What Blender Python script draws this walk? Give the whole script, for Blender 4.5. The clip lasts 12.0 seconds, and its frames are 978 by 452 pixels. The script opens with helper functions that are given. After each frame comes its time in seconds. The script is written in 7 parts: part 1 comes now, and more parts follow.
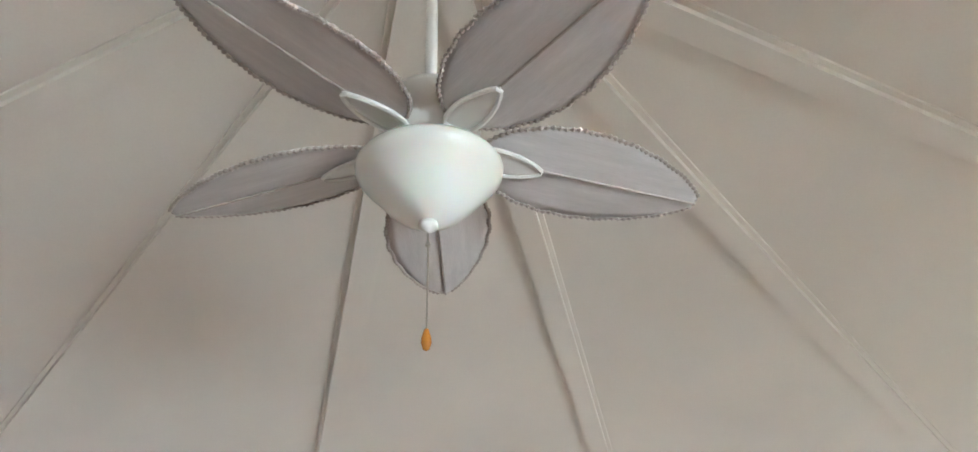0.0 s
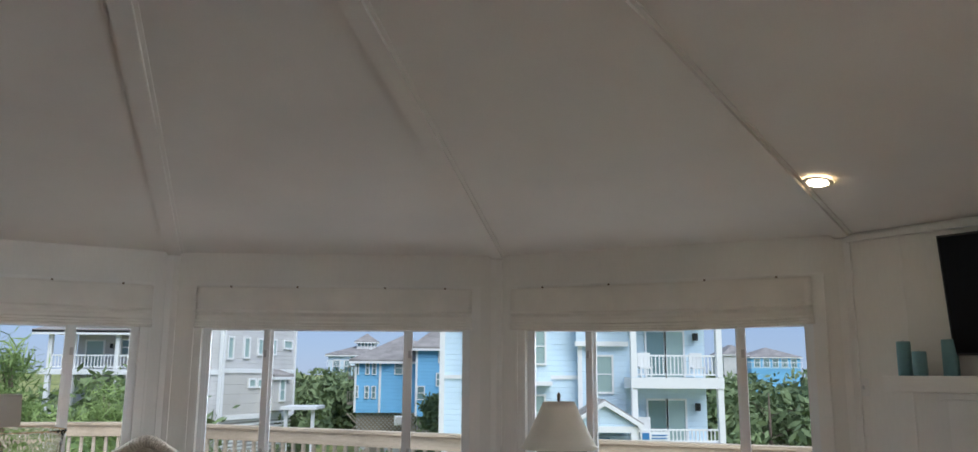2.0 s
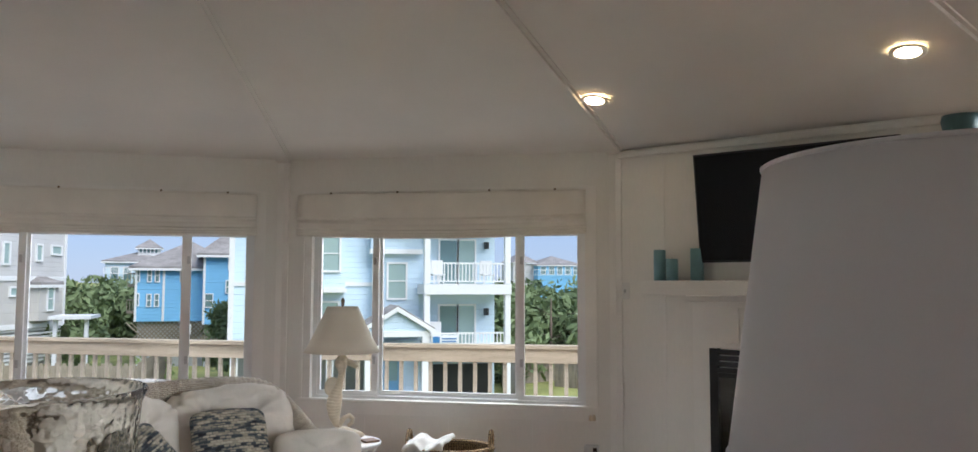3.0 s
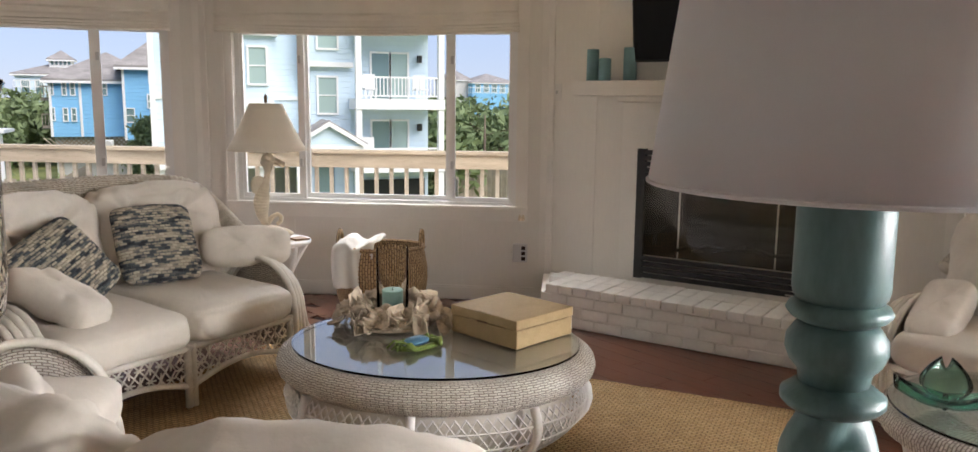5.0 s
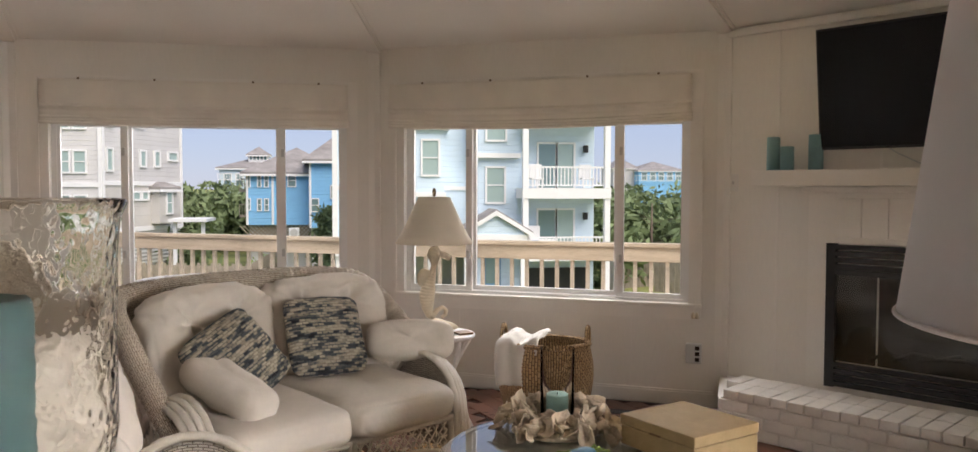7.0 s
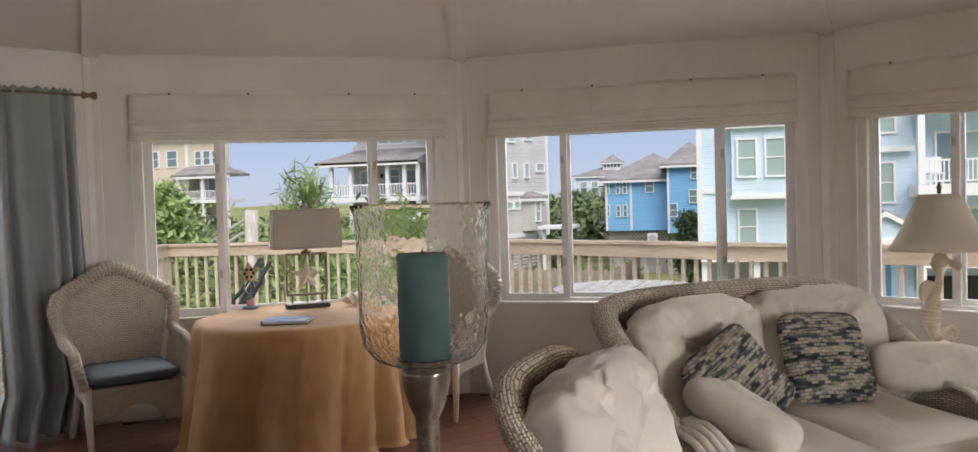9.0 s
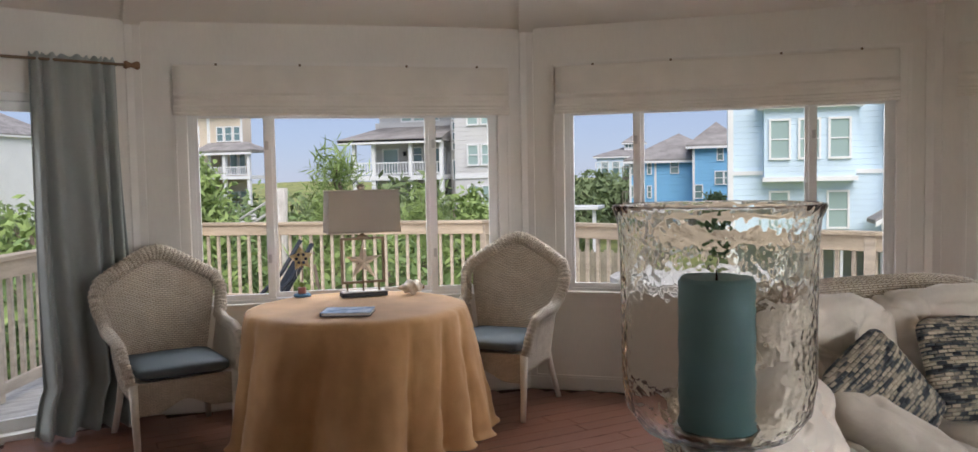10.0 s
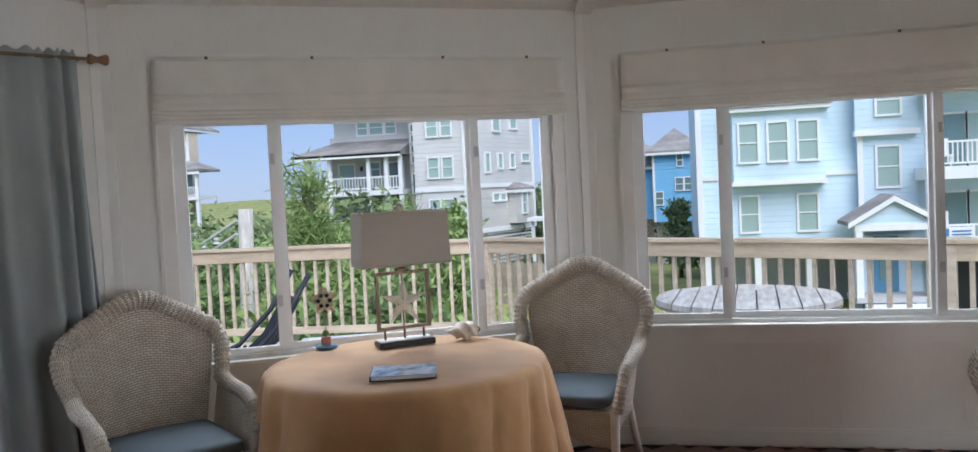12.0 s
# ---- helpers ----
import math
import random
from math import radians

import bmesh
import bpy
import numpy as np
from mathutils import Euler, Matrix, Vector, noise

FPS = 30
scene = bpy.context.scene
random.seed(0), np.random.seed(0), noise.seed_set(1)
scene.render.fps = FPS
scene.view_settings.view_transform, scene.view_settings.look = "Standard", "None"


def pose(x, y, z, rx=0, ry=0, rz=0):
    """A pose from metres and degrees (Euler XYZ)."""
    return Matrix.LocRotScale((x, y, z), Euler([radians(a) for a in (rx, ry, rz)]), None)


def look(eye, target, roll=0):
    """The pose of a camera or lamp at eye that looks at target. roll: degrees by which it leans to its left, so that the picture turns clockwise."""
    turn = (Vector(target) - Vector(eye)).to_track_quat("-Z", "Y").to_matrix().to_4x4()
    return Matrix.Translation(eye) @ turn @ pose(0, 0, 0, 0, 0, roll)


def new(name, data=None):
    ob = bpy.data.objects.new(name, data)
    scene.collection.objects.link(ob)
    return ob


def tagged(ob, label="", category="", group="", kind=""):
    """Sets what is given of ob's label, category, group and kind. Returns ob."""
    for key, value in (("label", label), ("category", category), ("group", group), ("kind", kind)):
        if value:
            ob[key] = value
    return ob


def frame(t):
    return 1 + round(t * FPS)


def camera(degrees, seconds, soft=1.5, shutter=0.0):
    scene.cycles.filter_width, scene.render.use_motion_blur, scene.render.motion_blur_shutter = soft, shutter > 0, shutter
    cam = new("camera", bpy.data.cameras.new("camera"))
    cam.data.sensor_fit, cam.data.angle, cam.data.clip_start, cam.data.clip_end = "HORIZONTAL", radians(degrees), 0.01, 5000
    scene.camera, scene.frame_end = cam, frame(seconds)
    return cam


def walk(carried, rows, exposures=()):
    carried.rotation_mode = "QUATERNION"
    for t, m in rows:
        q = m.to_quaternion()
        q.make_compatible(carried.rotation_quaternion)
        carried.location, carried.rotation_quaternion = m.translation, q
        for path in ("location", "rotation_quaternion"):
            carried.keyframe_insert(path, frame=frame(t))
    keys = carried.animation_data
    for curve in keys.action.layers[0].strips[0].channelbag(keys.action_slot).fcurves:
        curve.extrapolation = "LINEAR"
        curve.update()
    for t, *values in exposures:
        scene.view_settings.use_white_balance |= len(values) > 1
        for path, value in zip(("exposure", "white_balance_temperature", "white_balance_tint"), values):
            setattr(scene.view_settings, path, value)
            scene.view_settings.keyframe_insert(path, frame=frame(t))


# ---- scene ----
cam = camera(62.3, 12.0)
ROWS = [
    (0.0, pose(0.824, -1.293, 1.678, 121.16, 1.35, 27.78)),
    (0.5, pose(0.872, -1.303, 1.699, 111.31, 0.51, 21.68)),
    (0.7, pose(0.876, -1.290, 1.695, 108.28, 0.29, 18.88)),
    (1.0, pose(0.885, -1.270, 1.681, 104.66, -0.19, 14.36)),
    (1.2, pose(0.910, -1.277, 1.662, 103.14, -0.36, 11.23)),
    (1.5, pose(0.933, -1.275, 1.653, 101.76, -0.49, 6.26)),
    (2.0, pose(0.978, -1.311, 1.630, 100.50, -0.33, -2.50)),
    (2.5, pose(1.023, -1.330, 1.627, 98.23, -0.04, -11.00)),
    (3.0, pose(1.050, -1.336, 1.620, 94.09, -0.16, -16.73)),
    (3.5, pose(1.070, -1.338, 1.579, 89.88, -0.29, -19.75)),
    (3.7, pose(1.086, -1.319, 1.558, 88.41, -0.26, -20.99)),
    (5.3, pose(1.099, -1.274, 1.486, 80.97, -0.49, -21.21)),
    (5.5, pose(1.096, -1.296, 1.491, 82.20, -0.25, -21.03)),
    (6.0, pose(1.113, -1.290, 1.511, 85.77, 0.21, -20.12)),
    (6.5, pose(1.141, -1.191, 1.529, 87.30, 0.23, -16.28)),
    (7.0, pose(1.140, -1.090, 1.514, 87.47, -0.13, -9.72)),
    (7.2, pose(1.109, -1.054, 1.515, 87.54, -0.14, -7.00)),
    (8.8, pose(0.514, -0.761, 1.505, 88.58, 1.75, 12.28)),
    (9.0, pose(0.439, -0.694, 1.508, 88.17, 1.68, 14.46)),
    (9.5, pose(0.236, -0.509, 1.544, 86.93, 1.13, 17.55)),
    (10.0, pose(-0.009, -0.369, 1.538, 86.71, 1.07, 15.66)),
    (10.5, pose(-0.275, -0.227, 1.556, 86.19, 1.28, 11.90)),
    (11.0, pose(-0.465, 0.031, 1.529, 86.72, 1.63, 8.82)),
    (11.5, pose(-0.669, 0.268, 1.572, 86.69, 2.22, 8.24)),
    (12.0, pose(-0.907, 0.496, 1.572, 87.46, 2.80, 12.01)),
]
EXPOSURES = [
    (0.0, 2.1, 5800, 6), (0.5, 1.88, 5800, 6), (0.7, 1.4, 5800, 7), (0.9, 0.6, 5700, 8), (1.1, 0.35, 5700, 9), (1.5, 0.45, 5600, 8), (2.0, 0.6, 5800, 9),
    (2.5, 0.82, 5900, 10), (3.5, 0.88, 6150, 12), (5.5, 1.15, 6800, 16), (6.2, 0.95, 6900, 17), (7.0, 0.88, 7000, 18), (9.5, 0.75, 6600, 16), (10.5, 0.75, 6350, 15), (11.0, 0.75, 6050, 13), (12.0, 0.75, 5800, 12)]
walk(cam, ROWS, EXPOSURES)

# ---- light ----
world = bpy.data.worlds.new("sky")
scene.world = world
world.use_nodes = True
wn = world.node_tree
sky = wn.nodes.new("ShaderNodeTexSky")
sky.sky_type = "NISHITA"
sky.sun_disc = False
sky.sun_elevation = radians(48)
sky.sun_rotation = radians(150)
sky.dust_density = 0.1
sky.ozone_density = 2.6
bg = wn.nodes["Background"]
bg.inputs["Strength"].default_value = 0.05
haze = wn.nodes.new("ShaderNodeVectorMath")
haze.operation = "MULTIPLY"
haze.inputs[1].default_value = (0.93, 0.97, 1.22)
wn.links.new(sky.outputs["Color"], haze.inputs[0])
veil = wn.nodes.new("ShaderNodeMix")
veil.data_type = "RGBA"
veil.inputs["Factor"].default_value = 0.7
veil.inputs["B"].default_value = (5.4, 6.7, 9.4, 1)
wn.links.new(haze.outputs["Vector"], veil.inputs["A"])
wn.links.new(veil.outputs["Result"], bg.inputs["Color"])
sun_data = bpy.data.lights.new("sun", "SUN")
sun_data.energy = 2.3
sun_data.angle = radians(55)
sun_data.color = (1.0, 0.95, 0.88)
sun = new("sun", sun_data)
sun.matrix_world = pose(0, 0, 30, 42, 0, 30)
# lamps added for sky light at each opening, just outside and above the glass
for k, power in ((2, 21.0), (1, 25.0), (0, 33.0), (-1, 36.0)):
    ad = bpy.data.lights.new("window_light", "AREA")
    ad.shape, ad.size, ad.size_y, ad.energy, ad.color = "RECTANGLE", 2.1, 0.8, power, (0.93, 0.97, 1.0)
    m = pose(0, 0, 0, 0, 0, 360 / 13 * k)
    new("window_light", ad).matrix_world = look(m @ Vector((0, 6.35, 2.55)), m @ Vector((0, 3.2, 0.9)))
# lamps added as daylight fill in two unseen windows' openings behind the seats
for k, power in ((6, 2.0), (-4, 52.0)):
    ad = bpy.data.lights.new("window_light", "AREA")
    ad.shape, ad.size, ad.size_y, ad.energy, ad.color = "RECTANGLE", 2.0, 1.15, power, (0.96, 0.98, 1.0)
    ad.spread = radians(108)
    m = pose(0, 0, 0, 0, 0, 360 / 13 * k)
    new("window_light", ad).matrix_world = look(m @ Vector((0, 5.8, 1.5)), m @ Vector((0, 2.4, -0.7)))

# ---- materials ----
def nodes_of(name):
    m = bpy.data.materials.new(name)
    m.use_nodes = True
    t = m.node_tree
    return m, t, t.nodes["Principled BSDF"]


def surf(name, base, var=0.12, scale=6.0, fine=90.0, rough=0.6, bump=0.15, depth=0.002, stretch=(1, 1, 1), metal=0.0, tint=None, per_piece=0.0, sheen=0.0):
    """A painted, woven or grained surface: slow blotches and fine grain in colour, roughness and relief."""
    m, t, b = nodes_of(name)
    tc = t.nodes.new("ShaderNodeTexCoord")
    mp = t.nodes.new("ShaderNodeMapping")
    mp.inputs["Scale"].default_value = stretch
    t.links.new(tc.outputs["Object"], mp.inputs["Vector"])
    n1, n2 = t.nodes.new("ShaderNodeTexNoise"), t.nodes.new("ShaderNodeTexNoise")
    n1.inputs["Scale"].default_value, n2.inputs["Scale"].default_value = scale, fine
    n1.inputs["Detail"].default_value = n2.inputs["Detail"].default_value = 5
    for n in (n1, n2):
        t.links.new(mp.outputs["Vector"], n.inputs["Vector"])
    add = t.nodes.new("ShaderNodeMath")
    add.operation = "MULTIPLY_ADD"
    add.inputs[1].default_value = 0.4
    t.links.new(n2.outputs["Fac"], add.inputs[0])
    t.links.new(n1.outputs["Fac"], add.inputs[2])
    last = add.outputs[0]
    if per_piece:
        oi = t.nodes.new("ShaderNodeObjectInfo")
        ge = t.nodes.new("ShaderNodeNewGeometry")
        sm = t.nodes.new("ShaderNodeMath")
        sm.operation = "ADD"
        t.links.new(oi.outputs["Random"], sm.inputs[0])
        t.links.new(ge.outputs["Random Per Island"], sm.inputs[1])
        mu = t.nodes.new("ShaderNodeMath")
        mu.operation = "MULTIPLY_ADD"
        mu.inputs[1].default_value = per_piece
        t.links.new(sm.outputs[0], mu.inputs[0])
        t.links.new(last, mu.inputs[2])
        last = mu.outputs[0]
    ramp = t.nodes.new("ShaderNodeValToRGB")
    lo = [max(0.0, c * (1 - var)) for c in base]
    hi = list(tint) if tint else [min(1.0, c * (1 + var)) for c in base]
    ramp.color_ramp.elements[0].position, ramp.color_ramp.elements[1].position = 0.45, 0.95 + per_piece * 0.8
    ramp.color_ramp.elements[0].color, ramp.color_ramp.elements[1].color = (*lo, 1), (*hi, 1)
    t.links.new(last, ramp.inputs["Fac"])
    t.links.new(ramp.outputs["Color"], b.inputs["Base Color"])
    rr = t.nodes.new("ShaderNodeMapRange")
    rr.inputs["To Min"].default_value, rr.inputs["To Max"].default_value = max(0.02, rough - 0.08), min(1, rough + 0.08)
    t.links.new(n1.outputs["Fac"], rr.inputs["Value"])
    t.links.new(rr.outputs["Result"], b.inputs["Roughness"])
    b.inputs["Metallic"].default_value = metal
    if sheen:
        b.inputs["Sheen Weight"].default_value = sheen
    if bump:
        bp = t.nodes.new("ShaderNodeBump")
        bp.inputs["Strength"].default_value, bp.inputs["Distance"].default_value = bump, depth
        t.links.new(n2.outputs["Fac"], bp.inputs["Height"])
        t.links.new(bp.outputs["Normal"], b.inputs["Normal"])
    return m


def weave(name, c1, c2, gap, width=0.03, height=0.009, rough=0.6, strength=0.9, depth=0.004, scatter=0.5):
    """Woven strands on the mesh's own metre-sized UV map."""
    m, t, b = nodes_of(name)
    uv = t.nodes.new("ShaderNodeUVMap")
    br = t.nodes.new("ShaderNodeTexBrick")
    br.inputs["Scale"].default_value = 1.0
    br.inputs["Brick Width"].default_value, br.inputs["Row Height"].default_value = width, height
    br.inputs["Mortar Size"].default_value, br.inputs["Mortar Smooth"].default_value = height * 0.28, 1.0
    br.inputs["Color1"].default_value, br.inputs["Color2"].default_value = (*c1, 1), (*c2, 1)
    br.inputs["Mortar"].default_value = (*gap, 1)
    nz = t.nodes.new("ShaderNodeTexNoise")
    nz.inputs["Scale"].default_value, nz.inputs["Detail"].default_value = 14.0, 4
    wob = t.nodes.new("ShaderNodeVectorMath")
    wob.operation = "MULTIPLY_ADD"
    wob.inputs[1].default_value = (height * scatter,) * 3
    t.links.new(uv.outputs["UV"], nz.inputs["Vector"])
    t.links.new(nz.outputs["Color"], wob.inputs[0])
    t.links.new(uv.outputs["UV"], wob.inputs[2])
    t.links.new(wob.outputs["Vector"], br.inputs["Vector"])
    mix = t.nodes.new("ShaderNodeMix")
    mix.data_type, mix.blend_type = "RGBA", "MULTIPLY"
    mix.inputs["Factor"].default_value = 0.5
    rp = t.nodes.new("ShaderNodeValToRGB")
    rp.color_ramp.elements[0].position, rp.color_ramp.elements[0].color = 0.3, (0.7, 0.68, 0.64, 1)
    rp.color_ramp.elements[1].position = 0.62
    t.links.new(nz.outputs["Fac"], rp.inputs["Fac"])
    t.links.new(br.outputs["Color"], mix.inputs["A"])
    t.links.new(rp.outputs["Color"], mix.inputs["B"])
    t.links.new(mix.outputs["Result"], b.inputs["Base Color"])
    b.inputs["Roughness"].default_value = rough
    inv = t.nodes.new("ShaderNodeMath")
    inv.operation = "SUBTRACT"
    inv.inputs[0].default_value = 1.0
    t.links.new(br.outputs["Fac"], inv.inputs[1])
    bp = t.nodes.new("ShaderNodeBump")
    bp.inputs["Strength"].default_value, bp.inputs["Distance"].default_value = strength, depth
    t.links.new(inv.outputs[0], bp.inputs["Height"])
    t.links.new(bp.outputs["Normal"], b.inputs["Normal"])
    return m


def siding(name, base, row=0.19):
    """Lapped boards: one shallow step a row, with a little weathering."""
    m, t, b = nodes_of(name)
    tc = t.nodes.new("ShaderNodeTexCoord")
    sep = t.nodes.new("ShaderNodeSeparateXYZ")
    t.links.new(tc.outputs["Object"], sep.inputs["Vector"])
    md = t.nodes.new("ShaderNodeMath")
    md.operation = "FRACT"
    dv = t.nodes.new("ShaderNodeMath")
    dv.operation = "DIVIDE"
    dv.inputs[1].default_value = row
    t.links.new(sep.outputs["Z"], dv.inputs[0])
    t.links.new(dv.outputs[0], md.inputs[0])
    bp = t.nodes.new("ShaderNodeBump")
    bp.inputs["Strength"].default_value, bp.inputs["Distance"].default_value = 1.0, 0.03
    bp.invert = True
    t.links.new(md.outputs[0], bp.inputs["Height"])
    t.links.new(bp.outputs["Normal"], b.inputs["Normal"])
    nz = t.nodes.new("ShaderNodeTexNoise")
    nz.inputs["Scale"].default_value, nz.inputs["Detail"].default_value = 0.6, 6
    t.links.new(tc.outputs["Object"], nz.inputs["Vector"])
    rp = t.nodes.new("ShaderNodeValToRGB")
    rp.color_ramp.elements[0].position, rp.color_ramp.elements[1].position = 0.3, 0.7
    rp.color_ramp.elements[0].color = (*[c * 0.88 for c in base], 1)
    rp.color_ramp.elements[1].color = (*[min(1, c * 1.08) for c in base], 1)
    t.links.new(nz.outputs["Fac"], rp.inputs["Fac"])
    t.links.new(rp.outputs["Color"], b.inputs["Base Color"])
    b.inputs["Roughness"].default_value = 0.65
    return m


def plain(name, base, rough=0.5, metal=0.0, **extra):
    m, t, b = nodes_of(name)
    b.inputs["Base Color"].default_value = (*base, 1)
    b.inputs["Roughness"].default_value, b.inputs["Metallic"].default_value = rough, metal
    for key, value in extra.items():
        b.inputs[key.replace("_", " ")].default_value = value
    return m


def glow(name, color, strength):
    m, t, b = nodes_of(name)
    b.inputs["Emission Color"].default_value = (*color, 1)
    b.inputs["Emission Strength"].default_value = strength
    b.inputs["Base Color"].default_value = (*color, 1)
    return m


def glass(name, color=(1, 1, 1), rough=0.0, ior=1.45, bump=0.0, scale=40.0):
    m, t, b = nodes_of(name)
    b.inputs["Base Color"].default_value = (*color, 1)
    b.inputs["Transmission Weight"].default_value = 1.0
    b.inputs["Roughness"].default_value = rough
    b.inputs["IOR"].default_value = ior
    if bump:
        tc = t.nodes.new("ShaderNodeTexCoord")
        vo = t.nodes.new("ShaderNodeTexVoronoi")
        vo.inputs["Scale"].default_value = scale
        vo.feature = "SMOOTH_F1"
        t.links.new(tc.outputs["Object"], vo.inputs["Vector"])
        bp = t.nodes.new("ShaderNodeBump")
        bp.inputs["Strength"].default_value, bp.inputs["Distance"].default_value = bump, 0.006
        t.links.new(vo.outputs["Distance"], bp.inputs["Height"])
        t.links.new(bp.outputs["Normal"], b.inputs["Normal"])
    return m


M_WALL = surf("wall_paint", (0.8, 0.765, 0.695), 0.05, 1.5, 60, 0.5, 0.08, 0.001, stretch=(1, 1, 0.25))
M_CEIL = surf("ceiling_paint", (0.8, 0.765, 0.7), 0.05, 1.2, 120, 0.75, 0.1, 0.001)
M_TRIM = surf("trim_paint", (0.82, 0.785, 0.72), 0.05, 3, 80, 0.4, 0.06, 0.001)
M_VINYL = surf("vinyl_frame", (0.82, 0.81, 0.78), 0.04, 3, 60, 0.35, 0.03, 0.001)
M_BLIND = surf("blind_cloth", (0.8, 0.75, 0.665), 0.07, 4, 300, 0.85, 0.3, 0.001, sheen=0.2)
M_FLOOR = surf("floor_wood", (0.055, 0.02, 0.011), 0.4, 3, 40, 0.3, 0.1, 0.001, stretch=(0.6, 9, 1), tint=(0.14, 0.051, 0.028), per_piece=0.3)
M_DARK = plain("dark_gap", (0.03, 0.015, 0.01), 0.9)
M_DECK = surf("deck_pine", (0.55, 0.45, 0.34), 0.25, 2.5, 30, 0.7, 0.2, 0.002, stretch=(1, 6, 6), tint=(0.68, 0.58, 0.46))
M_DECKX = surf("deck_pine_cap", (0.52, 0.41, 0.29), 0.3, 2.0, 22, 0.7, 0.2, 0.002, stretch=(0.7, 5, 5), tint=(0.66, 0.54, 0.4))
M_GREYWOOD = surf("weathered_wood", (0.52, 0.48, 0.43), 0.3, 4, 40, 0.85, 0.4, 0.003, stretch=(1, 6, 1), tint=(0.7, 0.67, 0.62))
M_FENCE = surf("fence_wood", (0.34, 0.29, 0.23), 0.3, 1, 12, 0.9, 0.3, 0.01)
M_GRASS = surf("lawn", (0.2, 0.24, 0.07), 0.3, 0.25, 3, 0.95, 0.5, 0.05, tint=(0.42, 0.42, 0.14))
M_SAND = surf("sand_dune", (0.3, 0.33, 0.16), 0.3, 0.08, 2, 0.95, 0.3, 0.05, tint=(0.5, 0.5, 0.3))
M_BLUE = siding("blue_siding", (0.19, 0.47, 0.74))
M_LBLUE = siding("pale_blue_siding", (0.6, 0.74, 0.84))
M_GREY = siding("grey_siding", (0.58, 0.57, 0.56))
M_GREYD = siding("grey_siding_tall", (0.55, 0.53, 0.5), 0.4)
M_TAN = siding("tan_siding", (0.68, 0.58, 0.46))
M_WHITEP = surf("white_house_paint", (0.82, 0.82, 0.82), 0.05, 0.7, 8, 0.5, 0.05, 0.003)
M_ROOF = surf("shingle_roof", (0.27, 0.25, 0.24), 0.3, 1.2, 9, 0.9, 0.5, 0.02, stretch=(1, 1, 3), tint=(0.38, 0.355, 0.34))
M_PANE = plain("house_pane", (0.16, 0.25, 0.26), 0.08, 0.0, Specular_IOR_Level=0.8)
M_PANEG = plain("house_pane_curtained", (0.35, 0.46, 0.44), 0.12)
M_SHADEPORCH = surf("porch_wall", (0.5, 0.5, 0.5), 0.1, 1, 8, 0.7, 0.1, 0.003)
M_BARK = surf("bark", (0.16, 0.12, 0.09), 0.35, 5, 30, 0.9, 0.7, 0.02)
M_LEAF = surf("juniper_leaf", (0.075, 0.135, 0.05), 0.35, 1.5, 20, 0.8, 0.0, tint=(0.19, 0.28, 0.1), per_piece=0.25)
M_LEAFL = surf("bright_leaf", (0.13, 0.22, 0.06), 0.3, 1.5, 20, 0.75, 0.0, tint=(0.3, 0.4, 0.13), per_piece=0.25)
M_LEAFF = surf("far_leaf", (0.085, 0.135, 0.06), 0.35, 0.4, 4, 0.85, 0.0, tint=(0.2, 0.26, 0.12), per_piece=0.25)
M_SOFA = surf("cushion_cloth", (0.77, 0.71, 0.62), 0.06, 5, 38, 0.78, 0.35, 0.006, sheen=0.15)
M_GOLD = surf("gold_cloth", (0.56, 0.3, 0.11), 0.16, 4, 300, 0.75, 0.35, 0.0012, sheen=0.2, tint=(0.66, 0.38, 0.16))
M_CURTAIN = surf("curtain_cloth", (0.33, 0.36, 0.34), 0.12, 3, 260, 0.8, 0.3, 0.001, stretch=(2, 2, 0.3), sheen=0.2)
M_SEATBLUE = surf("blue_grey_seat", (0.09, 0.12, 0.14), 0.12, 8, 200, 0.68, 0.15, 0.001)
M_WICKER = weave("wicker", (0.82, 0.74, 0.62), (0.72, 0.63, 0.5), (0.3, 0.235, 0.165), 0.03, 0.011)
M_WICKW = weave("white_wicker", (0.84, 0.8, 0.72), (0.76, 0.7, 0.62), (0.26, 0.215, 0.17), 0.03, 0.011)
M_RATTAN = surf("painted_rattan", (0.8, 0.74, 0.63), 0.1, 10, 60, 0.45, 0.2, 0.002, tint=(0.86, 0.82, 0.74))
M_WHITEPOLE = surf("white_painted_rattan", (0.82, 0.79, 0.75), 0.05, 10, 60, 0.4, 0.1, 0.002)
M_RUG = weave("sisal_rug", (0.66, 0.45, 0.22), (0.55, 0.35, 0.15), (0.15, 0.085, 0.03), 0.04, 0.018, 0.9, 0.9, 0.006)
M_BASKET = weave("seagrass", (0.62, 0.43, 0.23), (0.48, 0.31, 0.15), (0.09, 0.05, 0.025), 0.04, 0.016, 0.8, 1.0, 0.008)
M_BOX = weave("woven_raffia", (0.72, 0.55, 0.3), (0.62, 0.46, 0.24), (0.38, 0.26, 0.12), 0.008, 0.004, 0.7, 0.5, 0.001)
M_BRICKW = surf("white_brick", (0.8, 0.77, 0.71), 0.07, 8, 50, 0.5, 0.45, 0.006)
# also colours the panel that stands for the carport's shade
M_BLACK = surf("black_metal_and_shade", (0.018, 0.018, 0.018), 0.2, 10, 80, 0.45, 0.1, 0.001)
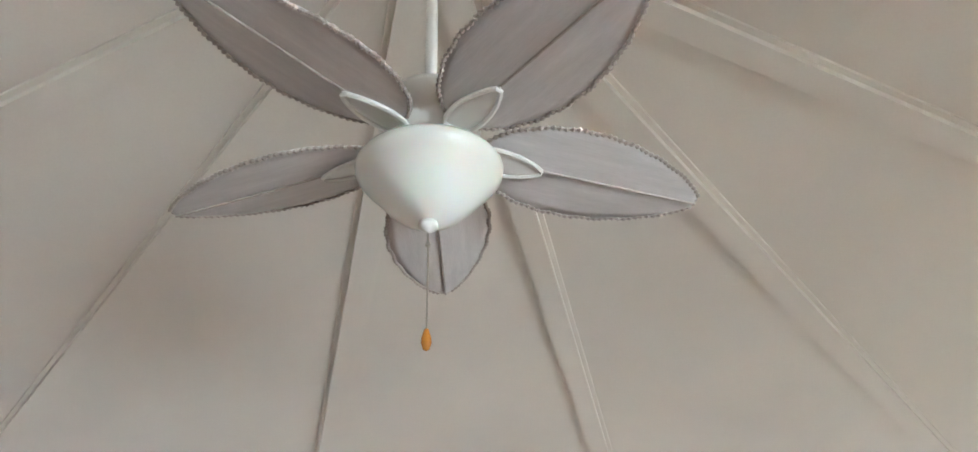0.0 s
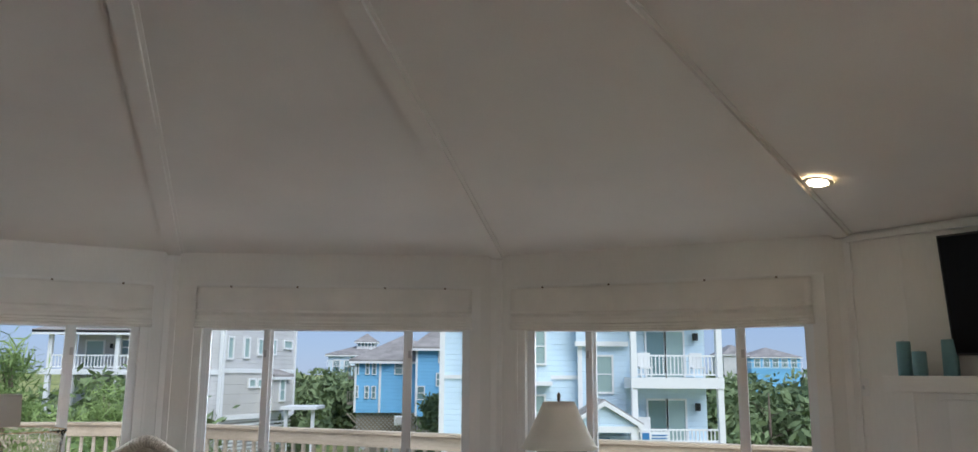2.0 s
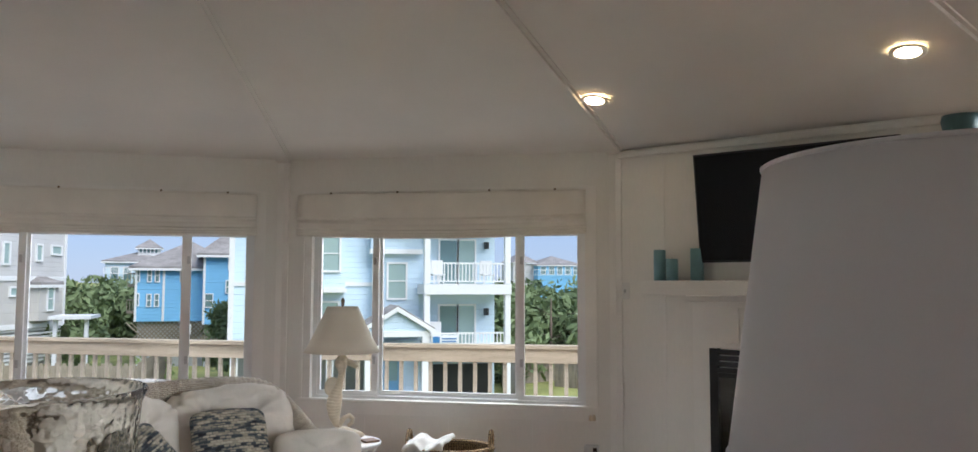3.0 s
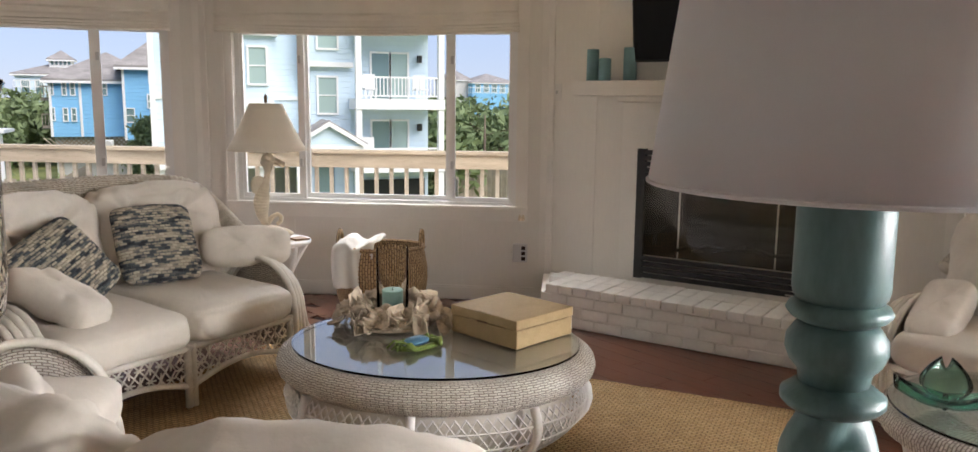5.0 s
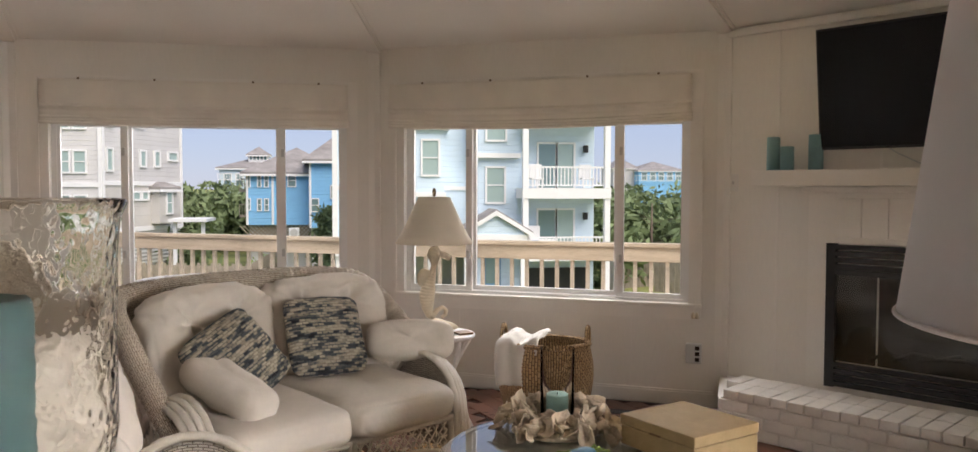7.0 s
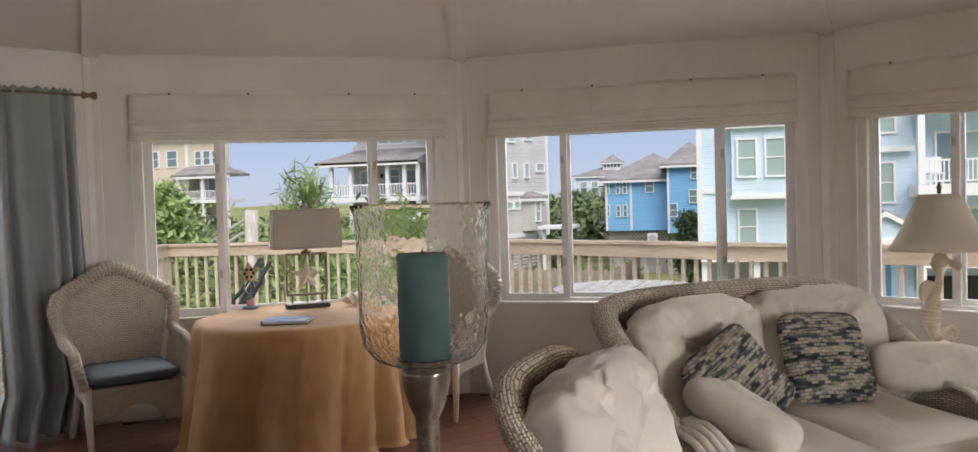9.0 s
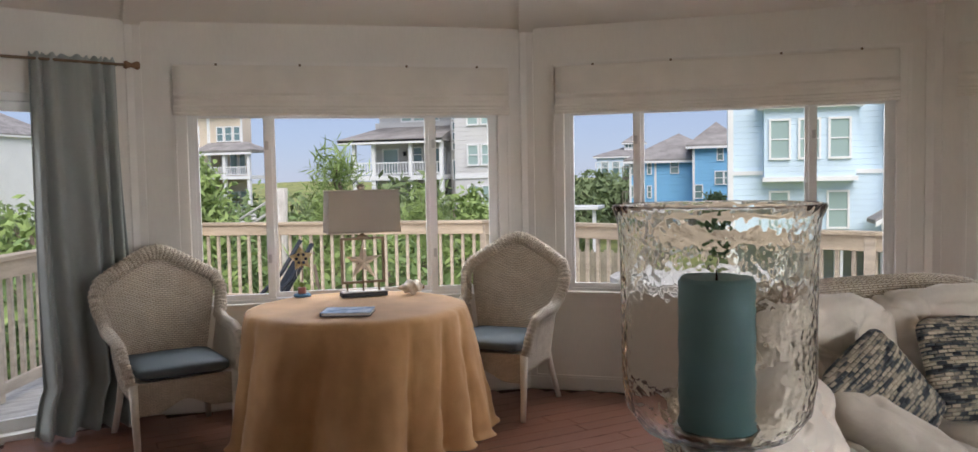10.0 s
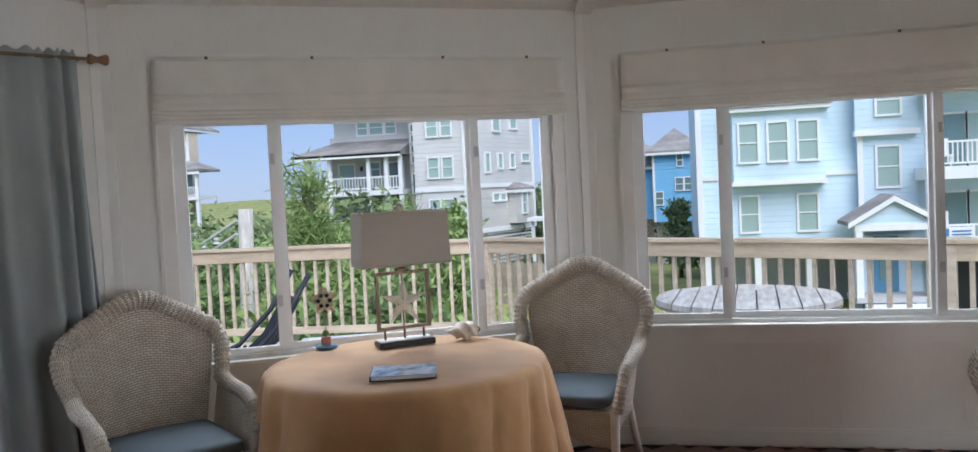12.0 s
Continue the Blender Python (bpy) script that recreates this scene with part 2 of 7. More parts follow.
M_SOOT = surf("sooty_firebox", (0.03, 0.026, 0.023), 0.4, 6, 30, 0.9, 0.4, 0.01)
M_TV = plain("tv_screen", (0.005, 0.005, 0.006), 0.14, Specular_IOR_Level=0.2)
M_TVF = plain("tv_frame", (0.012, 0.012, 0.012), 0.35)
M_CANDLE = surf("teal_wax", (0.17, 0.32, 0.34), 0.1, 12, 60, 0.5, 0.1, 0.001)
M_CANDLE2 = surf("aqua_wax", (0.36, 0.62, 0.55), 0.08, 12, 60, 0.45, 0.1, 0.001)
M_SHADE = surf("lamp_shade_cloth", (0.78, 0.76, 0.77), 0.03, 4, 500, 0.85, 0.2, 0.0006)
M_SHADEC = surf("cream_shade_cloth", (0.76, 0.68, 0.55), 0.05, 4, 400, 0.85, 0.2, 0.0006)
M_SHADET = surf("linen_shade_cloth", (0.5, 0.44, 0.36), 0.05, 4, 400, 0.85, 0.2, 0.0006)
M_TEAL = surf("teal_distressed_wood", (0.085, 0.19, 0.185), 0.35, 10, 90, 0.45, 0.25, 0.002, stretch=(1, 1, 0.35), tint=(0.14, 0.24, 0.235))
M_STONE = surf("cast_sand_stone", (0.68, 0.58, 0.43), 0.15, 14, 120, 0.8, 0.5, 0.003)
M_SHELL = surf("oyster_shell", (0.36, 0.26, 0.17), 0.6, 18, 90, 0.6, 0.6, 0.004, tint=(0.7, 0.58, 0.43), per_piece=0.3)
M_CONCH = surf("conch_shell", (0.72, 0.62, 0.5), 0.25, 30, 120, 0.4, 0.3, 0.002)
M_STAR = surf("starfish_cream", (0.74, 0.66, 0.54), 0.15, 30, 150, 0.7, 0.6, 0.002)
M_BRONZE = surf("aged_bronze", (0.2, 0.14, 0.085), 0.3, 20, 90, 0.45, 0.2, 0.001, metal=0.6)
M_BLADE = surf("whitewashed_palm_blade", (0.6, 0.58, 0.565), 0.1, 5, 40, 0.75, 0.3, 0.002, stretch=(1, 8, 1))
M_BLADEE = surf("blade_stitching", (0.42, 0.38, 0.34), 0.2, 30, 120, 0.8, 0.4, 0.002)
M_FANW = plain("white_enamel", (0.8, 0.8, 0.76), 0.3)
M_OPAL = plain("opal_glass", (0.8, 0.82, 0.76), 0.25, Subsurface_Weight=0.2)
M_AMBER = plain("amber_bead", (0.5, 0.2, 0.03), 0.25)
M_STEEL = plain("brushed_steel", (0.55, 0.52, 0.47), 0.3, 1.0)
M_MERCURY = surf("mercury_metal", (0.45, 0.4, 0.34), 0.4, 18, 60, 0.25, 0.6, 0.004, metal=0.9)
M_WOODB = surf("brown_finial_wood", (0.24, 0.13, 0.06), 0.2, 20, 90, 0.45, 0.1, 0.001)
M_PLASTIC = plain("white_plastic", (0.76, 0.74, 0.69), 0.4)
M_GREYPL = plain("grey_plastic", (0.55, 0.54, 0.52), 0.45)
M_BOOK = surf("blue_book_cover", (0.2, 0.4, 0.66), 0.5, 14, 40, 0.1, 0.0, tint=(0.75, 0.85, 0.94))
M_PAPER = plain("paper_edge", (0.75, 0.73, 0.68), 0.8)
M_NAVY = plain("navy_lacquer", (0.02, 0.03, 0.06), 0.2)
M_THROW = surf("white_throw", (0.66, 0.63, 0.57), 0.06, 8, 200, 0.9, 0.6, 0.004, sheen=0.3)
M_PINK = plain("pink_glaze", (0.6, 0.25, 0.22), 0.3)
M_GREENG = plain("green_glaze", (0.25, 0.35, 0.08), 0.3)
M_BLUEG = plain("blue_glaze", (0.1, 0.25, 0.4), 0.3)
M_FLOWERY = surf("painted_star", (0.7, 0.55, 0.3), 0.5, 40, 60, 0.5, 0.2, 0.001, tint=(0.75, 0.65, 0.4))
M_CHAIRBLK = plain("black_sling", (0.02, 0.025, 0.035), 0.5)
M_GLASS = glass("window_glass", (0.97, 0.99, 0.985), 0.0, 1.02)
M_GLASSV = glass("clear_vase_glass", (0.98, 0.99, 0.985), 0.0, 1.07)
M_GLASSH = glass("hammered_glass", (0.98, 0.98, 0.96), 0.04, 1.05, 0.35, 100.0)
M_GLASSG = glass("sea_green_glass", (0.35, 0.72, 0.6), 0.02, 1.45)
M_TOPGLASS = glass("table_top_glass", (0.93, 0.97, 0.96), 0.0, 1.5)
M_CAN = glow("lamp_lens", (1.0, 0.76, 0.46), 16.0)
M_SIGN = plain("sign_blue", (0.05, 0.2, 0.45), 0.5)


def knit():
    """Chunky knit of charcoal, blue-grey and cream yarn."""
    m, t, b = nodes_of("chunky_knit")
    uv = t.nodes.new("ShaderNodeUVMap")
    br = t.nodes.new("ShaderNodeTexBrick")
    br.inputs["Scale"].default_value = 1.0
    br.inputs["Brick Width"].default_value, br.inputs["Row Height"].default_value = 0.032, 0.0155
    br.inputs["Mortar Size"].default_value, br.inputs["Mortar Smooth"].default_value = 0.0035, 1.0
    br.inputs["Color1"].default_value, br.inputs["Color2"].default_value = (0, 0, 0, 1), (1, 1, 1, 1)
    br.inputs["Mortar"].default_value = (0.25, 0.25, 0.25, 1)
    t.links.new(uv.outputs["UV"], br.inputs["Vector"])
    nz = t.nodes.new("ShaderNodeTexNoise")
    nz.inputs["Scale"].default_value, nz.inputs["Detail"].default_value = 14.0, 5
    mp = t.nodes.new("ShaderNodeMapping")
    mp.inputs["Scale"].default_value = (0.5, 2.2, 1)
    t.links.new(uv.outputs["UV"], mp.inputs["Vector"])
    t.links.new(mp.outputs["Vector"], nz.inputs["Vector"])
    mx = t.nodes.new("ShaderNodeMath")
    mx.operation = "MULTIPLY_ADD"
    mx.inputs[1].default_value = 0.34
    t.links.new(br.outputs["Color"], mx.inputs[0])
    t.links.new(nz.outputs["Fac"], mx.inputs[2])
    rp = t.nodes.new("ShaderNodeValToRGB")
    rp.color_ramp.elements[0].position, rp.color_ramp.elements[0].color = 0.42, (0.035, 0.04, 0.05, 1)
    rp.color_ramp.elements[1].position, rp.color_ramp.elements[1].color = 0.82, (0.6, 0.54, 0.42, 1)
    e = rp.color_ramp.elements.new(0.57)
    e.color = (0.1, 0.125, 0.14, 1)
    e = rp.color_ramp.elements.new(0.66)
    e.color = (0.38, 0.34, 0.27, 1)
    t.links.new(mx.outputs[0], rp.inputs["Fac"])
    t.links.new(rp.outputs["Color"], b.inputs["Base Color"])
    b.inputs["Roughness"].default_value = 0.9
    inv = t.nodes.new("ShaderNodeMath")
    inv.operation = "SUBTRACT"
    inv.inputs[0].default_value = 1.0
    t.links.new(br.outputs["Fac"], inv.inputs[1])
    bp = t.nodes.new("ShaderNodeBump")
    bp.inputs["Strength"].default_value, bp.inputs["Distance"].default_value = 1.0, 0.006
    t.links.new(inv.outputs[0], bp.inputs["Height"])
    t.links.new(bp.outputs["Normal"], b.inputs["Normal"])
    return m


M_KNIT = knit()


# ---- helpers of this scene ----
def B():
    return bmesh.new()


def box(bm, x0, x1, y0, y1, z0, z1, m=None):
    v = [bm.verts.new(m @ Vector((x, y, z)) if m else (x, y, z)) for z in (z0, z1) for y in (y0, y1) for x in (x0, x1)]
    for f in ((0, 2, 3, 1), (4, 5, 7, 6), (0, 1, 5, 4), (2, 6, 7, 3), (0, 4, 6, 2), (1, 3, 7, 5)):
        bm.faces.new([v[i] for i in f])
    return bm


def soft_box(bm, x0, x1, y0, y1, z0, z1, r=0.01, m=None, seg=2):
    """A box with rounded edges."""
    b2 = box(B(), x0, x1, y0, y1, z0, z1)
    bmesh.ops.recalc_face_normals(b2, faces=b2.faces)
    bmesh.ops.bevel(b2, geom=b2.edges[:], offset=r, segments=seg, affect="EDGES", profile=0.6)
    made = {v: bm.verts.new(m @ v.co if m else v.co) for v in b2.verts}
    for f in b2.faces:
        bm.faces.new([made[v] for v in f.verts])
    b2.free()
    return bm


def prism(bm, pts, z0, z1, m=None):
    """A plan outline raised from z0 to z1."""
    lo = [bm.verts.new(m @ Vector((x, y, z0)) if m else (x, y, z0)) for x, y in pts]
    hi = [bm.verts.new(m @ Vector((x, y, z1)) if m else (x, y, z1)) for x, y in pts]
    bm.faces.new(lo[::-1])
    bm.faces.new(hi)
    n = len(pts)
    for i in range(n):
        bm.faces.new((lo[i], lo[(i + 1) % n], hi[(i + 1) % n], hi[i]))
    return bm


def sheet(bm, fn, nu, nv, wrap_u=False, wrap_v=False, size=(1.0, 1.0), caps=False):
    """A surface fn(u, v) with u and v in 0..1, with a metre-sized UV map."""
    uvl = bm.loops.layers.uv.verify()
    cu, cv = (nu if wrap_u else nu + 1), (nv if wrap_v else nv + 1)
    g = [[bm.verts.new(fn(i / nu, j / nv)) for j in range(cv)] for i in range(cu)]
    for i in range(nu):
        for j in range(nv):
            a, b, c, d = g[i][j], g[(i + 1) % cu][j], g[(i + 1) % cu][(j + 1) % cv], g[i][(j + 1) % cv]
            if len({a, b, c, d}) < 4:
                continue
            f = bm.faces.new((a, b, c, d))
            for lp, (p, q) in zip(f.loops, ((i, j), (i + 1, j), (i + 1, j + 1), (i, j + 1))):
                lp[uvl].uv = (p / nu * size[0], q / nv * size[1])
    if caps and wrap_v:
        bm.faces.new(g[0][::-1])
        bm.faces.new(g[-1])
    return bm


def tube(bm, pts, r, n=8, closed=False, ribs=0, rib=0.0, caps=True):
    """A rounded rod along pts; r may be a number or a function of 0..1; ribs: wrapped turns."""
    pts = [Vector(p) for p in pts]
    k = len(pts)
    lens = [0.0]
    for a, b in zip(pts, pts[1:]):
        lens.append(lens[-1] + (b - a).length)
    total = lens[-1] + ((pts[0] - pts[-1]).length if closed else 0)
    tan = []
    for i in range(k):
        a = pts[i - 1] if (i or closed) else pts[0]
        b = pts[(i + 1) % k] if (i < k - 1 or closed) else pts[-1]
        tan.append((b - a).normalized())
    up = Vector((0, 0, 1)) if abs(tan[0].z) < 0.9 else Vector((1, 0, 0))
    nor = [(up - tan[0] * up.dot(tan[0])).normalized()]
    for i in range(1, k):
        q = nor[-1] - tan[i] * nor[-1].dot(tan[i])
        nor.append(q.normalized())
    steps = max(k - 1, int(ribs * 4)) if ribs else (k if closed else k - 1)

    def at(u):
        s = u * total
        i = 0
        while i < k - 2 and lens[i + 1] < s:
            i += 1
        j = (i + 1) % k
        if closed and s > lens[-1]:
            i, j = k - 1, 0
            w = (s - lens[-1]) / max(1e-9, total - lens[-1])
        else:
            w = (s - lens[i]) / max(1e-9, lens[i + 1] - lens[i])
        return pts[i].lerp(pts[j], w), tan[i].lerp(tan[j], w).normalized(), nor[i].lerp(nor[j], w)

    def fn(u, v):
        p, t, q = at(u)
        q = (q - t * q.dot(t)).normalized()
        rad = r(u) if callable(r) else r
        if ribs:
            rad *= 1 + rib * math.cos(2 * math.pi * ribs * u + 2 * math.pi * v * 0.0)
        a = 2 * math.pi * v
        return p + (q * math.cos(a) + t.cross(q) * math.sin(a)) * rad
    rr = r(0.5) if callable(r) else r
    return sheet(bm, fn, steps, n, closed, True, (total, 2 * math.pi * rr), caps and not closed)


def lathe(bm, prof, n=32, m=None):
    """A turned body: prof is a list of (radius, height)."""
    k = len(prof) - 1

    def fn(u, v):
        i = min(int(u * k + 1e-6), k)
        rad, z = prof[i]
        p = Vector((math.cos(2 * math.pi * v) * rad, math.sin(2 * math.pi * v) * rad, z))
        return m @ p if m else p
    length = sum(math.dist(a, b) for a, b in zip(prof, prof[1:]))
    return sheet(bm, fn, k, n, False, True, (length, 2 * math.pi * max(p[0] for p in prof)), True)


def spow(v, e):
    return math.copysign(abs(v) ** e, v)


def pad(bm, a, b, c, m=None, e1=0.35, e2=0.35, nu=28, nv=16, tufts=(), deep=0.03, crease=0.006, seed=0.0):
    """A stuffed cushion: a rounded block with half sizes a, b, c, slack folds and optional buttoned dimples on its front (+c) side."""
    def fn(u, v):
        th, ph = 2 * math.pi * u, math.pi * (v - 0.5)
        x = a * spow(math.cos(ph), e1) * spow(math.cos(th), e2)
        y = b * spow(math.cos(ph), e1) * spow(math.sin(th), e2)
        z = c * spow(math.sin(ph), e1 * 1.6)
        p = Vector((x, y, z))
        w = noise.noise(Vector((x * 7 + seed, y * 7, z * 7 + seed))) * crease + noise.noise(Vector((x * 19, y * 19 + seed, z * 19))) * crease * 0.4
        slack = noise.noise(Vector((x * 3.2 + seed, y * 5.5 - seed, z * 4.0)))
        w -= crease * 0.75 * math.exp(-(slack / 0.05) ** 2)
        p += p.normalized() * w
        for tx, ty in tufts:
            d2 = (x - tx) ** 2 + (y - ty) ** 2
            ang = math.atan2(y - ty, x - tx)
            k = math.exp(-d2 / 0.006) * deep + math.exp(-d2 / 0.03) * crease * 0.9 * math.cos(ang * 5 + seed)
            rise = (y - ty) / max(0.01, b - ty)
            if tufts and 0 < rise < 1.2:
                k += math.exp(-((x - tx - 0.02 * math.sin(rise * 5)) / 0.016) ** 2) * deep * 0.42 * min(1, rise * 6)
            p.z -= spow(z / c, 1) * k
        return m @ p if m else p
    return sheet(bm, fn, nu, nv, True, False, (2 * (a + b), 2 * c + b))


def mesh_of(name, bm, mat, smooth=False):
    me = bpy.data.meshes.new(name)
    bmesh.ops.recalc_face_normals(bm, faces=bm.faces)
    bm.to_mesh(me)
    bm.free()
    if mat:
        me.materials.append(mat)
    if smooth:
        me.polygons.foreach_set("use_smooth", [True] * len(me.polygons))
    return me


def part(name, bm, mat, parent=None, label="", smooth=False, m=None):
    ob = new(name, bm if isinstance(bm, bpy.types.Mesh) else mesh_of(name, bm, mat, smooth))
    if parent:
        ob.parent = parent
    if m:
        ob.matrix_basis = m
    if label:
        tagged(ob, label)
    return ob


def thing(name, m, label, category, group="", kind=""):
    ob = new(name)
    ob.matrix_basis = m
    return tagged(ob, label, category, group, kind)


def single(name, bm, mat, m, label, category, group="", kind="", smooth=False):
    return tagged(part(name, bm, mat, None, "", smooth, m), label, category, group, kind)


def arc(cx, cz, r, a0, a1, n, y=0.0):
    """Points on an upright arc in the x-z plane."""
    return [(cx + r * math.cos(radians(a0 + (a1 - a0) * i / n)), y, cz + r * math.sin(radians(a0 + (a1 - a0) * i / n))) for i in range(n + 1)]

# ---- the round room: thirteen facets ----
RI, WT, NS = 5.414, 0.16, 13
STEP = 360 / NS
TH = math.tan(radians(STEP / 2))
WALL_H, APEX = 2.62, 3.68


def facet(k):
    return pose(0, 0, 0, 0, 0, STEP * k)


def ring(r):
    rr = r / math.cos(radians(STEP / 2))
    return [(-math.sin(radians(STEP * (k + 0.5))) * rr, math.cos(radians(STEP * (k + 0.5))) * rr) for k in range(NS)]


single("floor", prism(B(), ring(RI + WT), -0.2, -0.014), M_DARK, None, "dark subfloor under the hardwood boards", "floor", kind="structure")

# left, right, bottom, top of each opening
# openings 6 and -4 are unseen, added to let fill light in
OPEN = {1: (-1.02, 1.12, 0.70, 2.10), 0: (-1.07, 1.12, 0.70, 2.10), -1: (-1.08, 1.11, 0.70, 2.10), 2: (-1.15, 1.08, 0.0, 2.12), 6: (-1.08, 1.11, 0.70, 2.10), -4: (-1.08, 1.11, 0.70, 2.10)}
GLASS_TOP, GLASS_LOW = 1.985, 0.775


def facet_wall(k):
    bm = B()

    def piece(u0, u1, z0, z1, left=False, right=False):
        i0, i1 = (-RI * TH if left else u0), (RI * TH if right else u1)
        o0, o1 = (-(RI + WT) * TH if left else u0), ((RI + WT) * TH if right else u1)
        prism(bm, [(i0, RI), (i1, RI), (o1, RI + WT), (o0, RI + WT)], z0, z1)
    if k in OPEN:
        a, b, lo, hi = OPEN[k]
        piece(0, a, -0.2, WALL_H, left=True)
        piece(b, 0, -0.2, WALL_H, right=True)
        piece(a, b, hi, WALL_H)
        if lo > 0:
            piece(a, b, -0.2, lo)
    else:
        piece(0, 0, -0.2, WALL_H, True, True)
    ob = single("wall_%d" % (k % NS + 1), bm, M_WALL, facet(k), "cream painted wall panel of the round room", "wall", kind="structure")
    # upright grooved seams of the panelling
    for u in ((-0.62, 0.05, 0.7) if k in (0, 1, -1, 6, -4) else (-0.95, -0.3, 0.35, 0.98)):
        if k in (0, 1, -1, 6, -4):
            part("batten", box(B(), u, u + 0.004, RI - 0.002, RI, 0.12, 0.58), M_TRIM, ob)
        elif k != 2:
            part("batten", box(B(), u, u + 0.012, RI - 0.004, RI, 0.12, WALL_H), M_TRIM, ob)
    return ob


for k in range(-6, 7):
    facet_wall(k)
    hw = RI * TH
    # base board and corner boards
    spans = [(-hw + 0.004, hw - 0.004)] if k != 2 else [(-hw + 0.004, -1.2), (1.15, hw - 0.004)]
    bm = B()
    for a, b in spans:
        box(bm, a, b, RI - 0.018, RI - 0.0005, 0, 0.085)
        box(bm, a, b, RI - 0.012, RI - 0.0005, 0.085, 0.1)
    if k != -2:
        single("baseboard", bm, M_TRIM, facet(k), "cream painted baseboard along the wall", "baseboard", kind="structure")
    else:
        bm.free()
    bm = B()
    box(bm, -hw + 0.003, -hw + 0.05, RI - 0.012, RI - 0.0006, 0.1, WALL_H - 0.003)
    box(bm, hw - 0.05, hw - 0.003, RI - 0.012, RI - 0.0006, 0.1, WALL_H - 0.003)
    single("trim", bm, M_TRIM, facet(k), "narrow cream painted corner boards", "trim", kind="structure")

# conical ceiling with a batten over every seam
bm = B()
inner = [bm.verts.new((x, y, WALL_H)) for x, y in ring(RI)]
outer = [bm.verts.new((x, y, WALL_H + 0.2)) for x, y in ring(RI + WT)]
ap, ap2 = bm.verts.new((0, 0, APEX)), bm.verts.new((0, 0, APEX + 0.25))
for i in range(NS):
    j = (i + 1) % NS
    bm.faces.new((inner[i], inner[j], ap))
    bm.faces.new((outer[i], outer[j], ap2))
    bm.faces.new((inner[i], inner[j], outer[j], outer[i]))
CORNER = RI / math.cos(radians(STEP / 2))
SLOPE = math.atan2(APEX - WALL_H, CORNER)
for k in range(NS):
    m = pose(0, 0, 0, 0, 0, STEP * (k + 0.5)) @ Matrix.Translation((0, 0, APEX)) @ Matrix.Rotation(-SLOPE, 4, "X")
    L = CORNER / math.cos(SLOPE)
    box(bm, -0.05, 0.05, 0.12, L - 0.03, -0.036, 0.01, m)
    box(bm, -0.072, 0.072, 0.12, L - 0.03, -0.014, 0.012, m)
tagged(part("ceiling", bm, M_CEIL), "cream painted conical ceiling with radiating battens", "ceiling", kind="structure")


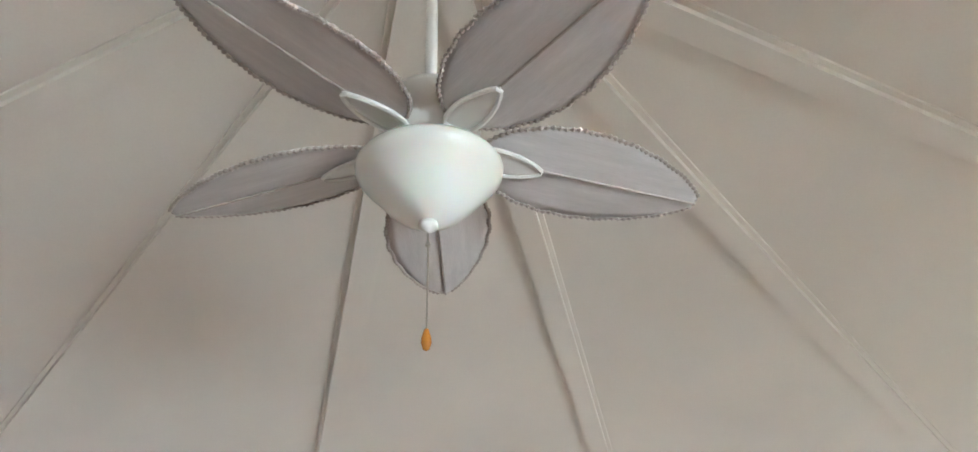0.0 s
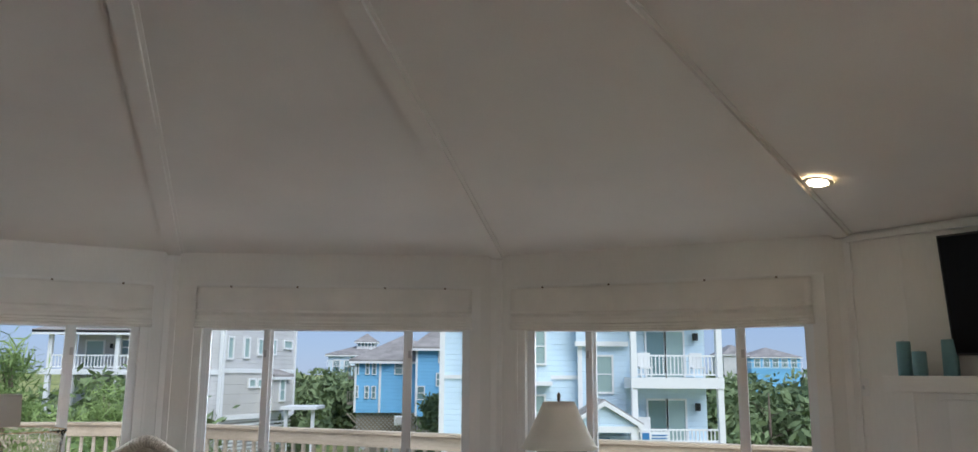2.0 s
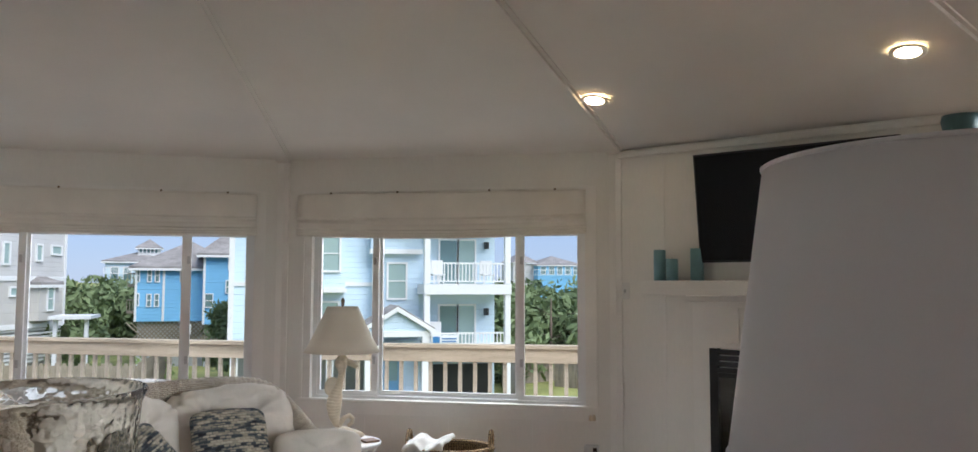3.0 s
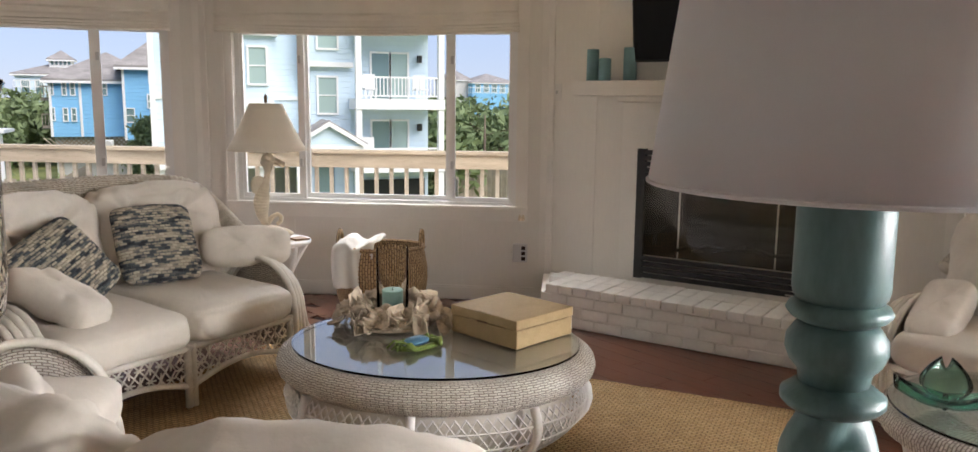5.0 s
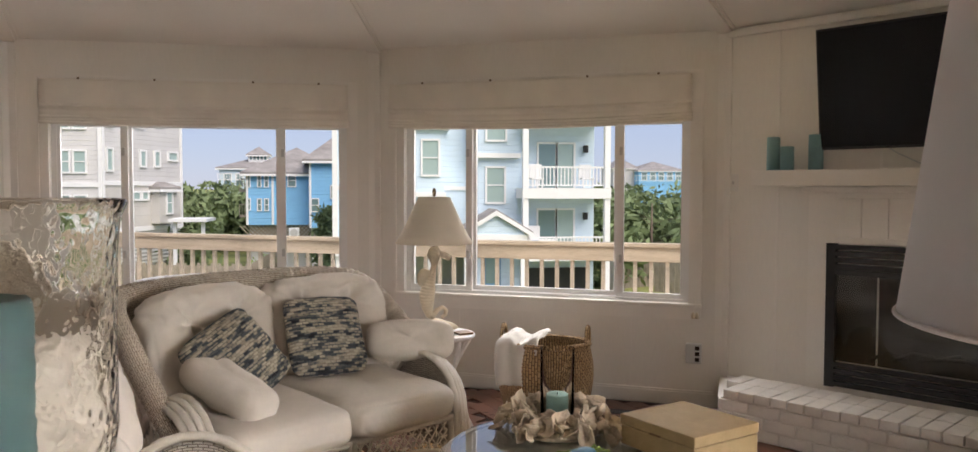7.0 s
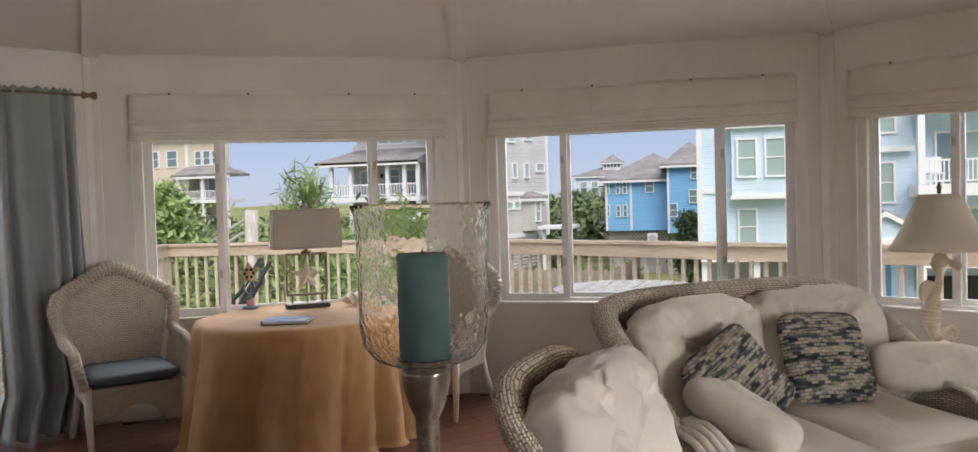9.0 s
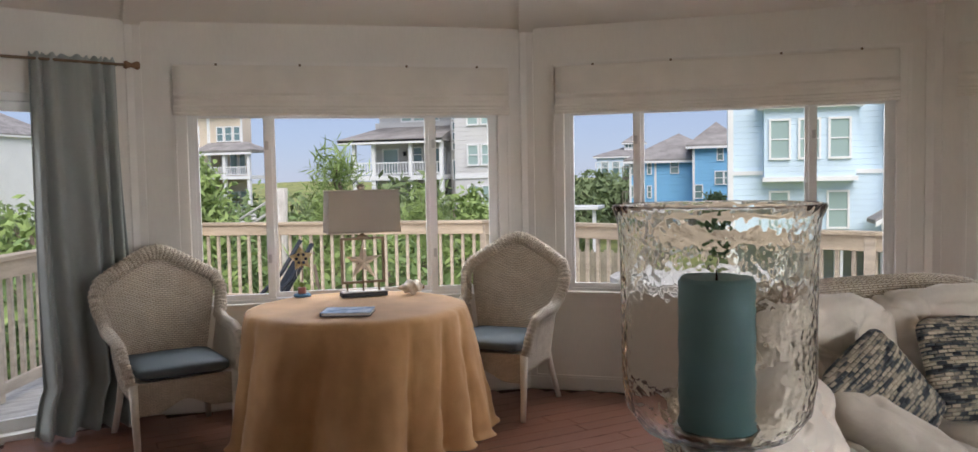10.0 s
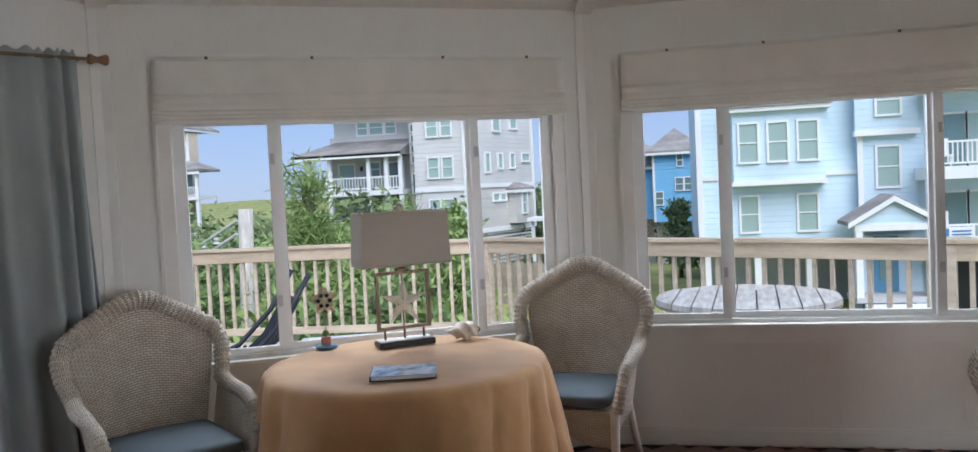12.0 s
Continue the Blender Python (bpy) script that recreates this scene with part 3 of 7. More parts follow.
def window_unit(k, index, mull):
    """A three-light sliding window with its casing, stool and folded roman blind."""
    a, b, lo, hi = OPEN[k]
    w = thing("window_%d" % index, facet(k), "white vinyl three-light sliding window in a cream casing", "window", kind="structure")
    y0, y1 = RI + 0.03, RI + 0.11
    bm = B()
    box(bm, a, a + 0.045, y0, y1, lo, hi)
    box(bm, b - 0.045, b, y0, y1, lo, hi)
    box(bm, a + 0.045, b - 0.045, y0, y1, hi - 0.1, hi)
    box(bm, a + 0.045, b - 0.045, y0, y1, lo, GLASS_LOW - 0.035)
    part("window_frame", bm, M_VINYL, w)
    m1, m2 = mull
    for side, (u0, u1, yy) in enumerate(((a + 0.045, m1, y0 + 0.004), (m1, m2, y0 + 0.036), (m2, b - 0.045, y0 + 0.004))):
        bm = B()
        t = 0.024
        yb = yy + 0.03
        z0, z1 = GLASS_LOW - 0.034 + (0.0 if side != 1 else 0.004), hi - 0.101
        l0 = t if side != 2 else 0.05
        r0 = t if side != 0 else 0.05
        box(bm, u0, u0 + l0, yy, yb, z0, z1)
        box(bm, u1 - r0, u1, yy, yb, z0, z1)
        box(bm, u0 + l0, u1 - r0, yy, yb, z0, z0 + 0.034)
        box(bm, u0 + l0, u1 - r0, yy, yb, z1 - 0.012, z1)
        s = part("sash", bm, M_VINYL, w)
        p = part("pane", box(B(), u0 + l0 - 0.003, u1 - r0 + 0.003, yy + 0.012, yy + 0.016, z0 + 0.03, z1 - 0.008), M_GLASS, s)
        p.visible_shadow = False
        if side != 1:
            lx = u1 - 0.03 if side == 0 else u0 + 0.03
            for zz in (1.02, 1.8):
                bm = soft_box(B(), lx - 0.012, lx + 0.012, yy - 0.016, yy + 0.002, zz - 0.03, zz + 0.03, 0.005)
                part("latch", bm, M_GREYPL, s)
    cw = 0.085
    bm = B()
    ia, ib = a + 0.006, b - 0.006
    for u0, u1, z0, z1, d in ((ia - cw, ia, lo, 2.345, 0.02), (ib, ib + cw, lo, 2.345, 0.02), (ia - cw, ib + cw, 2.345, 2.36, 0.026)):
        box(bm, u0, u1, RI - d, RI - 0.0008, z0, z1)
    box(bm, ia, ib, RI - 0.016, RI - 0.0008, hi, 2.345)
    for u0, u1 in ((ia - cw, ia - cw + 0.02), (ib + cw - 0.02, ib + cw)):
        box(bm, u0, u1, RI - 0.028, RI - 0.02, lo, 2.345)
    part("casing", bm, M_TRIM, w)
    bm = B()
    soft_box(bm, ia - cw - 0.005, ib + cw + 0.005, RI - 0.03, RI + 0.03, lo - 0.005, lo + 0.018, 0.004)
    box(bm, ia - cw, ib + cw, RI - 0.02, RI - 0.0008, 0.605, lo - 0.005)
    part("window_sill", bm, M_TRIM, w)
    # the reveal's lining
    bm = B()
    box(bm, a, a + 0.006, RI, RI + 0.03, lo + 0.02, hi)
    box(bm, b - 0.006, b, RI, RI + 0.03, lo + 0.02, hi)
    part("jamb", bm, M_TRIM, w)
    return w


window_unit(1, 1, (-0.475, 0.615))
window_unit(0, 2, (-0.525, 0.59))
window_unit(-1, 3, (-0.53, 0.585))


def roman_blind(k, u0, u1, sag, seed):
    """A drawn-up roman blind: a flat drop over a stack of soft folds."""
    w = thing("roman_blind", facet(k), "cream cloth roman blind drawn up in folds", "blind", "roman blinds")
    top, low = 2.325, 2.0

    def drop(u, v):
        x = u0 + (u1 - u0) * u
        dip = sag * math.sin(math.pi * u) ** 0.8 * v
        z = top - (top - low - 0.05) * v - dip
        y = RI - 0.034 - 0.014 * math.sin(math.pi * min(1, v * 1.1)) - 0.004 * noise.noise(Vector((x * 3 + seed, v * 3, 0)))
        y -= 0.016 * math.exp(-((v - 0.7) / 0.035) ** 2) - 0.007 * math.exp(-((v - 0.8) / 0.04) ** 2)
        return Vector((x, y, z))
    bm = sheet(B(), drop, 40, 40)
    part("drop", bm, M_BLIND, w, smooth=True).modifiers.new("cloth", "SOLIDIFY").thickness = 0.004
    for i in range(3):
        def fold(u, v, i=i):
            x = u0 - 0.006 + (u1 - u0 + 0.012) * u
            dip = sag * math.sin(math.pi * u) ** 0.8
            a = 2 * math.pi * v
            cz = low + 0.052 - i * 0.02 - dip + 0.003 * noise.noise(Vector((x * 4, i, seed)))
            return Vector((x, RI - 0.04 + 0.012 * math.cos(a), cz + 0.0135 * math.sin(a)))
        part("fold", sheet(B(), fold, 36, 8, False, True, caps=True), M_BLIND, w, smooth=True)
    part("headrail", box(B(), u0, u1, RI - 0.03, RI - 0.021, 2.3, 2.335), M_BLIND, w)
    for f in (0.12, 0.36, 0.68, 0.9):
        x = u0 + (u1 - u0) * f
        part("screw_eye", soft_box(B(), x - 0.008, x + 0.008, RI - 0.04, RI - 0.03, 2.33, 2.345, 0.003), M_BRONZE, w)
    return w


# two unseen windows, added behind the seats for the fill lamps
window_unit(6, 4, (-0.53, 0.585))
window_unit(-4, 5, (-0.53, 0.585))

roman_blind(1, -1.085, 1.19, 0.004, 1.0)
roman_blind(0, -1.115, 1.125, 0.01, 4.0)
roman_blind(-1, -1.19, 1.11, 0.03, 8.0)

# sliding glass door
a, b, lo, hi = OPEN[2]
door = thing("door_1", facet(2), "white vinyl sliding glass door to the deck", "door", kind="structure")
bm = B()
box(bm, a, a + 0.05, RI + 0.02, RI + 0.13, 0, hi)
box(bm, b - 0.05, b, RI + 0.02, RI + 0.13, 0, hi)
box(bm, a + 0.05, b - 0.05, RI + 0.02, RI + 0.13, hi - 0.05, hi)
box(bm, a + 0.05, b - 0.05, RI - 0.01, RI + 0.15, -0.014, 0.035)
part("door_frame", bm, M_VINYL, door)
for i, (u0, u1, yy) in enumerate(((a + 0.05, 0.0, RI + 0.035), (-0.05, b - 0.05, RI + 0.08))):
    bm = B()
    box(bm, u0, u0 + 0.055, yy, yy + 0.035, 0.037, hi - 0.052)
    box(bm, u1 - 0.055, u1, yy, yy + 0.035, 0.037, hi - 0.052)
    box(bm, u0 + 0.055, u1 - 0.055, yy, yy + 0.035, 0.037, 0.11)
    box(bm, u0 + 0.055, u1 - 0.055, yy, yy + 0.035, hi - 0.11, hi - 0.052)
    s = part("sash", bm, M_VINYL, door)
    part("pane", box(B(), u0 + 0.05, u1 - 0.05, yy + 0.015, yy + 0.02, 0.1, hi - 0.1), M_GLASS, s).visible_shadow = False
bm = B()
box(bm, a - 0.07, a, RI - 0.02, RI - 0.0008, 0, 2.2)
box(bm, b, b + 0.07, RI - 0.02, RI - 0.0008, 0, 2.2)
box(bm, a, b, RI - 0.02, RI - 0.0008, hi, 2.2)
part("casing", bm, M_TRIM, door)

# crown strip over the fireplace wall
single("trim", soft_box(B(), -RI * TH + 0.03, RI * TH - 0.03, RI - 0.045, RI - 0.013, 2.555, 2.6, 0.008), M_TRIM, facet(-2), "cream crown strip over the fireplace wall", "trim", kind="structure")

# ---- ceiling fan and recessed lamps ----
def ceiling_fan():
    f = thing("ceiling_fan", pose(0.02, -0.005, 0.042), "white ceiling fan with five palm-leaf blades and an opal bowl light", "ceiling fan")
    part("canopy", lathe(B(), [(0.001, 3.635), (0.075, 3.62), (0.07, 3.59), (0.02, 3.54)], 24), M_FANW, f, smooth=True)
    part("downrod", lathe(B(), [(0.015, 2.92), (0.015, 3.6)], 12), M_FANW, f, smooth=True)
    part("motor_housing", lathe(B(), [(0.02, 2.94), (0.09, 2.915), (0.115, 2.88), (0.12, 2.81), (0.1, 2.785), (0.06, 2.775), (0.06, 2.735), (0.13, 2.722), (0.13, 2.716), (0.02, 2.713)], 32), M_FANW, f, smooth=True)
    bowl = part("light_bowl", lathe(B(), [(0.145, 2.712), (0.163, 2.71), (0.169, 2.7), (0.166, 2.686), (0.152, 2.667), (0.13, 2.644), (0.113, 2.624), (0.096, 2.604), (0.071, 2.582), (0.041, 2.567), (0.001, 2.562)], 40), M_OPAL, f, "opal glass bowl shade", True)
    part("finial", lathe(B(), [(0.001, 2.566), (0.02, 2.562), (0.022, 2.55), (0.008, 2.54), (0.001, 2.536)], 16), M_FANW, bowl, smooth=True)
    part("pull_chain", tube(B(), [(0, 0, 2.54), (0.001, 0, 2.45), (0, 0, 2.31)], 0.0022, 6), M_STEEL, f)
    part("chain_coupling", lathe(B(), [(0.001, 2.5), (0.007, 2.505), (0.003, 2.515), (0.001, 2.52)], 8), M_STEEL, f)
    part("pull_bead", lathe(B(), [(0.001, 2.262), (0.007, 2.266), (0.011, 2.28), (0.01, 2.292), (0.005, 2.308), (0.001, 2.312)], 12), M_AMBER, f, "amber wooden bead", True)
    L, half = 0.59, 0.14

    def outline(s):
        return half * (math.sin(math.pi * min(1, s) ** 0.82) ** 0.62)

    def blade(u, v):
        s = 0.02 + 0.96 * u
        wob = 1 + 0.02 * math.sin(u * 140) * (1 if v in (0, 1) else 0)
        y = outline(s) * (2 * v - 1) * wob
        return Vector((0.11 + s * L, y, -0.035 * s - 0.012 * (1 - (2 * v - 1) ** 2) * 0.5))
    bm = sheet(B(), blade, 40, 10)
    me = mesh_of("blade", bm, M_BLADE, True)
    rim = [blade(i / 30, 0) for i in range(31)] + [blade(i / 30, 1) for i in range(30, -1, -1)]
    me_rim = mesh_of("blade_edge", tube(B(), rim, 0.0045, 6, True, 90, 0.45), M_BLADEE)
    me_rib = mesh_of("blade_rib", tube(B(), [blade(i / 12, 0.5) + Vector((0, 0, -0.004)) for i in range(13)], 0.003, 6), M_BLADEE)
    arm = B()

    def plate(u, v):
        w = 0.038 * math.sin(math.pi * (0.12 + 0.88 * u) ** 0.8) ** 0.7
        return Vector((0.1 + 0.18 * u, w * (2 * v - 1), -0.012 - 0.016 * u))
    sheet(arm, plate, 14, 4)
    me_arm = mesh_of("blade_arm", arm, M_FANW, True)
    me_arm_rim = mesh_of("arm_rim", tube(B(), [plate(i / 12, 0) for i in range(13)] + [plate(i / 12, 1) for i in range(12, -1, -1)], 0.006, 6, True), M_FANW)
    for ang in FAN_ANGLES:
        m = pose(0, 0, 2.772, 0, 0, ang) @ Matrix.Rotation(radians(-11), 4, "X")
        b = part("blade", me, None, f, "whitewashed woven palm-leaf blade", m=m)
        if not b.modifiers:
            b.modifiers.new("thick", "SOLIDIFY").thickness = 0.006
        part("blade_edge", me_rim, None, b)
        part("blade_rib", me_rib, None, b)
        a = part("blade_arm", me_arm, None, f, "white blade bracket", m=m)
        a.modifiers.new("thick", "SOLIDIFY").thickness = 0.006
        part("arm_rim", me_arm_rim, None, a)
    return f


FAN_ANGLES = [118.0 + 72 * i for i in range(5)]
ceiling_fan()


def ceiling_point(x, y):
    """The height of the ceiling over a place."""
    k = round(math.degrees(math.atan2(-x, y)) / STEP)
    d = -math.sin(radians(STEP * k)) * x + math.cos(radians(STEP * k)) * y
    tilt = math.atan2(APEX - WALL_H, RI)
    return APEX - d * math.tan(tilt), k, tilt


def recessed_lamp(x, y):
    z, k, tilt = ceiling_point(x, y)
    m = Matrix.Translation((x, y, z - 0.016)) @ pose(0, 0, 0, 0, 0, STEP * k) @ Matrix.Rotation(-tilt, 4, "X")
    t = thing("recessed_lamp", m, "white recessed ceiling lamp, lit warm", "ceiling lamp", "recessed lamps")
    part("trim_ring", lathe(B(), [(0.063, 0.0), (0.088, 0.0), (0.089, -0.006), (0.078, -0.009), (0.063, -0.004)], 28), M_FANW, t, smooth=True)
    part("lens", lathe(B(), [(0.001, -0.013), (0.03, -0.012), (0.05, -0.01), (0.06, -0.007), (0.062, 0.0), (0.001, 0.0)], 24), M_CAN, t, "glowing warm lens")


recessed_lamp(3.15, 3.33)
recessed_lamp(4.19, 1.86)

# ---- fireplace wall ----
E = facet(-2)
YF = RI - 0.03
fp = thing("fireplace", E, "white fireplace surround with a black metal gas firebox", "fireplace")
for x0, x1, z0 in ((-0.72, -0.6, 0.285), (0.6, 0.72, 0.285), (-0.6, 0.6, 1.19)):
    part("surround_board", box(B(), x0, x1, YF, RI - 0.001, z0, 1.5), M_TRIM, fp)
for i in range(7):
    u = -0.54 + i * 0.155
    part("panel", soft_box(B(), u + 0.004, u + 0.151, YF - 0.009, YF - 0.0005, 1.225, 1.47, 0.004), M_TRIM, fp)
for x0, x1 in ((-0.598, -0.54), (0.54, 0.598)):
    part("metal_stile", box(B(), x0, x1, YF - 0.012, RI - 0.002, 0.287, 1.188), M_BLACK, fp)
for zc in (1.165, 1.125, 1.085, 1.045):
    part("louver", soft_box(B(), -0.54, 0.54, YF - 0.014, YF + 0.01, zc - 0.016, zc + 0.016, 0.004, Matrix.Translation((0, 0, 0))), M_BLACK, fp)
for zc in (0.31, 0.35, 0.39, 0.43):
    part("louver", soft_box(B(), -0.54, 0.54, YF - 0.014, YF + 0.01, zc - 0.016, zc + 0.016, 0.004), M_BLACK, fp)
bm = B()
box(bm, -0.54, 0.54, RI - 0.004, RI - 0.002, 0.45, 1.03)
part("firebox_back", bm, M_SOOT, fp)
part("firebox_hood", soft_box(B(), -0.54, 0.54, YF - 0.016, RI - 0.005, 0.995, 1.028, 0.006), M_BLACK, fp)
random.seed(3)
for i in range(5):
    x0 = -0.33 + i * 0.14
    part("log", tube(B(), [(x0, RI - 0.02, 0.49 + 0.02 * i), (x0 + 0.1, RI - 0.018, 0.54 + 0.02 * (i % 2)), (x0 + 0.22, RI - 0.016, 0.52 + 0.03 * (i % 3))], 0.012, 7), M_SOOT, fp, smooth=True)
pg = part("fire_glass", box(B(), -0.54, 0.54, YF - 0.008, YF - 0.005, 0.448, 0.996), M_TOPGLASS, fp, "dark fire glass")
part("brand_plate", box(B(), 0.44, 0.49, YF - 0.0175, YF - 0.0145, 0.3, 0.312), M_STEEL, fp)

mt = thing("mantel_shelf", E, "thick white painted mantel shelf", "shelf")
part("board", soft_box(B(), -1.03, 1.03, RI - 0.2, RI - 0.001, 1.545, 1.645, 0.006), M_TRIM, mt)
part("bed_mould", soft_box(B(), -0.76, 0.76, RI - 0.06, RI - 0.001, 1.502, 1.543, 0.008), M_TRIM, mt)

# raised brick hearth
hearth = thing("hearth", E, "raised hearth of white painted bricks", "hearth")
HF, HZ = RI - 0.56, 0.285
UL = -RI * TH + 0.02
UF = -1.04
part("core", prism(B(), [(UL + 0.03, RI - 0.001), (UF + 0.02, HF + 0.006), (1.28, HF + 0.006), (1.28, RI - 0.001)], 0, HZ - 0.055), M_BRICKW, hearth)
br_full = mesh_of("brick", soft_box(B(), -0.098, 0.098, -0.05, 0.05, -0.0335, 0.0335, 0.007), M_BRICKW)
br_half = mesh_of("brick", soft_box(B(), -0.047, 0.047, -0.05, 0.05, -0.0335, 0.0335, 0.007), M_BRICKW)
br_cap = mesh_of("brick", soft_box(B(), -0.049, 0.049, -0.11, 0.11, -0.028, 0.028, 0.007), M_BRICKW)
random.seed(11)
for row in range(3):
    for k in range(3):
        d = 0.12 + 0.19 * k - (0.05 if row % 2 else 0)
        part("brick", br_half if row % 2 and not k else br_full, None, hearth, m=pose(UF + 0.045 - 0.48 * d, HF + 0.02 + 0.877 * d, 0.037 + row * 0.0745, 0, 0, 118.7))
    x = UF - (0.1 if row % 2 else 0)
    while x < 1.3:
        half = row % 2 and x < UF
        me = br_half if half else br_full
        c = x + (0.151 if half else 0.1)
        if c < 1.25:
            part("brick", me, None, hearth, m=pose(c, HF + 0.047 + random.uniform(-0.004, 0.003), 0.037 + row * 0.0745, 0, 0, random.uniform(-0.7, 0.7)))
        x += 0.203 
x = UL + 0.055
while x < 1.27:
    for row in range(3):
        dep = 0.085 + row * 0.226
        if HF + dep + 0.12 < RI + 0.03 and x > UF - 0.5 * dep + 0.06:
            part("brick", br_cap, None, hearth, m=pose(x, HF - 0.02 + dep + 0.03, HZ - 0.03 + random.uniform(-0.002, 0.002), random.uniform(-0.6, 0.6), 0, random.uniform(-0.6, 0.6)))
    x += 0.1035

tv = thing("television", E @ pose(0, 0, 0), "black flat television tilted down on the wall", "television")
mtv = Matrix.Translation((-0.0, RI - 0.07, 1.77)) @ Matrix.Rotation(radians(7), 4, "X")
part("case", soft_box(B(), -0.63, 0.65, -0.03, 0.02, 0, 0.735, 0.006, mtv), M_TVF, tv)
part("screen", box(B(), -0.617, 0.637, -0.0335, -0.0305, 0.016, 0.722, mtv), M_TV, tv, "glossy dark screen")
part("wall_bracket", box(B(), -0.2, 0.2, RI - 0.06, RI - 0.001, 2.0, 2.3), M_BLACK, tv)
part("cable", tube(B(), [(-0.28, RI - 0.03, 1.8), (-0.2, RI - 0.02, 1.74), (-0.1, RI - 0.012, 1.69), (-0.04, RI - 0.01, 1.66)], 0.004, 6), M_GREYPL, tv)


def wax_candle(u, y, r, h):
    c = thing("pillar_candle", E @ pose(u, y, 1.6465), "teal ombre pillar candle standing on the mantel", "candle", "mantel candles")
    part("wax", lathe(B(), [(0.001, 0), (r, 0.0), (r, h * 0.5), (r * 0.99, h - 0.004), (r - 0.006, h), (r * 0.5, h - 0.006), (0.001, h - 0.008)], 28), M_CANDLE, c, smooth=True)
    part("wick", lathe(B(), [(0.0015, h - 0.008), (0.0012, h + 0.008), (0.0001, h + 0.009)], 6), M_DARK, c)


wax_candle(-0.93, RI - 0.1, 0.042, 0.215)
wax_candle(-0.82, RI - 0.135, 0.042, 0.15)
wax_candle(-0.655, RI - 0.09, 0.045, 0.22)

sw = thing("light_switch", E, "white wall switch plate", "switch")
part("plate", soft_box(B(), -1.295, -1.225, RI - 0.007, RI - 0.0005, 1.51, 1.63, 0.003), M_PLASTIC, sw)
part("toggle", soft_box(B(), -1.266, -1.254, RI - 0.018, RI - 0.006, 1.558, 1.582, 0.002), M_GREYPL, sw)

D = facet(-1)
ot = thing("outlet_box", D, "grey plug-in surge outlet on the wall", "outlet")
part("body", soft_box(B(), 1.09, 1.2, RI - 0.05, RI - 0.0005, 0.3, 0.44, 0.01), M_GREYPL, ot)
for z in (0.33, 0.37, 0.41):
    part("socket", soft_box(B(), 1.155, 1.185, RI - 0.0535, RI - 0.049, z - 0.014, z + 0.014, 0.002), M_DARK, ot)
cd = thing("blind_cord_toggle", D, "small wooden blind cord toggles on their hook", "cord toggle")
part("cord", tube(B(), [(1.15, RI - 0.03, 0.78), (1.15, RI - 0.034, 0.66)], 0.002, 5), M_BLIND, cd)
for dx in (0, 0.024):
    part("toggle", lathe(B(), [(0.001, 0.0), (0.012, 0.004), (0.014, 0.02), (0.006, 0.045), (0.001, 0.048)], 12, Matrix.Translation((1.14 + dx, RI - 0.04, 0.615))), M_STONE, cd, smooth=True)
vent = thing("floor_vent", pose(2.86, 4.2, 0.0, 0, 0, -STEP), "black slotted metal floor register", "floor vent")
part("plate", soft_box(B(), -0.2, 0.2, -0.055, 0.055, 0, 0.005, 0.002), M_BLACK, vent)
for i in range(14):
    part("slat", box(B(), -0.18 + i * 0.0265, -0.166 + i * 0.0265, -0.035, 0.035, 0.0052, 0.009), M_BLACK, vent)
ws = thing("light_switch", facet(2), "white double switch by the glass door", "switch")
part("plate", soft_box(B(), 1.2, 1.275, RI - 0.007, RI - 0.0005, 1.12, 1.24, 0.003), M_PLASTIC, ws)
part("toggle", soft_box(B(), 1.23, 1.242, RI - 0.016, RI - 0.006, 1.17, 1.19, 0.002), M_GREYPL, ws)

# curtain at the door
cu = thing("curtain", facet(2), "grey-green linen curtain drawn aside at the glass door", "curtain")


def cloth(u, v):
    w = 0.49 + 0.1 * v
    x = 0.68 + (w - 0.02 * math.sin(v * 3)) * u + (0.02 if v < 0.9 else -0.06 * (v - 0.9) * 10)
    ph = (u + 0.06 * math.sin(u * 7)) * 5.2 * 2 * math.pi
    amp = 0.022 + 0.045 * v
    y = RI - 0.13 + amp * math.sin(ph + 1.2 * math.sin(v * 3 + u * 5)) + 0.02 * noise.noise(Vector((u * 6, v * 3, 1)))
    z = 2.345 - 2.325 * v + 0.01 * math.sin(ph * 2) * (v < 0.02)
    if v > 0.94:
        y -= (v - 0.94) * 1.6 * (0.6 + 0.4 * math.sin(u * 9))
        z = max(z, 0.008 + 0.012 * (1 + math.sin(ph)))
    return Vector((x, y, z))


part("cloth", sheet(B(), cloth, 120, 50), M_CURTAIN, cu, smooth=True).modifiers.new("thick", "SOLIDIFY").thickness = 0.004
rod = thing("curtain_rod", facet(2), "slim curtain rod with turned wooden end", "curtain rod")
part("pole", tube(B(), [(-1.3, RI - 0.15, 2.31), (1.24, RI - 0.15, 2.31)], 0.009, 10), M_BRONZE, rod)
part("finial", lathe(B(), [(0.001, 0), (0.022, 0.0), (0.027, 0.012), (0.018, 0.03), (0.014, 0.045), (0.02, 0.06), (0.028, 0.08), (0.024, 0.092), (0.001, 0.094)], 18, Matrix.Translation((1.235, RI - 0.15, 2.31)) @ Matrix.Rotation(radians(90), 4, "Y")), M_WOODB, rod, "turned brown wooden finial", True)
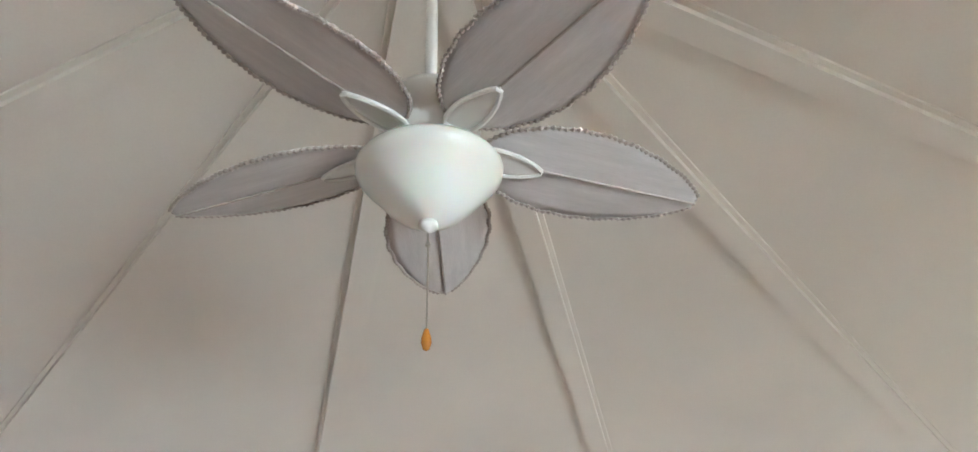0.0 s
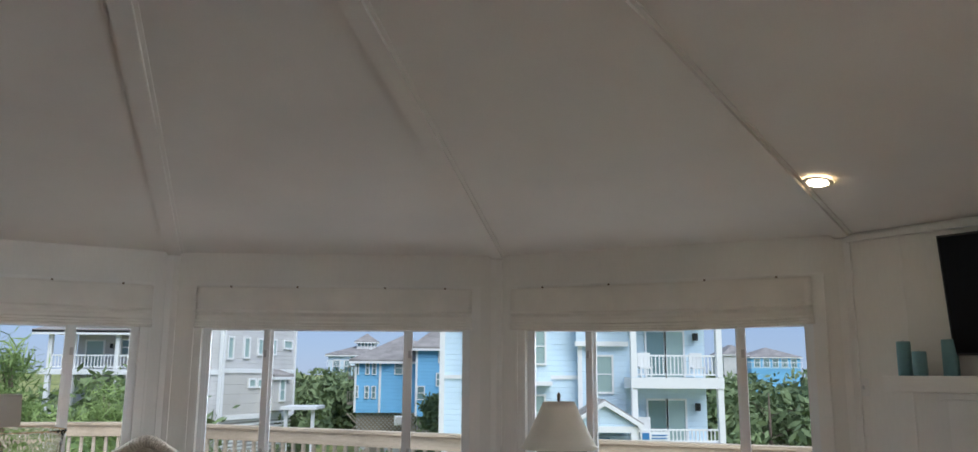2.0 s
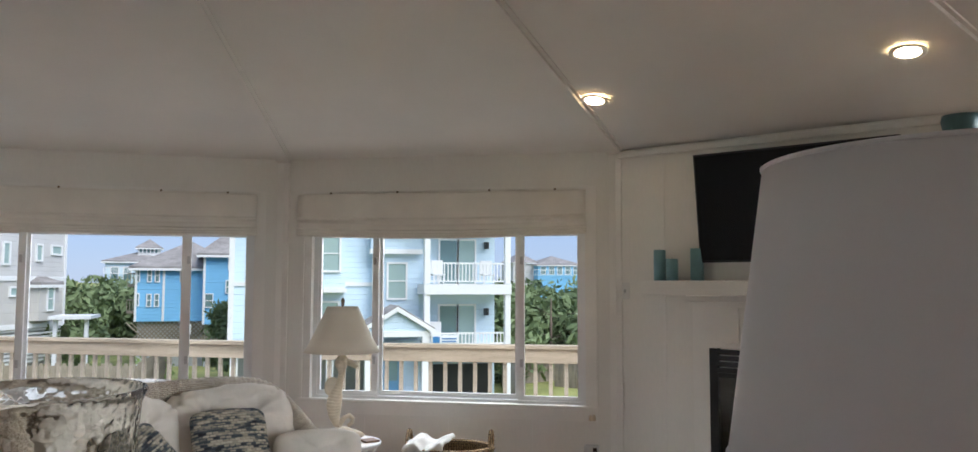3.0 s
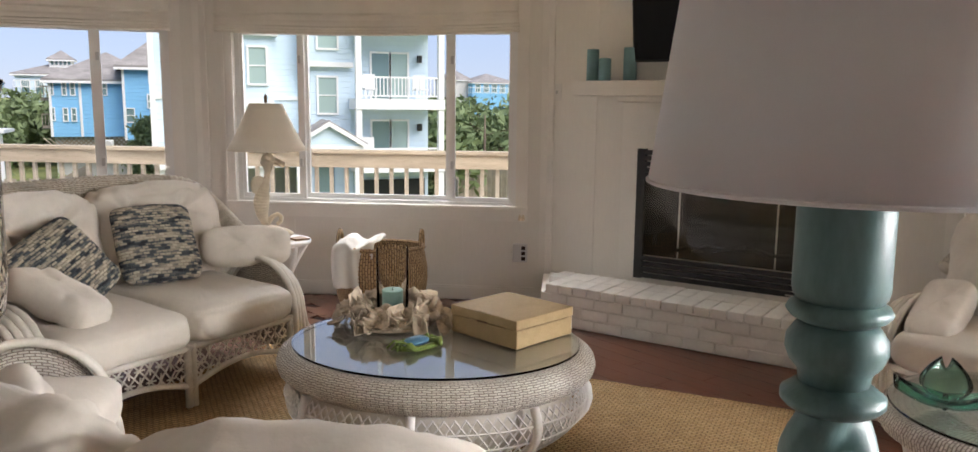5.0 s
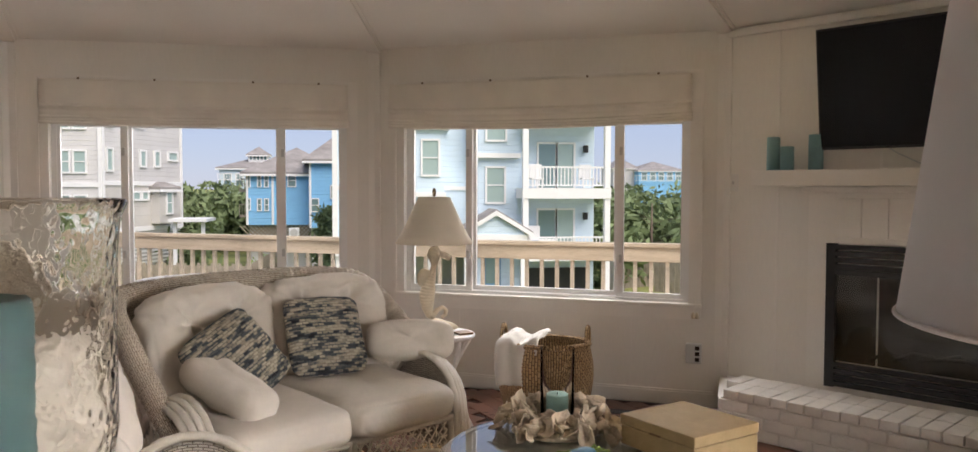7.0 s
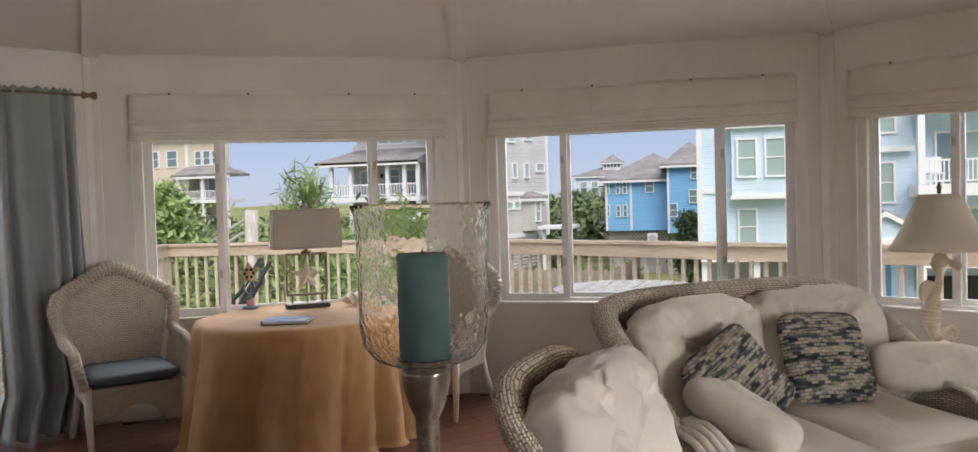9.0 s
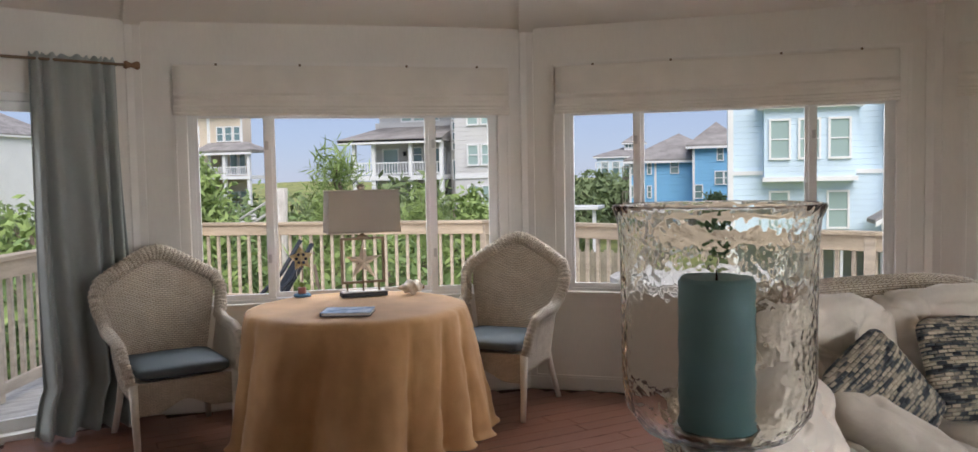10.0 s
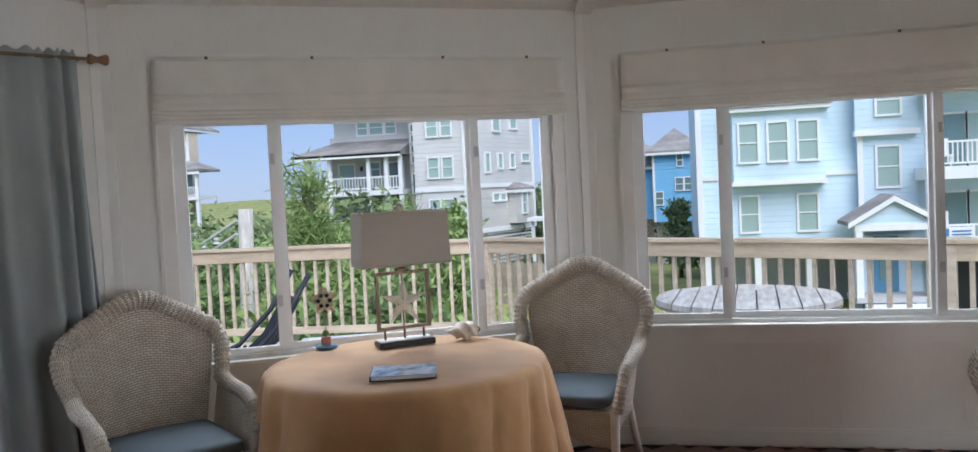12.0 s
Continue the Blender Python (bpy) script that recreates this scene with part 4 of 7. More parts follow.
part("bracket", tube(B(), [(1.2, RI - 0.001, 2.31), (1.2, RI - 0.15, 2.31)], 0.007, 8), M_BRONZE, rod)

# ---- seating: rattan frames with wicker backs and cushions ----
def lattice(bm, x0, x1, z0, z1, top_fn, y, d=0.006, pitch=0.052):
    """Open star-caned strands filling a panel whose lower edge follows top_fn."""
    def strand(a, b):
        a, b = Vector(a), Vector(b)
        v = b - a
        if v.length < 0.012:
            return
        n = Vector((-v.z, 0, v.x)).normalized() * 0.0035
        q = [a - n, b - n, b + n, a + n]
        f = [bm.verts.new(p + Vector((0, -d / 2, 0))) for p in q]
        g = [bm.verts.new(p + Vector((0, d / 2, 0))) for p in q]
        bm.faces.new(f)
        bm.faces.new(g[::-1])
        for i in range(4):
            bm.faces.new((f[i], g[i], g[(i + 1) % 4], f[(i + 1) % 4]))
    n = max(1, int((x1 - x0) / pitch))
    k = 0
    for i in range(n):
        xa, xb = x0 + (x1 - x0) * i / n, x0 + (x1 - x0) * (i + 1) / n
        lo = top_fn((xa + xb) / 2)
        rows = max(1, int((z1 - lo) / pitch))
        for j in range(rows):
            za, zb = lo + (z1 - lo) * j / rows, lo + (z1 - lo) * (j + 1) / rows
            k += 1
            yy = y + 0.003 * (k % 2)
            strand((xa, yy, za), (xb, yy, zb))
            strand((xa, yy + 0.004, zb), (xb, yy + 0.004, za))
            if (i + j) % 2:
                strand((xa, yy - 0.003, (za + zb) / 2), (xb, yy - 0.003, (za + zb) / 2))
            else:
                strand(((xa + xb) / 2, yy - 0.003, za), ((xa + xb) / 2, yy - 0.003, zb))
    return bm


def seat_unit(name, m, seats, label, category, group, rim_top=0.91, deep=0.0, bolsters=True):
    """A rattan settee or armchair: x across, front at y = 0, back towards +y."""
    s = thing(name, m, label, category, group)
    sw = 0.66 if seats == 2 else 0.62
    hw = sw * seats / 2
    out = hw + 0.13
    # front rails with arched caned panels
    for i in range(seats):
        x0 = -hw + i * sw
        x1 = x0 + sw

        def low(x, x0=x0, x1=x1):
            return 0.1 + 0.065 * math.sin(math.pi * (x - x0) / (x1 - x0))
        part("apron_lattice", lattice(B(), x0 + 0.03, x1 - 0.03, 0.1, 0.285, low, 0.02), M_RATTAN, s)
        arch = [(x0 + (x1 - x0) * j / 14, 0.02, low(x0 + (x1 - x0) * j / 14)) for j in range(15)]
        part("apron_arch", tube(B(), arch, 0.015, 8), M_RATTAN, s, smooth=True)
        part("apron_rail", tube(B(), [(x0, 0.02, 0.295), (x1, 0.02, 0.295)], 0.017, 8), M_RATTAN, s, smooth=True)
    for i in range(seats + 1):
        x = -hw + i * sw
        for dx in ((-0.016, 0.016) if 0 < i < seats else (0,)):
            part("leg", tube(B(), [(x + dx, 0.02, 0.0), (x + dx, 0.02, 0.31)], 0.018, 8), M_RATTAN, s, smooth=True)
    for x in (-hw, hw):
        part("leg", tube(B(), [(x, 0.74, 0.0), (x, 0.72, 0.35)], 0.02, 8), M_RATTAN, s, smooth=True)
    part("deck_board", box(B(), -hw, hw, 0.03, 0.74, 0.29, 0.31), M_RATTAN, s)
    # seat cushions
    for i in range(seats):
        cx = -hw + (i + 0.5) * sw
        part("seat_cushion", pad(B(), sw / 2 - 0.004, 0.36 + 0.3 * deep, 0.1, pose(cx, 0.31 + 0.3 * deep, 0.405, 2, 0, 0), 0.32, 0.22, 72, 36, crease=0.014, seed=i * 3.1), M_SOFA, s, "cream cloth seat cushion", True)

    def rim(t):
        """The rolled edge, from one arm's end round the back to the other's."""
        a = math.pi * t
        x = -(out - 0.01) * spow(math.cos(a), 0.5)
        y = 0.3 + 0.58 * math.sin(a) ** 0.55
        z = 0.56 + (rim_top - 0.56) * math.sin(a) ** 0.9
        if deep:
            half = [(hw + 0.1, 0.1, 0.36), (hw + 0.11, 0.36, 0.56), (hw + 0.115, 0.64, 0.77), (hw + 0.085, 0.9, 0.93), (hw - 0.06, 1.0, 0.975), (hw * 0.4, 1.02, 0.99)]
            run = [Vector((-px, py, pz)) for px, py, pz in half] + [Vector((px, py, pz)) for px, py, pz in half[::-1]]
            f = t * (len(run) - 1)
            i = max(0, min(int(f), len(run) - 2))
            p0, p1, p2, p3 = run[max(0, i - 1)], run[i], run[i + 1], run[min(len(run) - 1, i + 2)]
            g = f - i
            return 0.5 * (2 * p1 + (p2 - p0) * g + (2 * p0 - 5 * p1 + 4 * p2 - p3) * g * g + (3 * p1 - p0 - 3 * p2 + p3) * g ** 3)
        return Vector((x, y, z))

    def shell(u, v):
        p = rim(0.3 + 0.4 * u if deep else 0.14 + 0.72 * u)
        q = Vector((p.x * 0.93, p.y - 0.1, 0.12))
        w = p.lerp(q, v)
        w.y += 0.035 * math.sin(math.pi * v)
        return w
    bk = part("wicker_back", sheet(B(), shell, 60, 12, size=(2.2, 0.75)), M_WICKER, s, "woven wicker back shell", True)
    bk.modifiers.new("thick", "SOLIDIFY").thickness = 0.014
    edge = [rim(i / 60 if deep else 0.1 + 0.8 * i / 60) for i in range(61)]
    if deep:
        # open star caning under the roll at both ends
        for t0 in (0.02, 0.7):
            def flank(u, v):
                p = rim(t0 + 0.28 * u)
                return p.lerp(Vector((p.x * 0.95, p.y * 0.9, 0.1)), 0.06 + 0.92 * v)
            bm = B()
            for i in range(18):
                for lean in (-0.16, 0.16):
                    run = [flank(min(1.0, max(0.0, (i + 0.5) / 18 + lean * (k / 6 - 0.5))), k / 6) for k in range(7)]
                    tube(bm, run, 0.0055, 4)
            for v in (0.12, 0.3, 0.48, 0.66, 0.84):
                tube(bm, [flank(k / 14, v) for k in range(15)], 0.0055, 4)
            part("caned_end", bm, M_RATTAN, s, "open star-caned end panel")
            part("end_post", tube(B(), [flank(0.98 if t0 < 0.5 else 0.02, k / 6) for k in range(7)], 0.02, 8), M_RATTAN, s, smooth=True)
    part("rolled_edge", tube(B(), edge, (lambda u: 0.046 + 0.016 * math.sin(math.pi * u)) if deep else 0.043, 14, False, 110, 0.07), M_WICKER, s, "thick wrapped wicker roll", True)
    # arched arms of several bent canes
    for side in (-1, 1):
        for j, (dx, rr) in enumerate(((0.0, 0.27), (0.03, 0.262), (0.06, 0.25), (0.088, 0.235))):
            x = side * (hw + 0.025 + dx)
            pts = [(x, 0.02, 0.02), (x, 0.005, 0.2)]
            for k in range(13):
                a = radians(180 - 165 * k / 12)
                pts.append((x, 0.29 + (rr + 0.015) * math.cos(a), 0.33 + rr * math.sin(a)))
            pts.append((x, 0.64, 0.38))
            part("arm_cane", tube(B(), pts, 0.017, 8), M_RATTAN, s, smooth=True)

        def side_panel(u, v, side=side):
            a = radians(180 - 180 * u)
            r = 0.24 * (1 - v)
            return Vector((side * (hw + 0.05), 0.29 + (0.25 - 0.0 * v) * math.cos(a), 0.1 + (0.23 + 0.24 * math.sin(a)) * (1 - v)))
        part("side_panel", sheet(B(), side_panel, 24, 8, size=(0.6, 0.45)), M_WICKW, s, smooth=True).modifiers.new("thick", "SOLIDIFY").thickness = 0.008
        if bolsters:
            part("arm_bolster", pad(B(), 0.25, 0.115, 0.09, (pose(hw + 0.01 + 0.15 * deep, 0.28 + 0.6 * deep, 0.65 if seats == 2 else 0.55, 68, 0, -40) if side > 0 else pose(0.08 + 0.55 * deep - hw, 0.25 + 0.3 * deep, 0.6 if seats == 2 else 0.54, 0, -20, 106)), 0.5, 0.5, 48, 24, tufts=((-0.1, 0), (0.1, 0)), deep=0.025, seed=side * 2.0), M_SOFA, s, "buttoned cream bolster", True)
    # tufted back cushions
    for i in range(seats):
        cx = -hw + (i + 0.5) * sw
        fl = -1 if i == 0 and seats == 2 else 1
        tuft = [(-0.16, 0.12), (0.13, 0.12), (-0.02, -0.06)]
        turn = 0 if seats == 1 else (9 if i == 0 else -9)
        mm = pose(cx * 1.04 + 0.2 * deep, 0.64 + 0.7 * deep, 0.72 if rim_top > 0.85 else 0.62, 74, 0, turn)
        wide = sw / 2 + (0.055 if seats == 2 else 0.1)
        part("back_cushion", pad(B(), wide, 0.295, 0.135, mm, 0.42, 0.5, 96, 48, tufts=tuft, deep=0.05, crease=0.026, seed=i * 5.3 + seats), M_SOFA, s, "tufted cream back cushion", True)
    return s


LOVESEAT = "cream loveseat of painted rattan and wicker with tufted cushions"
seat_unit("loveseat", pose(1.15, 2.74, 0.012, 0, 0, 36.9), 2, LOVESEAT, "sofa", "seating group", 0.94, 0.2)
seat_unit("loveseat", pose(1.42, 0.83, 0.012, 0, 0, 143.1), 2, "cream rattan loveseat with its wicker back to the walkway", "sofa", "seating group", 0.8)
seat_unit("armchair", pose(0.8, 1.61, 0.012, 0, 0, 80), 1, "cream rattan armchair with tufted cushions", "armchair", "seating group", 0.97, 0.0, False)
seat_unit("armchair", pose(4.2, 1.1, 0.0, 0, 0, -80), 1, "cream rattan armchair with tufted cushions beside the hearth", "armchair", "seating group")


def knit_pillow(m, seed):
    bm = pad(B(), 0.225, 0.215, 0.075, None, 0.75, 0.3, 40, 20, crease=0.012, seed=seed)
    uvl = bm.loops.layers.uv.verify()
    for f in bm.faces:
        for lp in f.loops:
            lp[uvl].uv = (lp.vert.co.x + 1, lp.vert.co.y + 1)
    single("throw_pillow", bm, M_KNIT, m, "chunky knit throw pillow in charcoal, blue-grey and cream", "pillow", "knit pillows", smooth=True)


SOFA1 = pose(1.15, 2.74, 0.012, 0, 0, 36.9)
knit_pillow(SOFA1 @ pose(0.24, 0.56, 0.715, 66, 3, -8), 1.0)
knit_pillow(SOFA1 @ pose(-0.33, 0.48, 0.68, 58, -24, 14), 7.0)

# ---- rug ----
rug = B()
sheet(rug, lambda u, v: Vector((-1.6 + 3.2 * u, -1.25 + 2.5 * v, 0.011 + 0.0008 * math.sin(v * 500))), 20, 20, size=(3.2, 2.5))
ob = single("area_rug", rug, M_RUG, pose(2.01, 1.86, 0, 0, 0, -46), "golden braided sisal area rug", "rug")
ob.modifiers.new("thick", "SOLIDIFY").thickness = 0.01

# ---- coffee table ----
CT = pose(2.15, 2.03, 0.012, 0, 0, -28)
ct = thing("coffee_table", CT, "oval white wicker coffee table with a glass top", "coffee table")
AX, AY = 0.66, 0.55


def oval(r, z, n=72, dr=0.0):
    return [(r * AX * math.cos(2 * math.pi * i / n), r * AY * math.sin(2 * math.pi * i / n), z) for i in range(n)]


def belly(u, v):
    a = 2 * math.pi * u
    prof = [(0.94, 0.43), (1.0, 0.425), (1.045, 0.4), (1.06, 0.365), (1.045, 0.33), (1.0, 0.305), (0.97, 0.295)]
    k = v * (len(prof) - 1)
    i = min(int(k), len(prof) - 2)
    r = prof[i][0] + (prof[i + 1][0] - prof[i][0]) * (k - i)
    z = prof[i][1] + (prof[i + 1][1] - prof[i][1]) * (k - i)
    r *= 1 + 0.004 * math.sin(u * 2 * math.pi * 90)
    return Vector((AX * r * math.cos(a), AY * r * math.sin(a), z))


part("woven_rim", sheet(B(), belly, 360, 18, True, False, (3.6, 0.24)), M_WICKW, ct, "bulging woven white wicker rim", True)


def bowl(u, v):
    a = 2 * math.pi * u
    r = 0.97 - 0.02 * v - 0.24 * v ** 2 + 0.09 * math.sin(math.pi * v)
    return Vector((AX * r * math.cos(a), AY * r * math.sin(a), 0.3 - 0.29 * v))


bm = B()
random.seed(4)
for i in range(96):
    u0 = i / 96
    for lean in (-0.045, 0.045):
        p = [bowl(u0 + lean * t / 5, 0.06 + 0.84 * t / 5) * 1.0 for t in range(6)]
        tube(bm, p, 0.0042, 4)
for v in (0.25, 0.5, 0.72):
    tube(bm, [bowl(i / 72, v) for i in range(72)], 0.0045, 4, True)
part("caned_base", bm, M_WHITEPOLE, ct, "open caned white base")
part("inner_base", sheet(B(), lambda u, v: bowl(u, 0.02 + 0.96 * v) * 0.9 + Vector((0, 0, 0.02)), 48, 8, True), M_RATTAN, ct, smooth=True)
for a in range(8):
    part("post", tube(B(), [bowl(a / 8, 0.02 + 0.97 * t / 8) * 1.01 for t in range(9)], 0.02, 8), M_WHITEPOLE, ct, smooth=True)
part("foot_ring", tube(B(), [bowl(i / 60, 0.98) for i in range(60)], 0.014, 8, True), M_WHITEPOLE, ct, smooth=True)
part("under_top", prism(B(), [(x * 0.95, y * 0.95) for x, y, z in oval(1, 0, 48)], 0.405, 0.42), M_WICKW, ct)
part("glass_top", prism(B(), [(x, y) for x, y, z in oval(0.96, 0, 72)], 0.436, 0.446), M_TOPGLASS, ct, "thick clear glass top")
CTZ = 0.012 + 0.446


def oyster(bm, m, s):
    def fn(u, v):
        a = 2 * math.pi * v
        r = s * u
        wob = 1 + 0.18 * math.sin(3 * a + s * 90) + 0.1 * math.sin(7 * a)
        return m @ Vector((r * wob * 1.5 * math.cos(a), r * wob * math.sin(a), s * 0.5 * u * u - s * 0.1 + 0.004 * math.sin(9 * a) * u))
    sheet(bm, fn, 4, 12, False, True)


ws_ = thing("shell_wreath", Matrix.Translation((2.03, 2.32, CTZ)), "wreath of grey and brown oyster shells on the glass", "wreath")
random.seed(21)
for i in range(104):
    a = random.uniform(0, 2 * math.pi)
    r = random.uniform(0.11, 0.27)
    z = 0.035 + 0.075 * max(0.0, 1 - abs(r - 0.17) / 0.09) * random.uniform(0.4, 1.1)
    m = pose(r * math.cos(a), r * math.sin(a), z, random.uniform(-75, 75), random.uniform(-75, 75), math.degrees(a) + random.uniform(-50, 50))
    bm = B()
    oyster(bm, Matrix.Identity(4), random.uniform(0.026, 0.043))
    o = part("oyster_shell", bm, M_SHELL, ws_, smooth=True, m=m)
    o.modifiers.new("thick", "SOLIDIFY").thickness = 0.004
part("ring", tube(B(), [(0.17 * math.cos(2 * math.pi * i / 40), 0.17 * math.sin(2 * math.pi * i / 40), 0.022) for i in range(40)], 0.021, 8, True), M_SHELL, ws_)
vs = thing("glass_cylinder", Matrix.Translation((2.03, 2.32, CTZ)), "tall clear glass cylinder holding a candle", "vase")
part("glass", lathe(B(), [(0.001, 0.0), (0.07, 0.0), (0.074, 0.006), (0.074, 0.365), (0.072, 0.368), (0.0705, 0.365), (0.0705, 0.012), (0.001, 0.01)], 40), M_GLASSV, vs, smooth=True)
cc = thing("pillar_candle", Matrix.Translation((2.03, 2.32, CTZ + 0.011)), "aqua pillar candle inside the glass cylinder", "candle")
part("wax", lathe(B(), [(0.001, 0), (0.05, 0), (0.05, 0.148), (0.046, 0.152), (0.02, 0.147), (0.001, 0.146)], 28), M_CANDLE2, cc, smooth=True)
part("wick", lathe(B(), [(0.0015, 0.146), (0.001, 0.16)], 6), M_DARK, cc)

tk = thing("crab_trinket", Matrix.Translation((2.032, 1.932, CTZ + 0.001)) @ pose(0, 0, 0, 0, 0, 20), "small teal and olive crab ornament lying on the glass", "ornament")
part("body", pad(B(), 0.058, 0.042, 0.02, pose(0, 0, 0.028), 0.8, 0.9, 24, 12, crease=0.004, seed=3.0), M_BLUEG, tk, "glossy teal shell", True)
part("base_ring", tube(B(), [(0.092 * math.cos(2 * math.pi * k / 28), 0.062 * math.sin(2 * math.pi * k / 28), 0.012) for k in range(28)], 0.012, 8, True, 40, 0.2), M_GREENG, tk, "olive woven ring", True)
for side in (-1, 1):
    part("claw", tube(B(), [(side * 0.05, -0.03, 0.026), (side * 0.085, -0.062, 0.03), (side * 0.06, -0.088, 0.02)], lambda u: 0.009 + 0.008 * math.sin(math.pi * u), 8), M_GREENG, tk, smooth=True)
    for k in range(3):
        part("crab_leg", tube(B(), [(side * 0.05, 0.02 * (k - 1), 0.026), (side * 0.09, 0.03 * (k - 0.6), 0.034), (side * 0.115, 0.036 * (k - 0.5), 0.004)], 0.005, 6), M_GREENG, tk, smooth=True)

bx = thing("woven_box", Matrix.Translation((2.5, 2.0, CTZ)) @ pose(0, 0, 0, 0, 0, 24), "lidded box covered in golden woven raffia", "box")


def uv_box(bm, x0, x1, y0, y1, z0, z1, r=0.006):
    soft_box(bm, x0, x1, y0, y1, z0, z1, r)
    uvl = bm.loops.layers.uv.verify()
    bmesh.ops.recalc_face_normals(bm, faces=bm.faces)
    for f in bm.faces:
        n = f.normal
        for lp in f.loops:
            c = lp.vert.co
            lp[uvl].uv = (c.x + 2, c.y + 2) if abs(n.z) > 0.7 else ((c.x + 2, c.z + 2) if abs(n.y) > 0.7 else (c.y + 2, c.z + 2))
    return bm


part("body", uv_box(B(), -0.185, 0.185, -0.2, 0.2, 0.001, 0.082), M_BOX, bx)
lid = part("lid", uv_box(B(), -0.188, 0.188, -0.203, 0.203, 0.085, 0.128), M_BOX, bx)
part("pull_tab", soft_box(B(), -0.194, -0.189, -0.03, 0.03, 0.083, 0.09, 0.002), M_WOODB, lid)

# ---- lamp table by the window ----
rt = thing("rattan_side_table", pose(1.7, 4.02, 0, 0, 0, 0), "small round white rattan side table with bent legs", "side table")
part("top", lathe(B(), [(0.001, 0.575), (0.21, 0.575), (0.222, 0.582), (0.225, 0.592), (0.22, 0.602), (0.2, 0.605), (0.001, 0.605)], 40), M_WHITEPOLE, rt, smooth=True)
for i in range(6):
    a0 = 2 * math.pi * i / 6
    pts = []
    for t in range(13):
        f = t / 12
        r = 0.2 - 0.11 * math.sin(math.pi * f) ** 1.2
        a = a0 + 0.9 * f
        pts.append((r * math.cos(a), r * math.sin(a), 0.58 - 0.58 * f))
    part("leg", tube(B(), pts, 0.014, 8), M_WHITEPOLE, rt, smooth=True)
part("stretcher_ring", tube(B(), [(0.125 * math.cos(2 * math.pi * i / 24), 0.125 * math.sin(2 * math.pi * i / 24), 0.22) for i in range(24)], 0.012, 8, True), M_WHITEPOLE, rt, smooth=True)
single("coaster", soft_box(B(), -0.05, 0.05, -0.05, 0.05, 0, 0.012, 0.003), M_WOODB, pose(1.84, 3.96, 0.6055, 0, 0, 20), "square dark wooden coaster on the table", "coaster")

sl = thing("seahorse_lamp", pose(1.66, 3.99, 0.6055, 0, 0, 15), "table lamp on a cast sand seahorse with a cream shade", "table lamp")
part("rock_base", pad(B(), 0.14, 0.085, 0.04, pose(0.02, 0, 0.036), 0.8, 0.8, 28, 14, crease=0.03, seed=2.0), M_STONE, sl, smooth=True)


def horse_r(u):
    return 0.012 + 0.036 * math.exp(-((u - 0.52) / 0.2) ** 2) + 0.03 * math.exp(-((u - 0.93) / 0.08) ** 2)


spine = [(0.05, 0, 0.1), (0.075, 0, 0.115), (0.08, 0, 0.145), (0.055, 0, 0.165), (0.02, 0, 0.15), (-0.012, 0, 0.11), (-0.03, 0, 0.12), (-0.045, 0, 0.17), (-0.05, 0, 0.24), (-0.035, 0, 0.32), (-0.01, 0, 0.39), (0.0, 0, 0.44), (-0.005, 0, 0.49), (0.005, 0, 0.525), (0.025, 0, 0.54)]
part("seahorse", tube(B(), spine, horse_r, 14, False, 34, 0.05), M_STONE, sl, "ribbed cast seahorse figure", True)
part("snout", tube(B(), [(0.0, 0, 0.515), (0.06, 0, 0.5), (0.105, 0, 0.478)], lambda u: 0.028 - 0.014 * u + 0.006 * (u > 0.9), 10), M_STONE, sl, smooth=True)
part("fin", pad(B(), 0.05, 0.012, 0.06, pose(-0.07, 0, 0.36, 0, 12, 0), 0.8, 0.8, 16, 10), M_STONE, sl, smooth=True)
part("neck_rod", lathe(B(), [(0.01, 0.53), (0.01, 0.62)], 10), M_BRONZE, sl)
bm = lathe(B(), [(0.245, 0.575), (0.1, 0.865)], 48)
shade = part("shade", sheet(B(), lambda u, v: Vector(((0.245 - 0.145 * u ** 0.9) * math.cos(2 * math.pi * v), (0.245 - 0.145 * u ** 0.9) * math.sin(2 * math.pi * v), 0.575 + 0.29 * u)), 6, 48, False, True), M_SHADEC, sl, "tapered cream cloth shade", True)
shade.modifiers.new("thick", "SOLIDIFY").thickness = 0.003
bm.free()
part("shade_spider", box(B(), -0.1, 0.1, -0.003, 0.003, 0.857, 0.861), M_BRONZE, sl)
part("finial", lathe(B(), [(0.004, 0.6), (0.004, 0.87), (0.012, 0.872), (0.009, 0.885), (0.014, 0.9), (0.008, 0.915), (0.001, 0.925)], 12), M_BRONZE, sl, smooth=True)

# ---- basket and throw ----
BK = pose(2.47, 4.34, 0, 0, 0, -20) @ Matrix.Scale(1.1, 4)
bs = thing("basket", BK, "large woven seagrass basket with two loop handles", "basket")


def hamper(u, v):
    a = 2 * math.pi * v
    r = 0.2 + 0.075 * math.sin(math.pi * (0.15 + 0.62 * u))
    r *= 1 + 0.012 * math.sin(u * 110) * (1 if int(v * 40) % 2 else -1)
    return Vector((1.1 * r * math.cos(a), 0.8 * r * math.sin(a), 0.42 * u))


